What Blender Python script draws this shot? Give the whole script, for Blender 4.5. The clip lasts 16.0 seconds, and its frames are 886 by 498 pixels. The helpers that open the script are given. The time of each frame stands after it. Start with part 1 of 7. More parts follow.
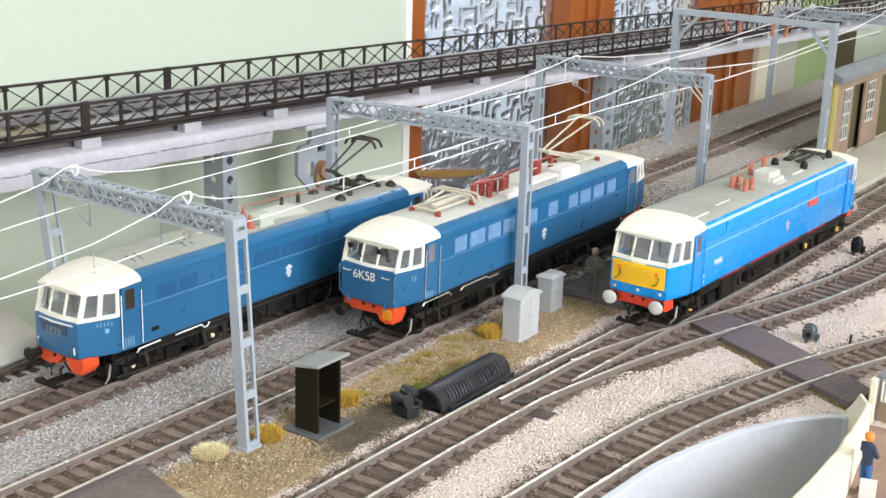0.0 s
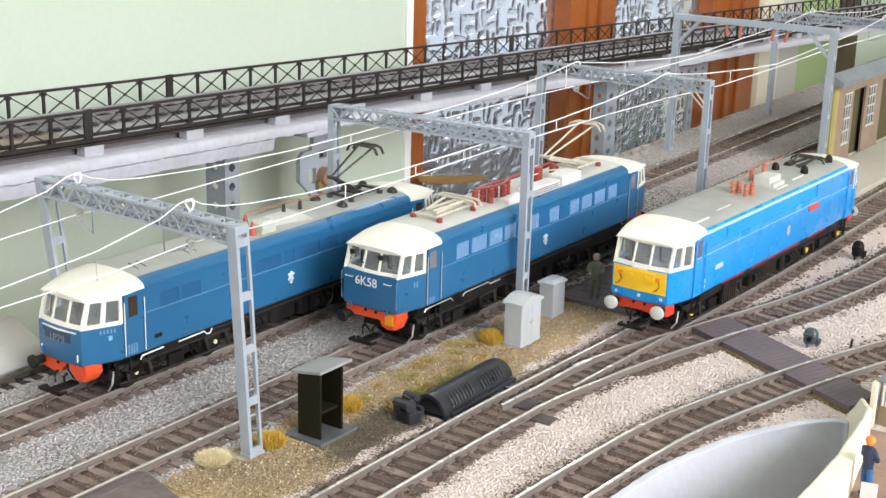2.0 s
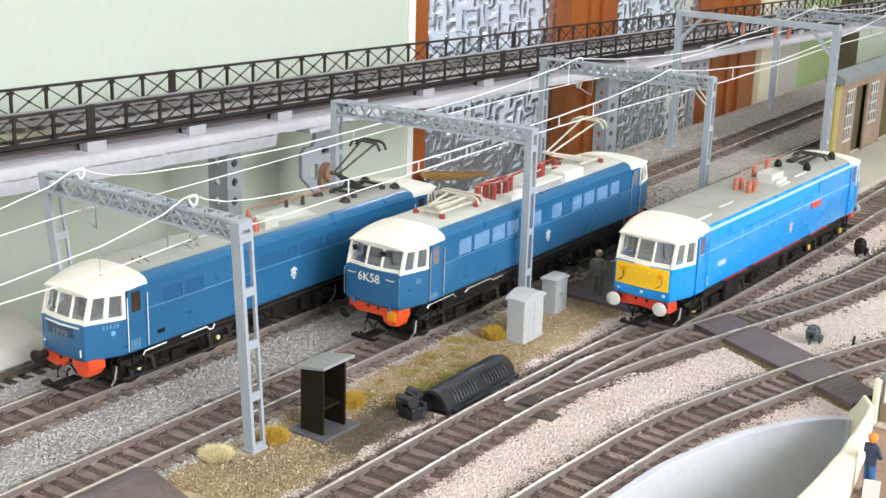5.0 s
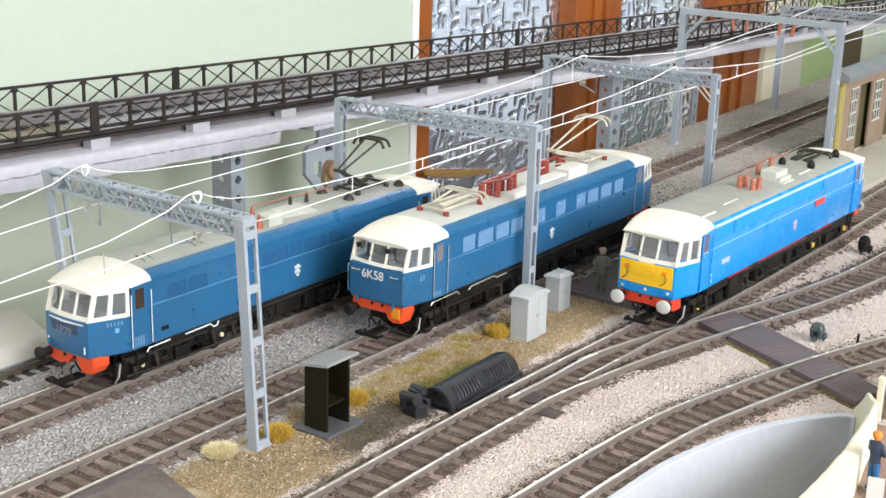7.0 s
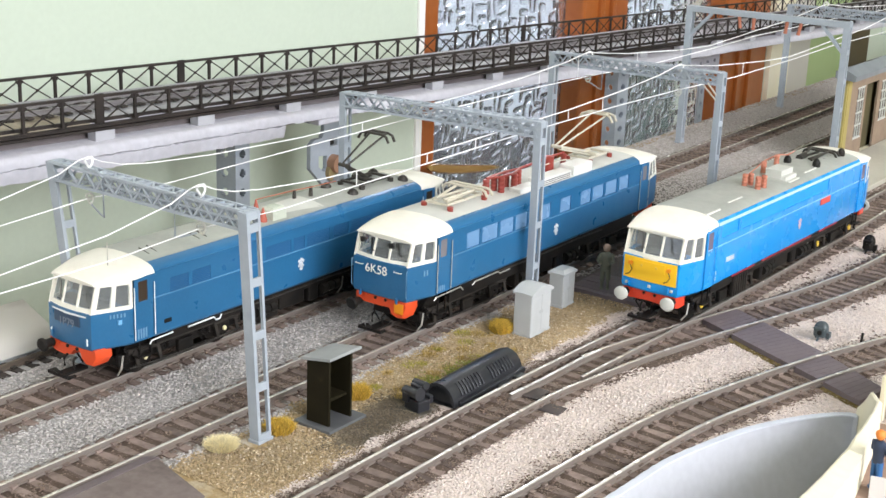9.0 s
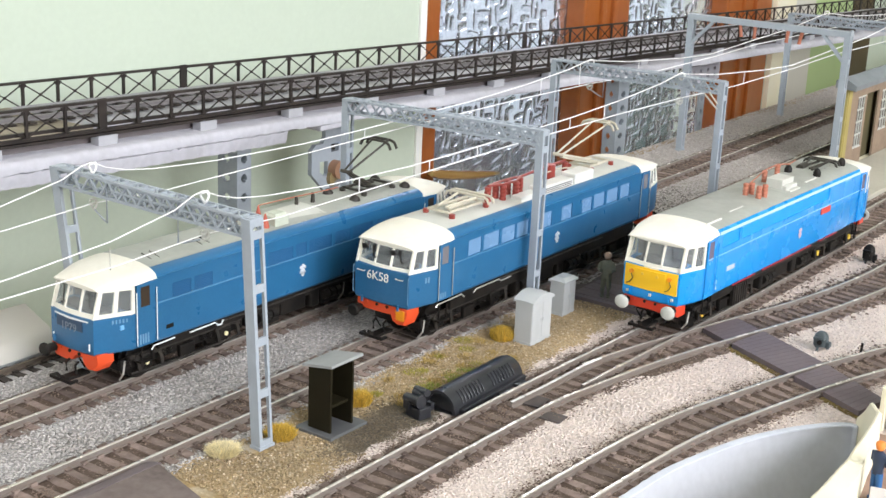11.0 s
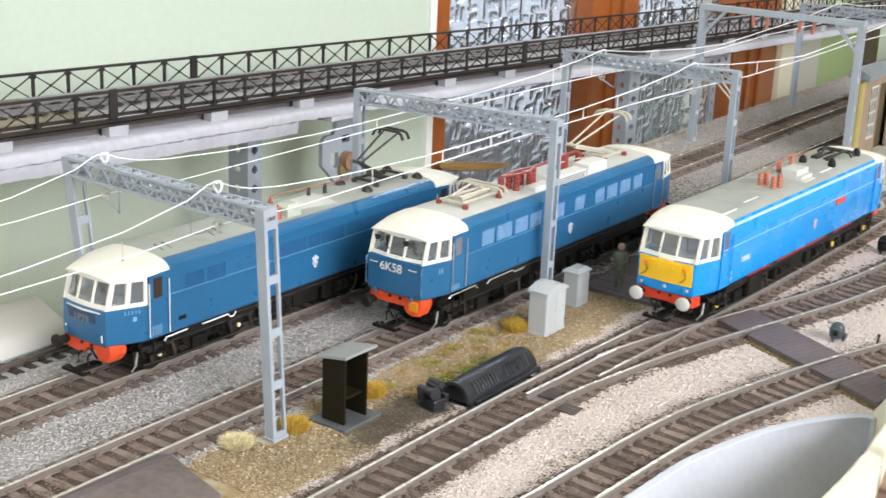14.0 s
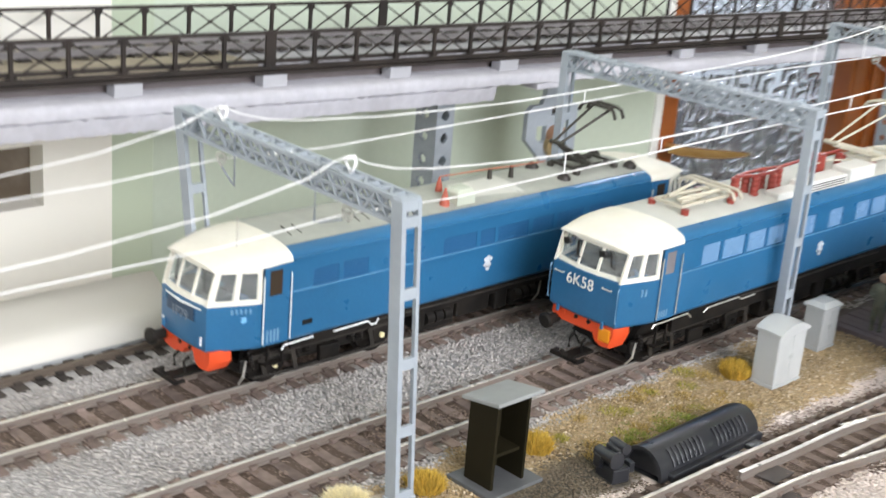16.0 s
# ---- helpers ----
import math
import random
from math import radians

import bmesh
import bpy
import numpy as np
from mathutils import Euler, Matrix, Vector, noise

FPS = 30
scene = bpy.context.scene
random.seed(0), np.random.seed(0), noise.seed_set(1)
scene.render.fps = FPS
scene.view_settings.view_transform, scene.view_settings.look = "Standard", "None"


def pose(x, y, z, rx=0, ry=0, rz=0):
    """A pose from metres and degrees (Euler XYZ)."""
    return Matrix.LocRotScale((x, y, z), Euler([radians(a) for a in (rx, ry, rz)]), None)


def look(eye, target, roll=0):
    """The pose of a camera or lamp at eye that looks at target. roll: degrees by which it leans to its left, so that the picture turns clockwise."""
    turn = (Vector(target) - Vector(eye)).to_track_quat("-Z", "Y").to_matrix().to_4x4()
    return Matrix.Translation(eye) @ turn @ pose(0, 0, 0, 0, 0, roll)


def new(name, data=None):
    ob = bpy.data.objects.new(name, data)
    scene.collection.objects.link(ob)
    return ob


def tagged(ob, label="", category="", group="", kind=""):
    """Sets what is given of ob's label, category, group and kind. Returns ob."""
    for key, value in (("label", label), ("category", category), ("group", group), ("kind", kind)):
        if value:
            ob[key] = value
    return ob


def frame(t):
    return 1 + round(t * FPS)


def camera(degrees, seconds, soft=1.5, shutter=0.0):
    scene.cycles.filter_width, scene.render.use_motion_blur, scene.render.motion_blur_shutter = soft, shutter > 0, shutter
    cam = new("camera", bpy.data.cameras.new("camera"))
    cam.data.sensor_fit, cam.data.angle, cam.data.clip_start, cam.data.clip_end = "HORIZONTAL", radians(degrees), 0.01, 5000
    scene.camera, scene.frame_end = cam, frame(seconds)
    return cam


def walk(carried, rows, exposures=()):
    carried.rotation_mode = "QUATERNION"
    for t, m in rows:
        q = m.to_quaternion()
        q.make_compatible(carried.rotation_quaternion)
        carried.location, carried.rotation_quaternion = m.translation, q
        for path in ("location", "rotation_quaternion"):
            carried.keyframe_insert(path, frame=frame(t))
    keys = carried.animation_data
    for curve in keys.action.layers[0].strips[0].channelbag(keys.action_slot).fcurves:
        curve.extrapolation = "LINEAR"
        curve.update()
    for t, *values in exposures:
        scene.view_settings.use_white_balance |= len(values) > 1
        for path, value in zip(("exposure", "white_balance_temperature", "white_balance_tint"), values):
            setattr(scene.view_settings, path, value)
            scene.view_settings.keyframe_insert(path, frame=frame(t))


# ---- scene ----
cam = camera(36.0, 16.0, soft=1.5, shutter=0.95)
PATH = [
    (0, (0.3888, -0.4194, 0.2090), (0.0615, 0.0521, 0.0343), 1.81),
    (0.5, (0.3896, -0.4204, 0.2101), (0.0619, 0.0510, 0.0358), 1.81),
    (1, (0.3892, -0.4206, 0.2100), (0.0614, 0.0511, 0.0364), 1.75),
    (1.5, (0.3903, -0.4208, 0.2100), (0.0624, 0.0510, 0.0374), 1.60),
    (2, (0.3901, -0.4207, 0.2099), (0.0615, 0.0507, 0.0374), 1.56),
    (2.5, (0.3896, -0.4205, 0.2090), (0.0603, 0.0505, 0.0366), 1.63),
    (3, (0.3888, -0.4197, 0.2088), (0.0588, 0.0498, 0.0335), 1.75),
    (3.5, (0.3891, -0.4204, 0.2094), (0.0600, 0.0498, 0.0346), 1.74),
    (4, (0.3894, -0.4211, 0.2100), (0.0610, 0.0499, 0.0360), 1.71),
    (6.5, (0.3889, -0.4214, 0.2100), (0.0604, 0.0492, 0.0350), 1.72),
    (7, (0.3889, -0.4214, 0.2095), (0.0596, 0.0486, 0.0345), 1.70),
    (7.5, (0.3885, -0.4211, 0.2092), (0.0583, 0.0483, 0.0339), 1.69),
    (8, (0.3882, -0.4212, 0.2092), (0.0583, 0.0483, 0.0339), 1.86),
    (8.5, (0.3882, -0.4214, 0.2094), (0.0577, 0.0473, 0.0330), 2.14),
    (9, (0.3886, -0.4208, 0.2088), (0.0582, 0.0478, 0.0322), 2.18),
    (11.5, (0.3875, -0.4227, 0.2108), (0.0578, 0.0469, 0.0353), 2.93),
    (12, (0.3877, -0.4227, 0.2106), (0.0581, 0.0466, 0.0341), 3.17),
    (12.5, (0.3880, -0.4222, 0.2102), (0.0587, 0.0475, 0.0340), 2.93),
    (13, (0.3877, -0.4220, 0.2093), (0.0584, 0.0476, 0.0332), 2.75),
    (13.5, (0.3871, -0.4211, 0.2087), (0.0578, 0.0480, 0.0312), 2.64),
    (14, (0.3834, -0.4214, 0.2085), (0.0518, 0.0458, 0.0304), 2.49),
    (14.5, (0.3716, -0.4142, 0.2039), (0.0359, 0.0487, 0.0220), 2.69),
    (15, (0.3513, -0.3911, 0.1984), (0.0023, 0.0592, 0.0102), 3.51),
    (15.5, (0.3308, -0.3589, 0.1985), (-0.0491, 0.0630, 0.0045), 4.15),
    (16, (0.3181, -0.3189, 0.1843), (-0.0848, 0.0793, -0.0134), 4.80),
]
walk(cam, [(t, look(eye, target, roll)) for t, eye, target, roll in PATH], exposures=[(0.0, 0.0), (16.0, 0.0)])

# ---- light: daylight from two windows of the room, behind and beside the layout ----
world = bpy.data.worlds.new("room_world")
scene.world = world
world.use_nodes = True
wn, wl = world.node_tree.nodes, world.node_tree.links
sky = wn.new("ShaderNodeTexSky")
sky.sky_type, sky.sun_disc = "NISHITA", False
sky.sun_elevation, sky.sun_rotation = radians(38), radians(140)
wl.new(sky.outputs["Color"], wn["Background"].inputs["Color"])
wn["Background"].inputs["Strength"].default_value = 0.12


def window_lamp(name, eye, target, wide, high, watts, colour):
    data = bpy.data.lights.new(name, "AREA")
    data.shape, data.size, data.size_y, data.energy, data.color = "RECTANGLE", wide, high, watts, colour
    ob = new(name, data)
    ob.matrix_world = look(eye, target)
    return ob


window_lamp("window_daylight", (1.92, -0.35, 0.85), (0.1, 0.1, 0.05), 1.7, 0.9, 71, (0.95, 0.95, 1.0))
window_lamp("window_daylight", (0.3, -2.12, 0.46), (0.1, 0.2, 0.05), 1.5, 1.1, 7, (0.95, 0.95, 1.0))

# lamps added in the windowless hall: backlight for the glass, fill for its end wall
window_lamp("hall_added_light", (-0.80, 1.47, 0.60), (-0.70, 0.2, 0.2), 1.0, 0.9, 44, (0.90, 0.95, 1.0))
window_lamp("hall_added_light", (-0.85, 0.14, 0.55), (-0.75, 1.4, -0.2), 0.9, 1.0, 20, (0.95, 0.95, 1.0))

# ---- small tools: all sizes below are in millimetres, the parts become metres ----
MM = 0.001


def box(bm, x0, y0, z0, x1, y1, z1, bevel=0.0):
    m = Matrix.Translation(((x0 + x1) / 2, (y0 + y1) / 2, (z0 + z1) / 2)) @ Matrix.Diagonal((abs(x1 - x0), abs(y1 - y0), abs(z1 - z0), 1))
    made = bmesh.ops.create_cube(bm, size=1, matrix=m)["verts"]
    if bevel:
        edges = list({e for v in made for e in v.link_edges})
        bmesh.ops.bevel(bm, geom=edges, offset=bevel, segments=2, affect="EDGES", profile=0.5)
    return bm


def bar(bm, a, b, w, h=None, up=(0, 0, 1)):
    """A square bar from a to b."""
    a, b = Vector(a), Vector(b)
    h = w if h is None else h
    d = (b - a)
    n = d.normalized()
    s = n.cross(Vector(up))
    if s.length < 1e-4:
        s = n.cross(Vector((0, 1, 0)))
    s.normalize()
    u = s.cross(n)
    ring = []
    for p in (a, b):
        ring.append([bm.verts.new(p + s * (w / 2 * i) + u * (h / 2 * j)) for i, j in ((-1, -1), (1, -1), (1, 1), (-1, 1))])
    for k in range(4):
        bm.faces.new((ring[0][k], ring[0][(k + 1) % 4], ring[1][(k + 1) % 4], ring[1][k]))
    bm.faces.new(ring[0][::-1]), bm.faces.new(ring[1])
    return bm


def tube(bm, pts, r, n=6, cap=True):
    """A round tube along points; r is one radius or one for each point."""
    pts = [Vector(p) for p in pts]
    rs = r if isinstance(r, (list, tuple)) else [r] * len(pts)
    rings = []
    for i, p in enumerate(pts):
        d = (pts[min(i + 1, len(pts) - 1)] - pts[max(i - 1, 0)]).normalized()
        s = d.cross(Vector((0, 0, 1)))
        if s.length < 1e-3:
            s = Vector((1, 0, 0))
        s.normalize()
        u = s.cross(d)
        rings.append([bm.verts.new(p + (s * math.cos(a) + u * math.sin(a)) * rs[i]) for a in (2 * math.pi * k / n for k in range(n))])
    for a, b in zip(rings, rings[1:]):
        for k in range(n):
            bm.faces.new((a[k], a[(k + 1) % n], b[(k + 1) % n], b[k]))
    if cap:
        bm.faces.new(rings[0][::-1]), bm.faces.new(rings[-1])
    return bm


def loft(bm, rings, closed=True, caps=True):
    """Skin through rings of points that have one length."""
    vs = [[bm.verts.new(p) for p in ring] for ring in rings]
    n = len(vs[0])
    for a, b in zip(vs, vs[1:]):
        for k in range(n if closed else n - 1):
            bm.faces.new((a[k], a[(k + 1) % n], b[(k + 1) % n], b[k]))
    if caps and closed:
        bm.faces.new(vs[0][::-1]), bm.faces.new(vs[-1])
    return bm


def prism(bm, outline, z0, z1):
    return loft(bm, [[(x, y, z0) for x, y in outline], [(x, y, z1) for x, y in outline]])


def panel(bm, us, vs, holes, place, thick):
    """A sheet over the grid us x vs with rectangular openings (u0, v0, u1, v1); place(u, v, d) gives the point at depth d."""
    us = sorted(set(us) | {h[0] for h in holes} | {h[2] for h in holes})
    vs = sorted(set(vs) | {h[1] for h in holes} | {h[3] for h in holes})
    vert = {}

    def at(i, j, d):
        if (i, j, d) not in vert:
            vert[i, j, d] = bm.verts.new(place(us[i], vs[j], thick * d))
        return vert[i, j, d]

    def solid(i, j):
        if not (0 <= i < len(us) - 1 and 0 <= j < len(vs) - 1):
            return False
        u, v = (us[i] + us[i + 1]) / 2, (vs[j] + vs[j + 1]) / 2
        return not any(h[0] < u < h[2] and h[1] < v < h[3] for h in holes)

    for i in range(len(us) - 1):
        for j in range(len(vs) - 1):
            if not solid(i, j):
                continue
            bm.faces.new((at(i, j, 0), at(i + 1, j, 0), at(i + 1, j + 1, 0), at(i, j + 1, 0)))
            bm.faces.new((at(i, j + 1, 1), at(i + 1, j + 1, 1), at(i + 1, j, 1), at(i, j, 1)))
            for (di, dj, a, b) in ((-1, 0, (i, j + 1), (i, j)), (1, 0, (i + 1, j), (i + 1, j + 1)), (0, -1, (i, j), (i + 1, j)), (0, 1, (i + 1, j + 1), (i, j + 1))):
                if not solid(i + di, j + dj):
                    bm.faces.new((at(*b, 0), at(*a, 0), at(*a, 1), at(*b, 1)))
    return bm


def mesh_of(name, bm, mat, smooth=0.0):
    bmesh.ops.recalc_face_normals(bm, faces=bm.faces)
    bmesh.ops.scale(bm, vec=(MM, MM, MM), verts=bm.verts)
    me = bpy.data.meshes.new(name)
    bm.to_mesh(me)
    bm.free()
    for m in (mat if isinstance(mat, (list, tuple)) else [mat]):
        me.materials.append(m)
    if smooth:
        me.shade_smooth()
        me.set_sharp_from_angle(angle=radians(smooth))
    return me


def part(name, bm, mat, parent=None, label="", smooth=0.0):
    ob = new(name, mesh_of(name, bm, mat, smooth))
    ob.parent = parent
    if label:
        tagged(ob, label)
    return ob


def thing(name, label, category, x=0, y=0, z=0, turn=0, group="", kind=""):
    ob = new(name)
    ob.empty_display_size = 0.01
    ob.matrix_basis = pose(x * MM, y * MM, z * MM, 0, 0, turn)
    return tagged(ob, label, category, group, kind)


def solid_thing(name, bm, mat, label, category, x=0, y=0, z=0, turn=0, group="", kind="", smooth=0.0):
    ob = part(name, bm, mat, None, "", smooth)
    ob.matrix_basis = pose(x * MM, y * MM, z * MM, 0, 0, turn)
    return tagged(ob, label, category, group, kind)


def B():
    return bmesh.new()


# ---- materials ----
def material(name, colour, rough=0.5, metal=0.0, grain=0.0, grain_scale=400.0, stain=0.0, stain_scale=30.0, stain_colour=None,
             bump=0.0, bump_scale=None, random_tint=0.0, island=0.0, transmission=0.0, alpha=1.0, coat=0.0, specular=0.5):
    """A painted, moulded or scattered surface: a base colour with fine grain, larger stains and fine relief."""
    mat = bpy.data.materials.new(name)
    mat.use_nodes = True
    nt = mat.node_tree
    n, l = nt.nodes, nt.links
    bsdf = n["Principled BSDF"]
    bsdf.inputs["Base Color"].default_value = (*colour, 1)
    bsdf.inputs["Roughness"].default_value = rough
    bsdf.inputs["Metallic"].default_value = metal
    bsdf.inputs["Transmission Weight"].default_value = transmission
    bsdf.inputs["Coat Weight"].default_value = coat
    bsdf.inputs["Specular IOR Level"].default_value = specular
    geo = n.new("ShaderNodeNewGeometry")
    out = None

    def noise_at(scale, detail):
        t = n.new("ShaderNodeTexNoise")
        t.inputs["Scale"].default_value, t.inputs["Detail"].default_value = scale, detail
        l.new(geo.outputs["Position"], t.inputs["Vector"])
        return t.outputs["Fac"]

    def mixed(fac, a, b, amount, low=0.35, high=0.7):
        ramp = n.new("ShaderNodeMapRange")
        ramp.inputs["From Min"].default_value, ramp.inputs["From Max"].default_value = low, high
        ramp.inputs["To Max"].default_value = amount
        l.new(fac, ramp.inputs["Value"])
        mix = n.new("ShaderNodeMix")
        mix.data_type = "RGBA"
        l.new(ramp.outputs["Result"], mix.inputs["Factor"])
        for socket, value in ((mix.inputs[6], a), (mix.inputs[7], b)):
            if isinstance(value, tuple):
                socket.default_value = (*value, 1)
            else:
                l.new(value, socket)
        return mix.outputs[2]

    out = colour
    if stain:
        out = mixed(noise_at(stain_scale, 5), out, stain_colour or tuple(c * 0.55 for c in colour), stain)
    if grain:
        out = mixed(noise_at(grain_scale, 3), out, tuple(min(1, c * 1.35 + 0.03) for c in colour), grain)
    for amount, source in ((random_tint, "object"), (island, "island")):
        if amount:
            value = n.new("ShaderNodeObjectInfo").outputs["Random"] if source == "object" else geo.outputs["Random Per Island"]
            hsv = n.new("ShaderNodeHueSaturation")
            ramp = n.new("ShaderNodeMapRange")
            ramp.inputs["To Min"].default_value, ramp.inputs["To Max"].default_value = 1 - amount, 1 + amount
            l.new(value, ramp.inputs["Value"]), l.new(ramp.outputs["Result"], hsv.inputs["Value"])
            if isinstance(out, tuple):
                hsv.inputs["Color"].default_value = (*out, 1)
            else:
                l.new(out, hsv.inputs["Color"])
            out = hsv.outputs["Color"]
    if not isinstance(out, tuple):
        l.new(out, bsdf.inputs["Base Color"])
    if grain or stain:
        r = n.new("ShaderNodeMapRange")
        r.inputs["To Min"].default_value, r.inputs["To Max"].default_value = max(0, rough - 0.1), min(1, rough + 0.12)
        l.new(noise_at(stain_scale * 2, 4), r.inputs["Value"]), l.new(r.outputs["Result"], bsdf.inputs["Roughness"])
    if bump:
        b = n.new("ShaderNodeBump")
        b.inputs["Strength"].default_value, b.inputs["Distance"].default_value = bump, 0.0006
        l.new(noise_at(bump_scale or grain_scale, 4), b.inputs["Height"]), l.new(b.outputs["Normal"], bsdf.inputs["Normal"])
    return mat


M_BLUE = material("chromatic_blue_paint", (0.022, 0.125, 0.262), 0.30, coat=0.15, stain=0.18, stain_scale=60, grain=0.10, grain_scale=900)
M_BRIGHT = material("electric_blue_paint", (0.005, 0.258, 0.66), 0.26, coat=0.25, stain=0.06, stain_scale=40, stain_colour=(0.004, 0.22, 0.58), grain=0.03, grain_scale=900)
M_WHITE = material("roof_white_paint", (0.78, 0.75, 0.66), 0.45, stain=0.25, stain_scale=70, stain_colour=(0.62, 0.56, 0.42), grain=0.1)
M_GREYROOF = material("roof_grey_paint", (0.36, 0.37, 0.33), 0.55, stain=0.35, stain_scale=55, grain=0.15)
M_LIGHTGREY = material("pale_grey_paint", (0.56, 0.56, 0.51), 0.5, stain=0.2, stain_scale=80)
M_RED = material("buffer_beam_red", (0.62, 0.045, 0.015), 0.45, stain=0.2, stain_scale=100)
M_ORANGE = material("buffer_beam_orange", (0.70, 0.075, 0.018), 0.45, stain=0.15, stain_scale=100)
M_YELLOW = material("warning_yellow", (0.88, 0.52, 0.015), 0.42, stain=0.1, stain_scale=90)
M_AMBER = material("amber_lamp", (0.80, 0.27, 0.01), 0.35)
M_DULLYELLOW = material("dull_yellow_lamp", (0.75, 0.45, 0.06), 0.4)
M_BLACK = material("underframe_black", (0.006, 0.0055, 0.005), 0.5, stain=0.3, stain_scale=120, stain_colour=(0.045, 0.035, 0.026), grain=0.1, specular=0.22)
M_HEADCODE = material("headcode_slate_blue", (0.018, 0.055, 0.11), 0.4, stain=0.2)
M_DARKPANEL = material("dark_panel_blue", (0.024, 0.115, 0.255), 0.4, stain=0.1)
M_PALEPANEL = material("pale_window_blue", (0.155, 0.285, 0.46), 0.25, stain=0.3, stain_scale=50, stain_colour=(0.10, 0.22, 0.40))
M_LINE = material("pale_waist_line", (0.085, 0.23, 0.40), 0.35, stain=0.3, stain_scale=90)
M_PALEGLASS = material("misty_door_glass", (0.20, 0.19, 0.20), 0.15, stain=0.3, stain_scale=120)
M_GEAR = material("worn_running_gear", (0.018, 0.0155, 0.013), 0.5, metal=0.2, stain=0.5, stain_scale=160, stain_colour=(0.075, 0.062, 0.05))
M_CLEAR = material("cab_glass", (0.75, 0.8, 0.8), 0.06, transmission=0.92)
M_DARKGLASS = material("dark_window", (0.050, 0.036, 0.026), 0.12)
M_INSIDE = material("cab_interior", (0.055, 0.050, 0.043), 0.7, stain=0.3, stain_scale=90)
M_ROOFBOX = material("cream_roof_box", (0.72, 0.71, 0.66), 0.45, stain=0.2, stain_scale=80)
M_SILVER = material("silver_rail", (0.62, 0.60, 0.55), 0.3, metal=0.6, stain=0.3, stain_scale=150)
M_TERRACOTTA = material("insulator_terracotta", (0.25, 0.032, 0.020), 0.4, stain=0.2, stain_scale=150)
M_WHITELINE = material("white_lining", (0.75, 0.78, 0.78), 0.45)
M_CREST = material("pale_crest", (0.62, 0.66, 0.70), 0.4)
M_PLATE = material("red_nameplate", (0.60, 0.06, 0.04), 0.35)
M_BRASS = material("axle_cap_yellow", (0.75, 0.52, 0.06), 0.4)
M_PANTO_DARK = material("pantograph_dark", (0.055, 0.05, 0.042), 0.45, metal=0.5, stain=0.2)
M_PANTO_CREAM = material("pantograph_cream", (0.52, 0.48, 0.38), 0.5, stain=0.2)
M_MAST = material("mast_grey_plastic", (0.34, 0.38, 0.42), 0.5, stain=0.25, stain_scale=60, grain=0.1)
M_WIRE = material("overhead_wire", (0.86, 0.86, 0.85), 0.35)
M_RAIL = material("rail_nickel", (0.72, 0.68, 0.615), 0.24, metal=0.5, stain=0.3, stain_scale=60, stain_colour=(0.44, 0.37, 0.29))
M_RAILSIDE = material("rail_side_brown", (0.20, 0.172, 0.15), 0.6, metal=0.15, stain=0.5, stain_scale=70, stain_colour=(0.17, 0.12, 0.09))
M_SLEEPER = material("sleeper_brown", (0.21, 0.16, 0.136), 0.95, stain=0.65, stain_scale=150, stain_colour=(0.10, 0.078, 0.068), grain=0.35, random_tint=0.35, bump=0.5, bump_scale=700, specular=0.15)
M_BALLAST = material("grey_ballast_stone", (0.42, 0.40, 0.38), 0.9, grain=0.3, grain_scale=1500, stain=0.5, stain_scale=38, stain_colour=(0.33, 0.295, 0.26), island=0.32, specular=0.2)
M_CREAM = material("cream_ballast_stone", (0.70, 0.61, 0.56), 0.9, grain=0.2, grain_scale=1500, stain=0.35, stain_scale=34, stain_colour=(0.62, 0.52, 0.44), island=0.15, specular=0.2)
M_BRIDGE = material("girder_dark_brown", (0.026, 0.022, 0.020), 0.55, stain=0.45, stain_scale=60, stain_colour=(0.062, 0.047, 0.038), specular=0.2)
M_FASCIA = material("rough_pale_plaster", (0.455, 0.45, 0.485), 0.85, stain=0.5, stain_scale=28, stain_colour=(0.36, 0.345, 0.36), grain=0.25, grain_scale=250, bump=0.8, bump_scale=220)
M_WALL = material("pale_green_wall_paint", (0.50, 0.565, 0.46), 0.7, stain=0.12, stain_scale=6, stain_colour=(0.47, 0.525, 0.43), grain=0.08, grain_scale=300, bump=0.1)
M_TRIMWHITE = material("white_gloss_trim", (0.80, 0.80, 0.76), 0.35, stain=0.1, stain_scale=20)
M_DOORWOOD = material("orange_varnished_wood", (0.31, 0.090, 0.016), 0.32, stain=0.5, stain_scale=22, stain_colour=(0.22, 0.055, 0.012), grain=0.2, grain_scale=120)
M_CABINET = material("pale_grey_cabinet", (0.45, 0.465, 0.46), 0.5, stain=0.2, stain_scale=90)
M_DARKBOX = material("dark_olive_box", (0.015, 0.0125, 0.006), 0.65, stain=0.4, stain_scale=90, stain_colour=(0.022, 0.019, 0.010), specular=0.1)
M_BOXTOP = material("dusty_grey_top", (0.28, 0.29, 0.285), 0.6, stain=0.4, stain_scale=70)
M_TANK = material("black_plastic_casting", (0.017, 0.018, 0.022), 0.30, stain=0.5, stain_scale=60, stain_colour=(0.055, 0.054, 0.055), grain=0.1)
M_PLANK = material("boarded_crossing_brown", (0.125, 0.098, 0.102), 0.7, stain=0.4, stain_scale=60, stain_colour=(0.19, 0.155, 0.155), grain=0.3, grain_scale=350)
M_GREYPLASTIC = material("grey_moulded_lining", (0.50, 0.515, 0.56), 0.75, stain=0.3, stain_scale=16, stain_colour=(0.38, 0.39, 0.41), grain=0.15, grain_scale=300)
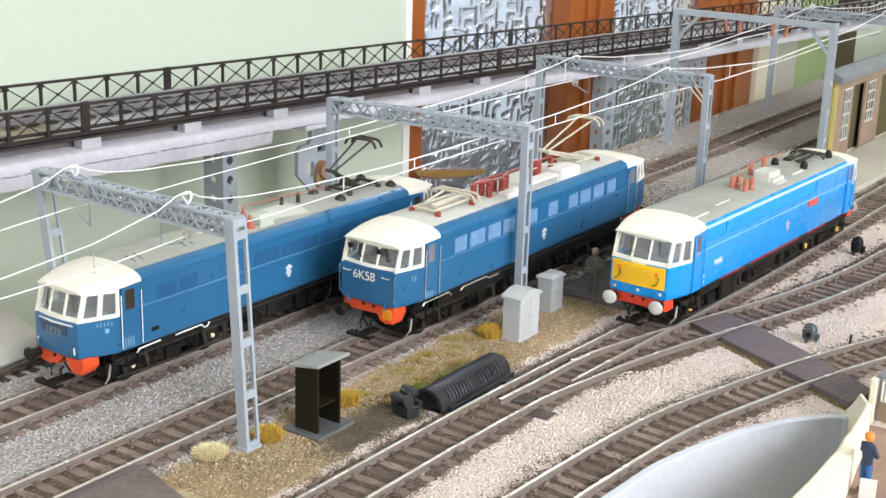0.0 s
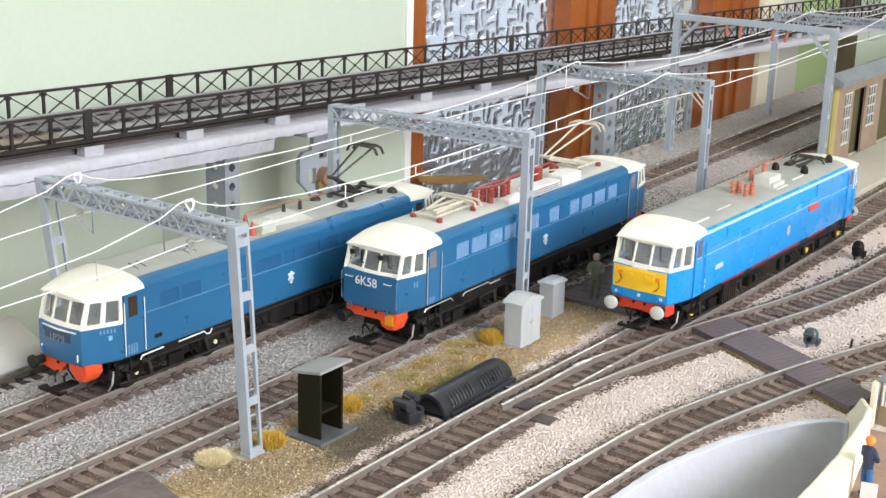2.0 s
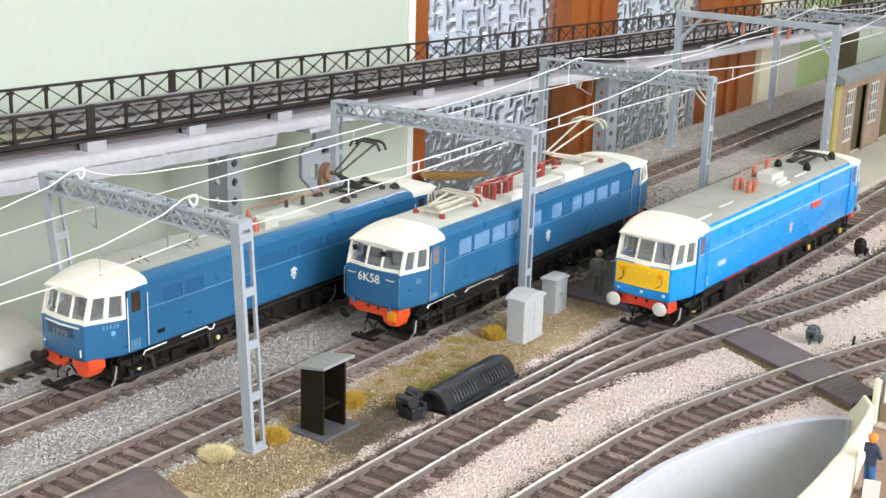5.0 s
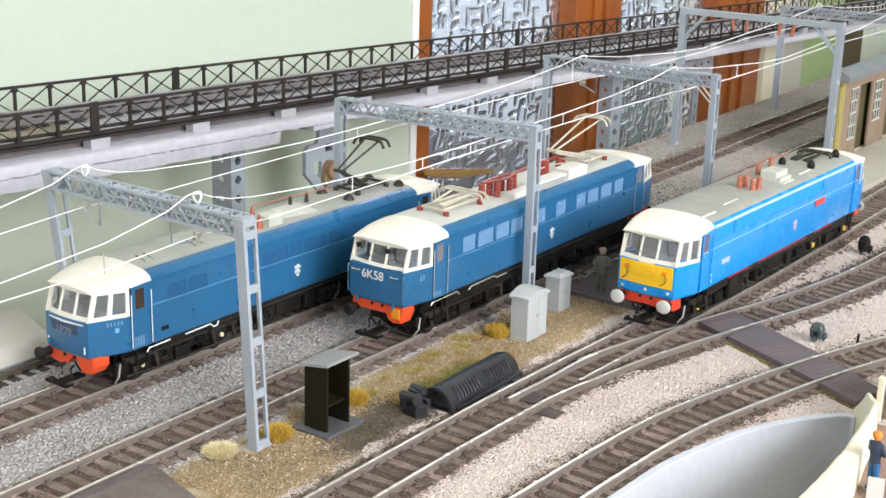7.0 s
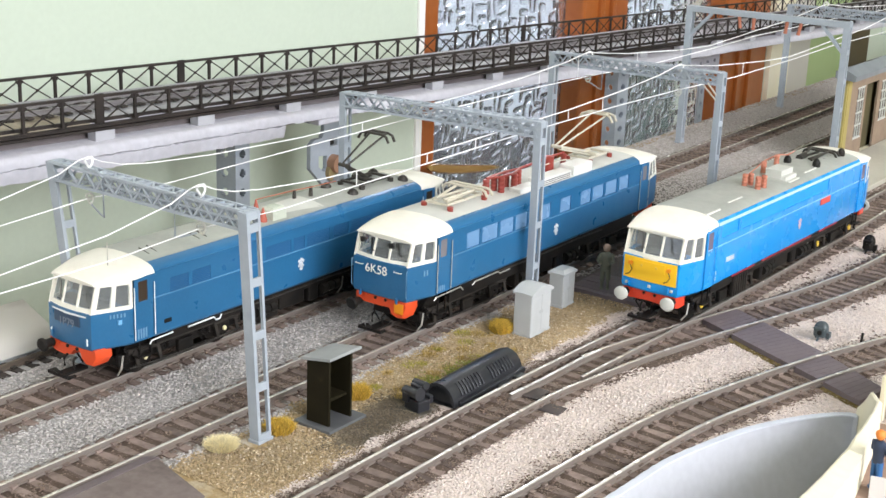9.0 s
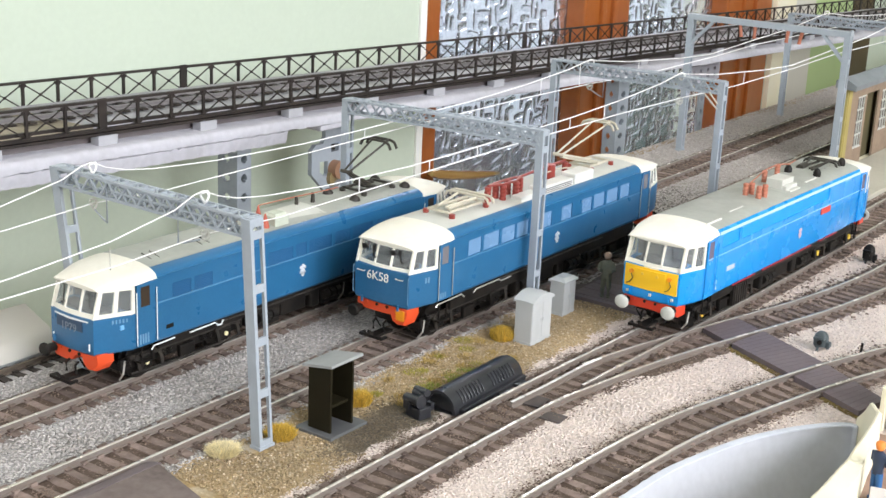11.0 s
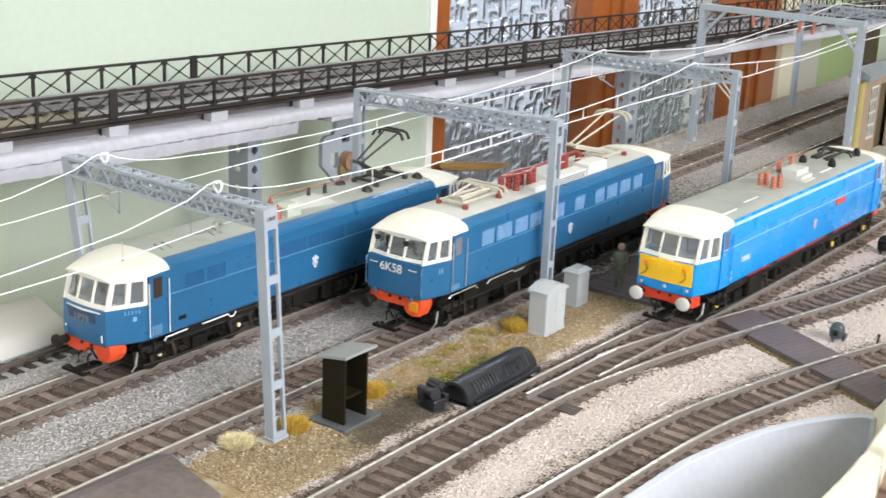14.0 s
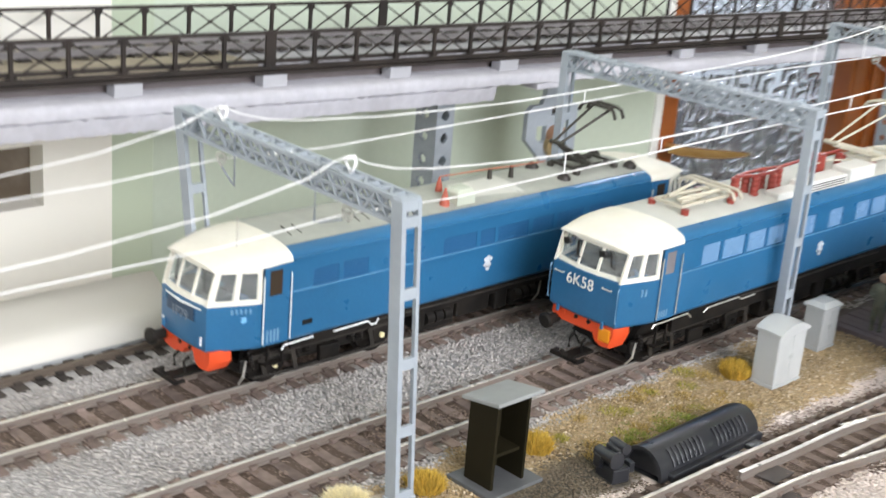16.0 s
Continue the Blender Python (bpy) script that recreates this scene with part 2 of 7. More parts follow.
M_CREAMWALL = material("cream_plaster_edge", (0.76, 0.71, 0.53), 0.8, stain=0.3, stain_scale=40, stain_colour=(0.78, 0.76, 0.68), bump=0.5, bump_scale=200)
M_CEIL = material("white_ceiling_paint", (0.8, 0.8, 0.78), 0.8, stain=0.05, stain_scale=3)
M_CARPET = material("beige_carpet", (0.46, 0.40, 0.33), 0.95, stain=0.3, stain_scale=8, grain=0.3, grain_scale=300)
M_BOARD = material("baseboard_timber", (0.34, 0.25, 0.15), 0.7, stain=0.3, stain_scale=20)
M_BRICK = material("pinkish_brick_print", (0.27, 0.195, 0.135), 0.75, stain=0.4, stain_scale=70, grain=0.2)
M_OCHRE = material("ochre_wall_card", (0.38, 0.31, 0.10), 0.7, stain=0.2, stain_scale=50)
M_SLATE = material("grey_roof_card", (0.20, 0.22, 0.23), 0.6, stain=0.3, stain_scale=60)
M_SHELF = material("white_gloss_shelf", (0.585, 0.565, 0.51), 0.6, stain=0.3, stain_scale=11, stain_colour=(0.54, 0.50, 0.43))
M_TEXT = material("headcode_white", (0.78, 0.76, 0.70), 0.5)

# rust, darkened further so its colour holds the shadow along the back siding
M_RUSTRAIL = material("rusty_siding_rail", (0.10, 0.078, 0.058), 0.7, stain=0.5, stain_scale=70, stain_colour=(0.08, 0.06, 0.045))
M_DULLRAIL = material("dull_grey_rail", (0.16, 0.15, 0.15), 0.6, stain=0.5, stain_scale=60, stain_colour=(0.30, 0.28, 0.28))
M_WHITEWALL = material("white_wall_paint", (0.80, 0.78, 0.71), 0.6, stain=0.25, stain_scale=14, stain_colour=(0.72, 0.69, 0.58), bump=0.2, bump_scale=60)
M_TERRAPALE = material("weathered_terracotta", (0.42, 0.145, 0.085), 0.5, stain=0.2, stain_scale=150)
M_TERRACONE = material("red_terracotta", (0.40, 0.085, 0.05), 0.45, stain=0.25, stain_scale=120)
M_KHAKI = material("khaki_spool", (0.28, 0.21, 0.10), 0.5, stain=0.3, stain_scale=90)
M_COWLPATCH = material("cowl_amber", (0.85, 0.30, 0.01), 0.4, stain=0.2, stain_scale=100)
M_SMOKEBOX = material("clear_greenish_plastic", (0.50, 0.53, 0.44), 0.25, stain=0.2, stain_scale=80, coat=0.4)
M_SPACER = material("spacer_grey_card", (0.39, 0.39, 0.41), 0.7, stain=0.25, stain_scale=60)
M_FAINTMARK = material("faint_blue_marking", (0.13, 0.26, 0.40), 0.45)
M_CHIP = material("pale_verge_chips", (0.52, 0.43, 0.31), 0.9, grain=0.3, grain_scale=900, island=0.35)
M_BALLASTFAR = material("brownish_far_ballast", (0.44, 0.405, 0.37), 0.9, grain=0.2, grain_scale=900, island=0.2)
M_HALL = material("pale_grey_hall_wall", (0.66, 0.71, 0.76), 0.7, stain=0.7, stain_scale=7, stain_colour=(0.46, 0.51, 0.57))
M_BED = material("packed_track_dirt", (0.085, 0.060, 0.045), 0.95, grain=0.5, grain_scale=700, stain=0.5, stain_scale=60, stain_colour=(0.12, 0.095, 0.08), bump=0.8, bump_scale=900, specular=0.1)
# dark brown, deepened to hold the shade at the back siding
M_DARKSLEEPER = material("dark_brown_sleeper", (0.035, 0.028, 0.023), 0.85, stain=0.4, stain_scale=110, stain_colour=(0.07, 0.055, 0.045), random_tint=0.3)
M_BASEPLATE = material("dark_grey_base", (0.075, 0.078, 0.08), 0.6, stain=0.5, stain_scale=70, stain_colour=(0.20, 0.205, 0.21))
M_PLATFORM = material("dull_cream_slab", (0.47, 0.44, 0.36), 0.8, stain=0.35, stain_scale=30, stain_colour=(0.36, 0.33, 0.26), grain=0.2)

# ---- the room ----
WALL_X = -195.0


def structure(name, bm, mat, label, smooth=0.0):
    return tagged(part(name, bm, mat, None, "", smooth), label, "", "", "structure")


# the long wall with the glazed door: solid piers and the strips above and below the openings
DOOR0, DOOR1 = 374.0, 1012.0
bm = B()
box(bm, WALL_X - 110, -1000, -900, WALL_X, DOOR0 - 10, 1400)
box(bm, WALL_X - 110, DOOR1, -900, WALL_X, 2600, 1400)
box(bm, WALL_X - 110, DOOR0 - 10, 1080, WALL_X, DOOR1, 1400)
structure("wall_west", bm, M_WALL, "pale green painted room wall behind the layout")
structure("wall_north", box(B(), WALL_X - 110, 2600, -900, 2100, 2700, 1400), M_WALL, "pale green painted end wall of the room")
# window openings go through the south and east walls
bm = B()
for x0, x1 in ((WALL_X - 110, -450), (1050, 2100)):
    box(bm, x0, -2300, -900, x1, -2200, 1400)
box(bm, -450, -2300, -900, 1050, -2200, -95), box(bm, -450, -2300, 1015, 1050, -2200, 1400)
structure("wall_south", bm, M_WALL, "pale green painted wall with a window opening")
bm = B()
for y0, y1 in ((-2300, -1200), (500, 2700)):
    box(bm, 2000, y0, -900, 2100, y1, 1400)
box(bm, 2000, -1200, -900, 2100, 500, 395), box(bm, 2000, -1200, 1300, 2100, 500, 1400)
structure("wall_east", bm, M_WALL, "pale green painted wall with a window opening")
structure("floor", box(B(), WALL_X - 110, -2300, -950, 2100, 2700, -900), M_CARPET, "brown carpeted floor of the room")
structure("ceiling", box(B(), WALL_X - 110, -2300, 1400, 2100, 2700, 1450), M_CEIL, "plain white painted ceiling")
structure("trim", box(B(), WALL_X - 20, DOOR0 - 9.8, -900, WALL_X + 2, DOOR0 - 2.6, 1080, 0.5), M_TRIMWHITE, "white painted edge of the door casing")

# ---- tracks ----
def path_points(points, step):
    """Even steps along a smooth line through points: place and direction."""
    pts = [Vector((*p, 0)) for p in points]
    fine = []
    for i in range(len(pts) - 1):
        p0, p1, p2, p3 = pts[max(i - 1, 0)], pts[i], pts[i + 1], pts[min(i + 2, len(pts) - 1)]
        for k in range(24):
            t = k / 24
            fine.append(0.5 * ((2 * p1) + (p2 - p0) * t + (2 * p0 - 5 * p1 + 4 * p2 - p3) * t * t + (3 * p1 - p0 - 3 * p2 + p3) * t ** 3))
    fine.append(pts[-1])
    out, need = [], 0.0
    for a, b in zip(fine, fine[1:]):
        d = (b - a).length
        while need <= d:
            out.append((a.lerp(b, need / d), (b - a).normalized()))
            need += step
        need -= d
    return out


RAIL_PROFILE = ((-1.1, 0.4), (1.1, 0.4), (1.1, 0.9), (0.4, 1.2), (0.4, 2.1), (0.75, 2.35), (0.75, 2.85), (0.5, 3.0), (-0.5, 3.0), (-0.75, 2.85), (-0.75, 2.35), (-0.4, 2.1), (-0.4, 1.2), (-1.1, 0.9))


def rail_mesh(bm, line, shift):
    rings = []
    for p, d in line:
        side = Vector((d.y, -d.x, 0))
        rings.append([p + side * (shift + x) + Vector((0, 0, z)) for x, z in RAIL_PROFILE])
    loft(bm, rings)
    for f in bm.faces:
        f.material_index = 0 if f.calc_center_median().z - line[0][0].z > 2.65 else 1
    return bm


SLEEPER_DATA = []


DARK_SLEEPER_DATA = []


def sleeper_data():
    if not SLEEPER_DATA:
        for seed in range(4):
            rnd = random.Random(seed)
            bm, rings = B(), []
            for x in (-15, -11.5, -6.5, -2, 2.5, 7, 11.5, 15):
                a, b, z = rnd.uniform(-0.42, 0.3), rnd.uniform(-0.3, 0.42), rnd.uniform(-0.22, 0.12)
                rings.append([(x, -1.9 + a, -1.6), (x, 1.9 + b, -1.6), (x, 1.6 + b, 0.55 + z), (x, -1.6 + a, 0.55 + z)])
            loft(bm, rings)
            for s in (-8.7, 8.7):
                box(bm, s - 2.1, -1.2, 0.5, s - 0.9, 1.2, 1.4)
                box(bm, s + 0.9, -1.2, 0.5, s + 2.1, 1.2, 1.4)
            for v in bm.verts:
                v.co += Vector((rnd.uniform(-0.5, 0.5), rnd.uniform(-0.12, 0.12), rnd.uniform(-0.1, 0.1)))
            DARK_SLEEPER_DATA.append(mesh_of("sleeper", bm.copy(), M_DARKSLEEPER))
            SLEEPER_DATA.append(mesh_of("sleeper", bm, M_SLEEPER))
    return SLEEPER_DATA


TRACKS = []


def track(points, label, start=-1e9, end=1e9, rails=((-8.7, -1e9, 1e9), (8.7, -1e9, 1e9)), tops=None):
    """A track along points. rails: for each length of rail its offset and the y at which it begins and ends."""
    ob = thing("railway_track", label, "track", group="model railway tracks")
    for s, y0, y1 in rails:
        line = [(p, d) for p, d in path_points(points, 6.0) if y0 < p.y < y1]
        part("rail", rail_mesh(B(), line, s), tops or [M_RAIL, M_RAILSIDE], ob, "", 40)
    TRACKS.append((ob, points, start, end))
    return ob


T1 = [(0, -420), (0, 0), (0, 500), (0, 1000), (0, 1300)]
T2 = [(56.9, -420), (56.9, 0), (56.9, 500), (56.9, 1000), (56.9, 1300)]
T3 = [(134.9, -420), (134.9, -200), (134.9, -40), (136.2, 20), (139, 90), (142, 180), (143.5, 280), (143.5, 420), (143.5, 700)]
T3B = [(134.9, -60), (136.5, 0), (140.5, 30), (147, 68), (158, 112), (166.5, 142), (172.2, 163), (178, 186), (186.5, 233), (190.5, 280), (192, 340), (192, 700)]
T4 = [(185.5, -420), (186, -120), (187.5, -72), (189.8, -30), (192.2, 0), (196, 25), (204.5, 60), (211, 85), (218.5, 110), (229, 140), (240, 168), (256, 205), (280, 250), (312, 300), (360, 360)]
T0 = [(-42.6, -420), (-42.6, -200), (-43, -120), (-44.5, -60), (-46, 0), (-47, 60)]
track(T1, "straight nickel-silver track with brown sleepers in grey ballast")
track(T2, "straight running track in grey ballast beside the verge")
track(T3, "straight yard track through a turnout in pale ballast", rails=((-8.7, -1e9, 1e9), (8.7, -1e9, -52), (8.7, 19, 1e9)))
track(T3B, "diverging curved track of the turnout in pale ballast", start=95, rails=((-8.7, 38, 1e9), (8.7, -57, 1e9)))
track(T4, "curved siding track in pale ballast beside the well")
track(T0, "rusty siding track at the back edge of the baseboard", end=20, rails=((8.7, -1e9, 1e9),), tops=[M_RUSTRAIL, M_RUSTRAIL])

# ---- ground of the layout: one sheet, with the well at the near corner cut out ----
WELL = [(187.5, -330), (197, -130), (202, -54), (203.4, -25), (206, -8), (213.8, 22.2), (225.5, 46.8), (237, 62), (243, 64.5)]


def ground_material():
    mat = bpy.data.materials.new("scattered_ground")
    mat.use_nodes = True
    n, l = mat.node_tree.nodes, mat.node_tree.links
    bsdf = n["Principled BSDF"]
    bsdf.inputs["Roughness"].default_value = 0.95
    bsdf.inputs["Specular IOR Level"].default_value = 0.15
    geo = n.new("ShaderNodeNewGeometry")
    xyz = n.new("ShaderNodeSeparateXYZ")
    l.new(geo.outputs["Position"], xyz.inputs["Vector"])

    def noise_at(scale, detail=4):
        t = n.new("ShaderNodeTexNoise")
        t.inputs["Scale"].default_value, t.inputs["Detail"].default_value = scale, detail
        l.new(geo.outputs["Position"], t.inputs["Vector"])
        return t.outputs["Fac"]

    def math_node(op, a, b):
        m = n.new("ShaderNodeMath")
        m.operation = op
        for k, v in ((0, a), (1, b)):
            if isinstance(v, (int, float)):
                m.inputs[k].default_value = v
            else:
                l.new(v, m.inputs[k])
        return m.outputs[0]

    def ramp(v, a, b):
        m = n.new("ShaderNodeMapRange")
        m.interpolation_type = "SMOOTHSTEP"
        m.inputs["From Min"].default_value, m.inputs["From Max"].default_value = a, b
        l.new(v, m.inputs["Value"])
        return m.outputs["Result"]

    def mix(f, a, b):
        m = n.new("ShaderNodeMix")
        m.data_type = "RGBA"
        l.new(f, m.inputs["Factor"])
        for s, v in ((m.inputs[6], a), (m.inputs[7], b)):
            if isinstance(v, tuple):
                s.default_value = (*v, 1)
            else:
                l.new(v, s)
        return m.outputs[2]

    wob = math_node("MULTIPLY", math_node("SUBTRACT", noise_at(45), 0.5), 0.022)
    x, y = math_node("ADD", xyz.outputs["X"], wob), math_node("ADD", xyz.outputs["Y"], wob)
    fine, mid = noise_at(900, 3), noise_at(130, 4)
    grey = mix(fine, (0.30, 0.29, 0.28), (0.46, 0.445, 0.43))
    cream = mix(fine, (0.60, 0.51, 0.445), (0.78, 0.68, 0.60))
    verge = mix(ramp(mid, 0.35, 0.65), mix(fine, (0.22, 0.15, 0.07), (0.46, 0.34, 0.17)), mix(fine, (0.32, 0.26, 0.17), (0.56, 0.47, 0.33)))
    dark = mix(fine, (0.045, 0.040, 0.032), (0.13, 0.115, 0.09))
    colour = mix(ramp(x, 0.072, 0.082), grey, verge)
    # dark oily soil beside the open box, and the worn path by the yard board
    px, py = math_node("SUBTRACT", x, 0.108), math_node("SUBTRACT", y, -0.052)
    d = math_node("ADD", math_node("MULTIPLY", math_node("MULTIPLY", px, px), 1.6), math_node("MULTIPLY", math_node("MULTIPLY", py, py), 0.35))
    colour = mix(ramp(math_node("SQRT", d, 0), 0.024, 0.012), colour, dark)
    # a green tinge round the casting
    gx, gy = math_node("SUBTRACT", x, 0.096), math_node("SUBTRACT", y, 0.0)
    g = math_node("SQRT", math_node("ADD", math_node("MULTIPLY", math_node("MULTIPLY", gx, gx), 2.5), math_node("MULTIPLY", math_node("MULTIPLY", gy, gy), 0.25)), 0)
    colour = mix(math_node("MULTIPLY", ramp(g, 0.018, 0.006), ramp(mid, 0.4, 0.6)), colour, (0.16, 0.20, 0.035))
    colour = mix(ramp(y, 0.10, 0.125), colour, mix(fine, (0.07, 0.06, 0.055), (0.20, 0.18, 0.16)))
    colour = mix(ramp(x, 0.1125, 0.117), colour, cream)
    colour = mix(math_node("MULTIPLY", ramp(y, 0.32, 0.42), ramp(x, 0.09, 0.07)), colour, mix(fine, (0.34, 0.315, 0.29), (0.50, 0.46, 0.42)))
    # brown dirt along the rails
    for cx in (0.0, 0.0569, 0.1349):
        off = math_node("ABSOLUTE", math_node("SUBTRACT", x, cx), 0)
        colour = mix(math_node("MULTIPLY", ramp(off, 0.017, 0.011), 0.75), colour, mix(fine, (0.09, 0.07, 0.055), (0.24, 0.20, 0.16)))
    l.new(colour, bsdf.inputs["Base Color"])
    b = n.new("ShaderNodeBump")
    b.inputs["Strength"].default_value, b.inputs["Distance"].default_value = 0.9, 0.0008
    l.new(noise_at(700, 4), b.inputs["Height"]), l.new(b.outputs["Normal"], bsdf.inputs["Normal"])
    return mat


M_GROUND = ground_material()


def well_left(y):
    """The x of the well's edge at y, or None where there is no well."""
    if y > 64.5:
        return None
    for (x0, y0), (x1, y1) in zip(WELL, WELL[1:]):
        if y0 <= y <= y1:
            return x0 + (x1 - x0) * (y - y0) / (y1 - y0)
    return WELL[0][0]


def back_edge(y):
    return -58.0 if y < 120 else -44.0 + 4 * math.sin(y * 0.02)


bm = B()
ys = [-420 + 12 * i for i in range(60)] + [300 + 40 * i for i in range(30)]
ys = sorted(set(ys) | {p[1] for p in WELL})
rows_l = []
for y in ys:
    left, right = back_edge(y), well_left(y)
    stop = right if right is not None else 460.0
    count = 46
    rows_l.append([bm.verts.new((left + (stop - left) * k / count, y, 0.35 * noise.noise(Vector((left + (stop - left) * k / count, y, 3)) * 0.06) - 0.15)) for k in range(count + 1)])
for a, b in zip(rows_l, rows_l[1:]):
    if a[-1].co.y >= 64.4 or b[-1].co.y <= 64.6:
        for k in range(46):
            bm.faces.new((a[k], a[k + 1], b[k + 1], b[k]))
ground = structure("ground", bm, M_GROUND, "scattered ballast, earth and static grass on the baseboard", 180)
# the sheet's own thickness, and the board beneath
structure("baseboard", box(B(), -56, -420, -16, 185, 1460, -3), M_BOARD, "timber baseboard that carries the model railway")
structure("baseboard_side", box(B(), 185, 66, -16, 460, 1460, -3), M_BOARD, "timber baseboard beyond the well")
for px, py in ((-10, -380), (150, -380), (-10, 600), (380, 600), (380, 1380)):
    structure("trestle_leg", box(B(), px - 22, py - 22, -900, px + 22, py + 22, -16, 2), M_BOARD, "square timber leg under the baseboard")


# dark packed dirt under the sleepers of each track, with an uneven edge
for n_bed, points in enumerate((T1, T2, T3, T3B[2:], T4)):
    bm, prev = B(), None
    for k, (p, d) in enumerate(path_points(points, 2.5 if n_bed > 1 else 4.0)):
        if p.y < -240 or p.y > 720:
            continue
        side = Vector((d.y, -d.x, 0))
        w = [(10.6 if n_bed < 2 else 15.4 if points is not T4 else 13.6) + (1.8 if points is not T4 else 0.6) * noise.noise(Vector((k * 0.35, q * 7.0, n_bed))) + 1.2 * noise.noise(Vector((k * 1.1, q * 3.0, n_bed))) for q in (-1, 1)]
        row = [bm.verts.new(p + side * x + Vector((0, 0, z))) for x, z in ((-w[0], -0.5), (-w[0] + 1.5, 0.12), (0, 0.22), (w[1] - 1.5, 0.12), (w[1], -0.5))]
        if prev:
            for i in range(4):
                bm.faces.new((prev[i], prev[i + 1], row[i + 1], row[i]))
        prev = row
    structure("track_bed", bm, M_BED, "dark brown dirt packed round the sleepers", 60)

# ---- overhead line gantries ----
def mast(parent, x, y, height, base=(0.0, 0.0), top=(0.0, 0.0), w=4.2, d=6.6):
    """A channel post: a plain flange across the line of the track and a slotted ladder web along it."""
    bm = B()
    box(bm, x - w / 2, y - d / 2, 0, x + w / 2, y - d / 2 + 0.9, height)
    box(bm, x + w / 2 - 1.0, y - d / 2 + 0.85, 0, x + w / 2 - 0.02, y - d / 2 + 1.5, height)
    box(bm, x + w / 2 - 1.3, y + d / 2 - 1.1, 0, x + w / 2, y + d / 2, height)
    z, pitch = 0.0, 19.2
    while z < height - 1:
        box(bm, x + w / 2 - 1.0, y - d / 2 + 0.8, z, x + w / 2 - 0.06, y + d / 2 - 1.0, z + 3.0)
        z += pitch
    box(bm, x - w / 2 - 0.5, y - d / 2 - 0.5, -0.4, x + w / 2 + 0.5, y + d / 2 + 0.5, 1.0, 0.2)
    box(bm, x - w / 2 + 0.1, y - d / 2 + 0.1, height - 2.6, x + w / 2 - 0.1, y + d / 2 - 0.1, height + 0.2)
    for v in bm.verts:
        f = v.co.z / height
        v.co.x += base[0] * (1 - f) + top[0] * f
        v.co.y += base[1] * (1 - f) + top[1] * f
    return part("mast", bm, M_MAST, parent)


def lattice_beam(parent, x0, x1, z0, z1):
    """A four-sided lattice girder of fine crossed struts."""
    bm = B()
    d, h, n = 2.7, 6.4, 20

    def at(k, sy, dz):
        f = k / n
        return (x0 + (x1 - x0) * f, sy, z0 + (z1 - z0) * f + dz)

    for sy in (-d, d):
        bar(bm, at(0, sy, 0), at(n, sy, 0), 1.0), bar(bm, at(0, sy, -h), at(n, sy, -h), 1.0)
        for k in range(n):
            bar(bm, at(k, sy, -h if k % 2 else 0), at(k + 1, sy, 0 if k % 2 else -h), 0.75)
            if k > 4:
                bar(bm, at(k, sy * 0.98, -h * 0.5), at(k + 1, sy * 0.98, -h * 0.5), 0.6)
                bar(bm, at(k, sy * 0.97, 0 if k % 2 else -h), at(k + 1, sy * 0.97, -h if k % 2 else 0), 0.5)
    for k in range(n + 1):
        bar(bm, at(k, -d, 0), at(k, d, 0), 0.8), bar(bm, at(k, -d, -h), at(k, d, -h), 0.7)
        if k < n:
            bar(bm, at(k, -d if k % 2 else d, 0), at(k + 1, d if k % 2 else -d, 0), 0.7)
    return part("lattice_beam", bm, M_MAST, parent)


def line_support(parent, cx, side, y, z, zu, zl):
    """A looped catenary support on the beam and the bent arm that steadies the lower wire."""
    bm = B()
    tube(bm, [(cx, 0, z - 1), (cx, 0, zu - 3.6)], 0.36)
    loop = [(cx + 1.9 * math.cos(a), 0.5 * math.sin(2 * a), zu - 1.9 + 1.9 * math.sin(a)) for a in (2 * math.pi * i / 16 for i in range(17))]
    tube(bm, loop, 0.42, 6), tube(bm, [(cx, -1.6, zu - 0.2), (cx, 1.6, zu - 0.2)], 0.5, 8)
    part("catenary_support", bm, M_WIRE, parent, "pale looped wire support", 40)
    q = cx + side
    bm = B()
    tube(bm, [(cx, -2.9, z + 1.2), (q - side * 0.25, -3.1, z + 1.4), (q, -3.1, z - 0.6), (q, -3.1, zl - 5.0), (q - side * 0.2, -2.4, zl - 4.6), (cx + side * 0.15, -0.8, zl - 2.2)], 0.36, 5)
    arm = part("registration_arm", bm, M_MAST, parent, "", 40)
    ring = [(cx + 1.9 * math.cos(a), 0.4 * math.sin(2 * a), zl - 0.4 + 1.9 * math.sin(a)) for a in (2 * math.pi * i / 14 for i in range(15))]
    bm = tube(B(), ring, 0.4, 6)
    tube(bm, [(cx, -1.4, zl - 0.4), (cx, 1.4, zl - 0.4)], 0.7, 8)
    part("ring_insulator", bm, M_LIGHTGREY, arm, "pale ring insulator", 40)


TRACK_X = (0.0, 58.0)


def gantry(y, x0, x1, z0, z1, carries):
    ob = thing("overhead_gantry", "grey plastic overhead line gantry with lattice beam", "gantry", 0, y, 0, group="overhead line gantries")
    near = y < 0
    wd = (4.2, 6.6) if near else (3.6, 5.4)
    mast(ob, x1, 0, z1, (2.2, 1.6) if near else (0, 0), (-0.8, -0.8) if near else (0, 0), *wd)
    mast(ob, x0, 0, z0, (0, 10.0) if near else (0, 0), (0, 0), *wd)
    lattice_beam(ob, x0, x1, z0, z1)
    if carries:
        for cx, side in zip(TRACK_X, (11.0, -10.0)):
            f = (cx - x0) / (x1 - x0)
            line_support(ob, cx, side, y, z0 + (z1 - z0) * f, 88.6, 73.4)
    return ob


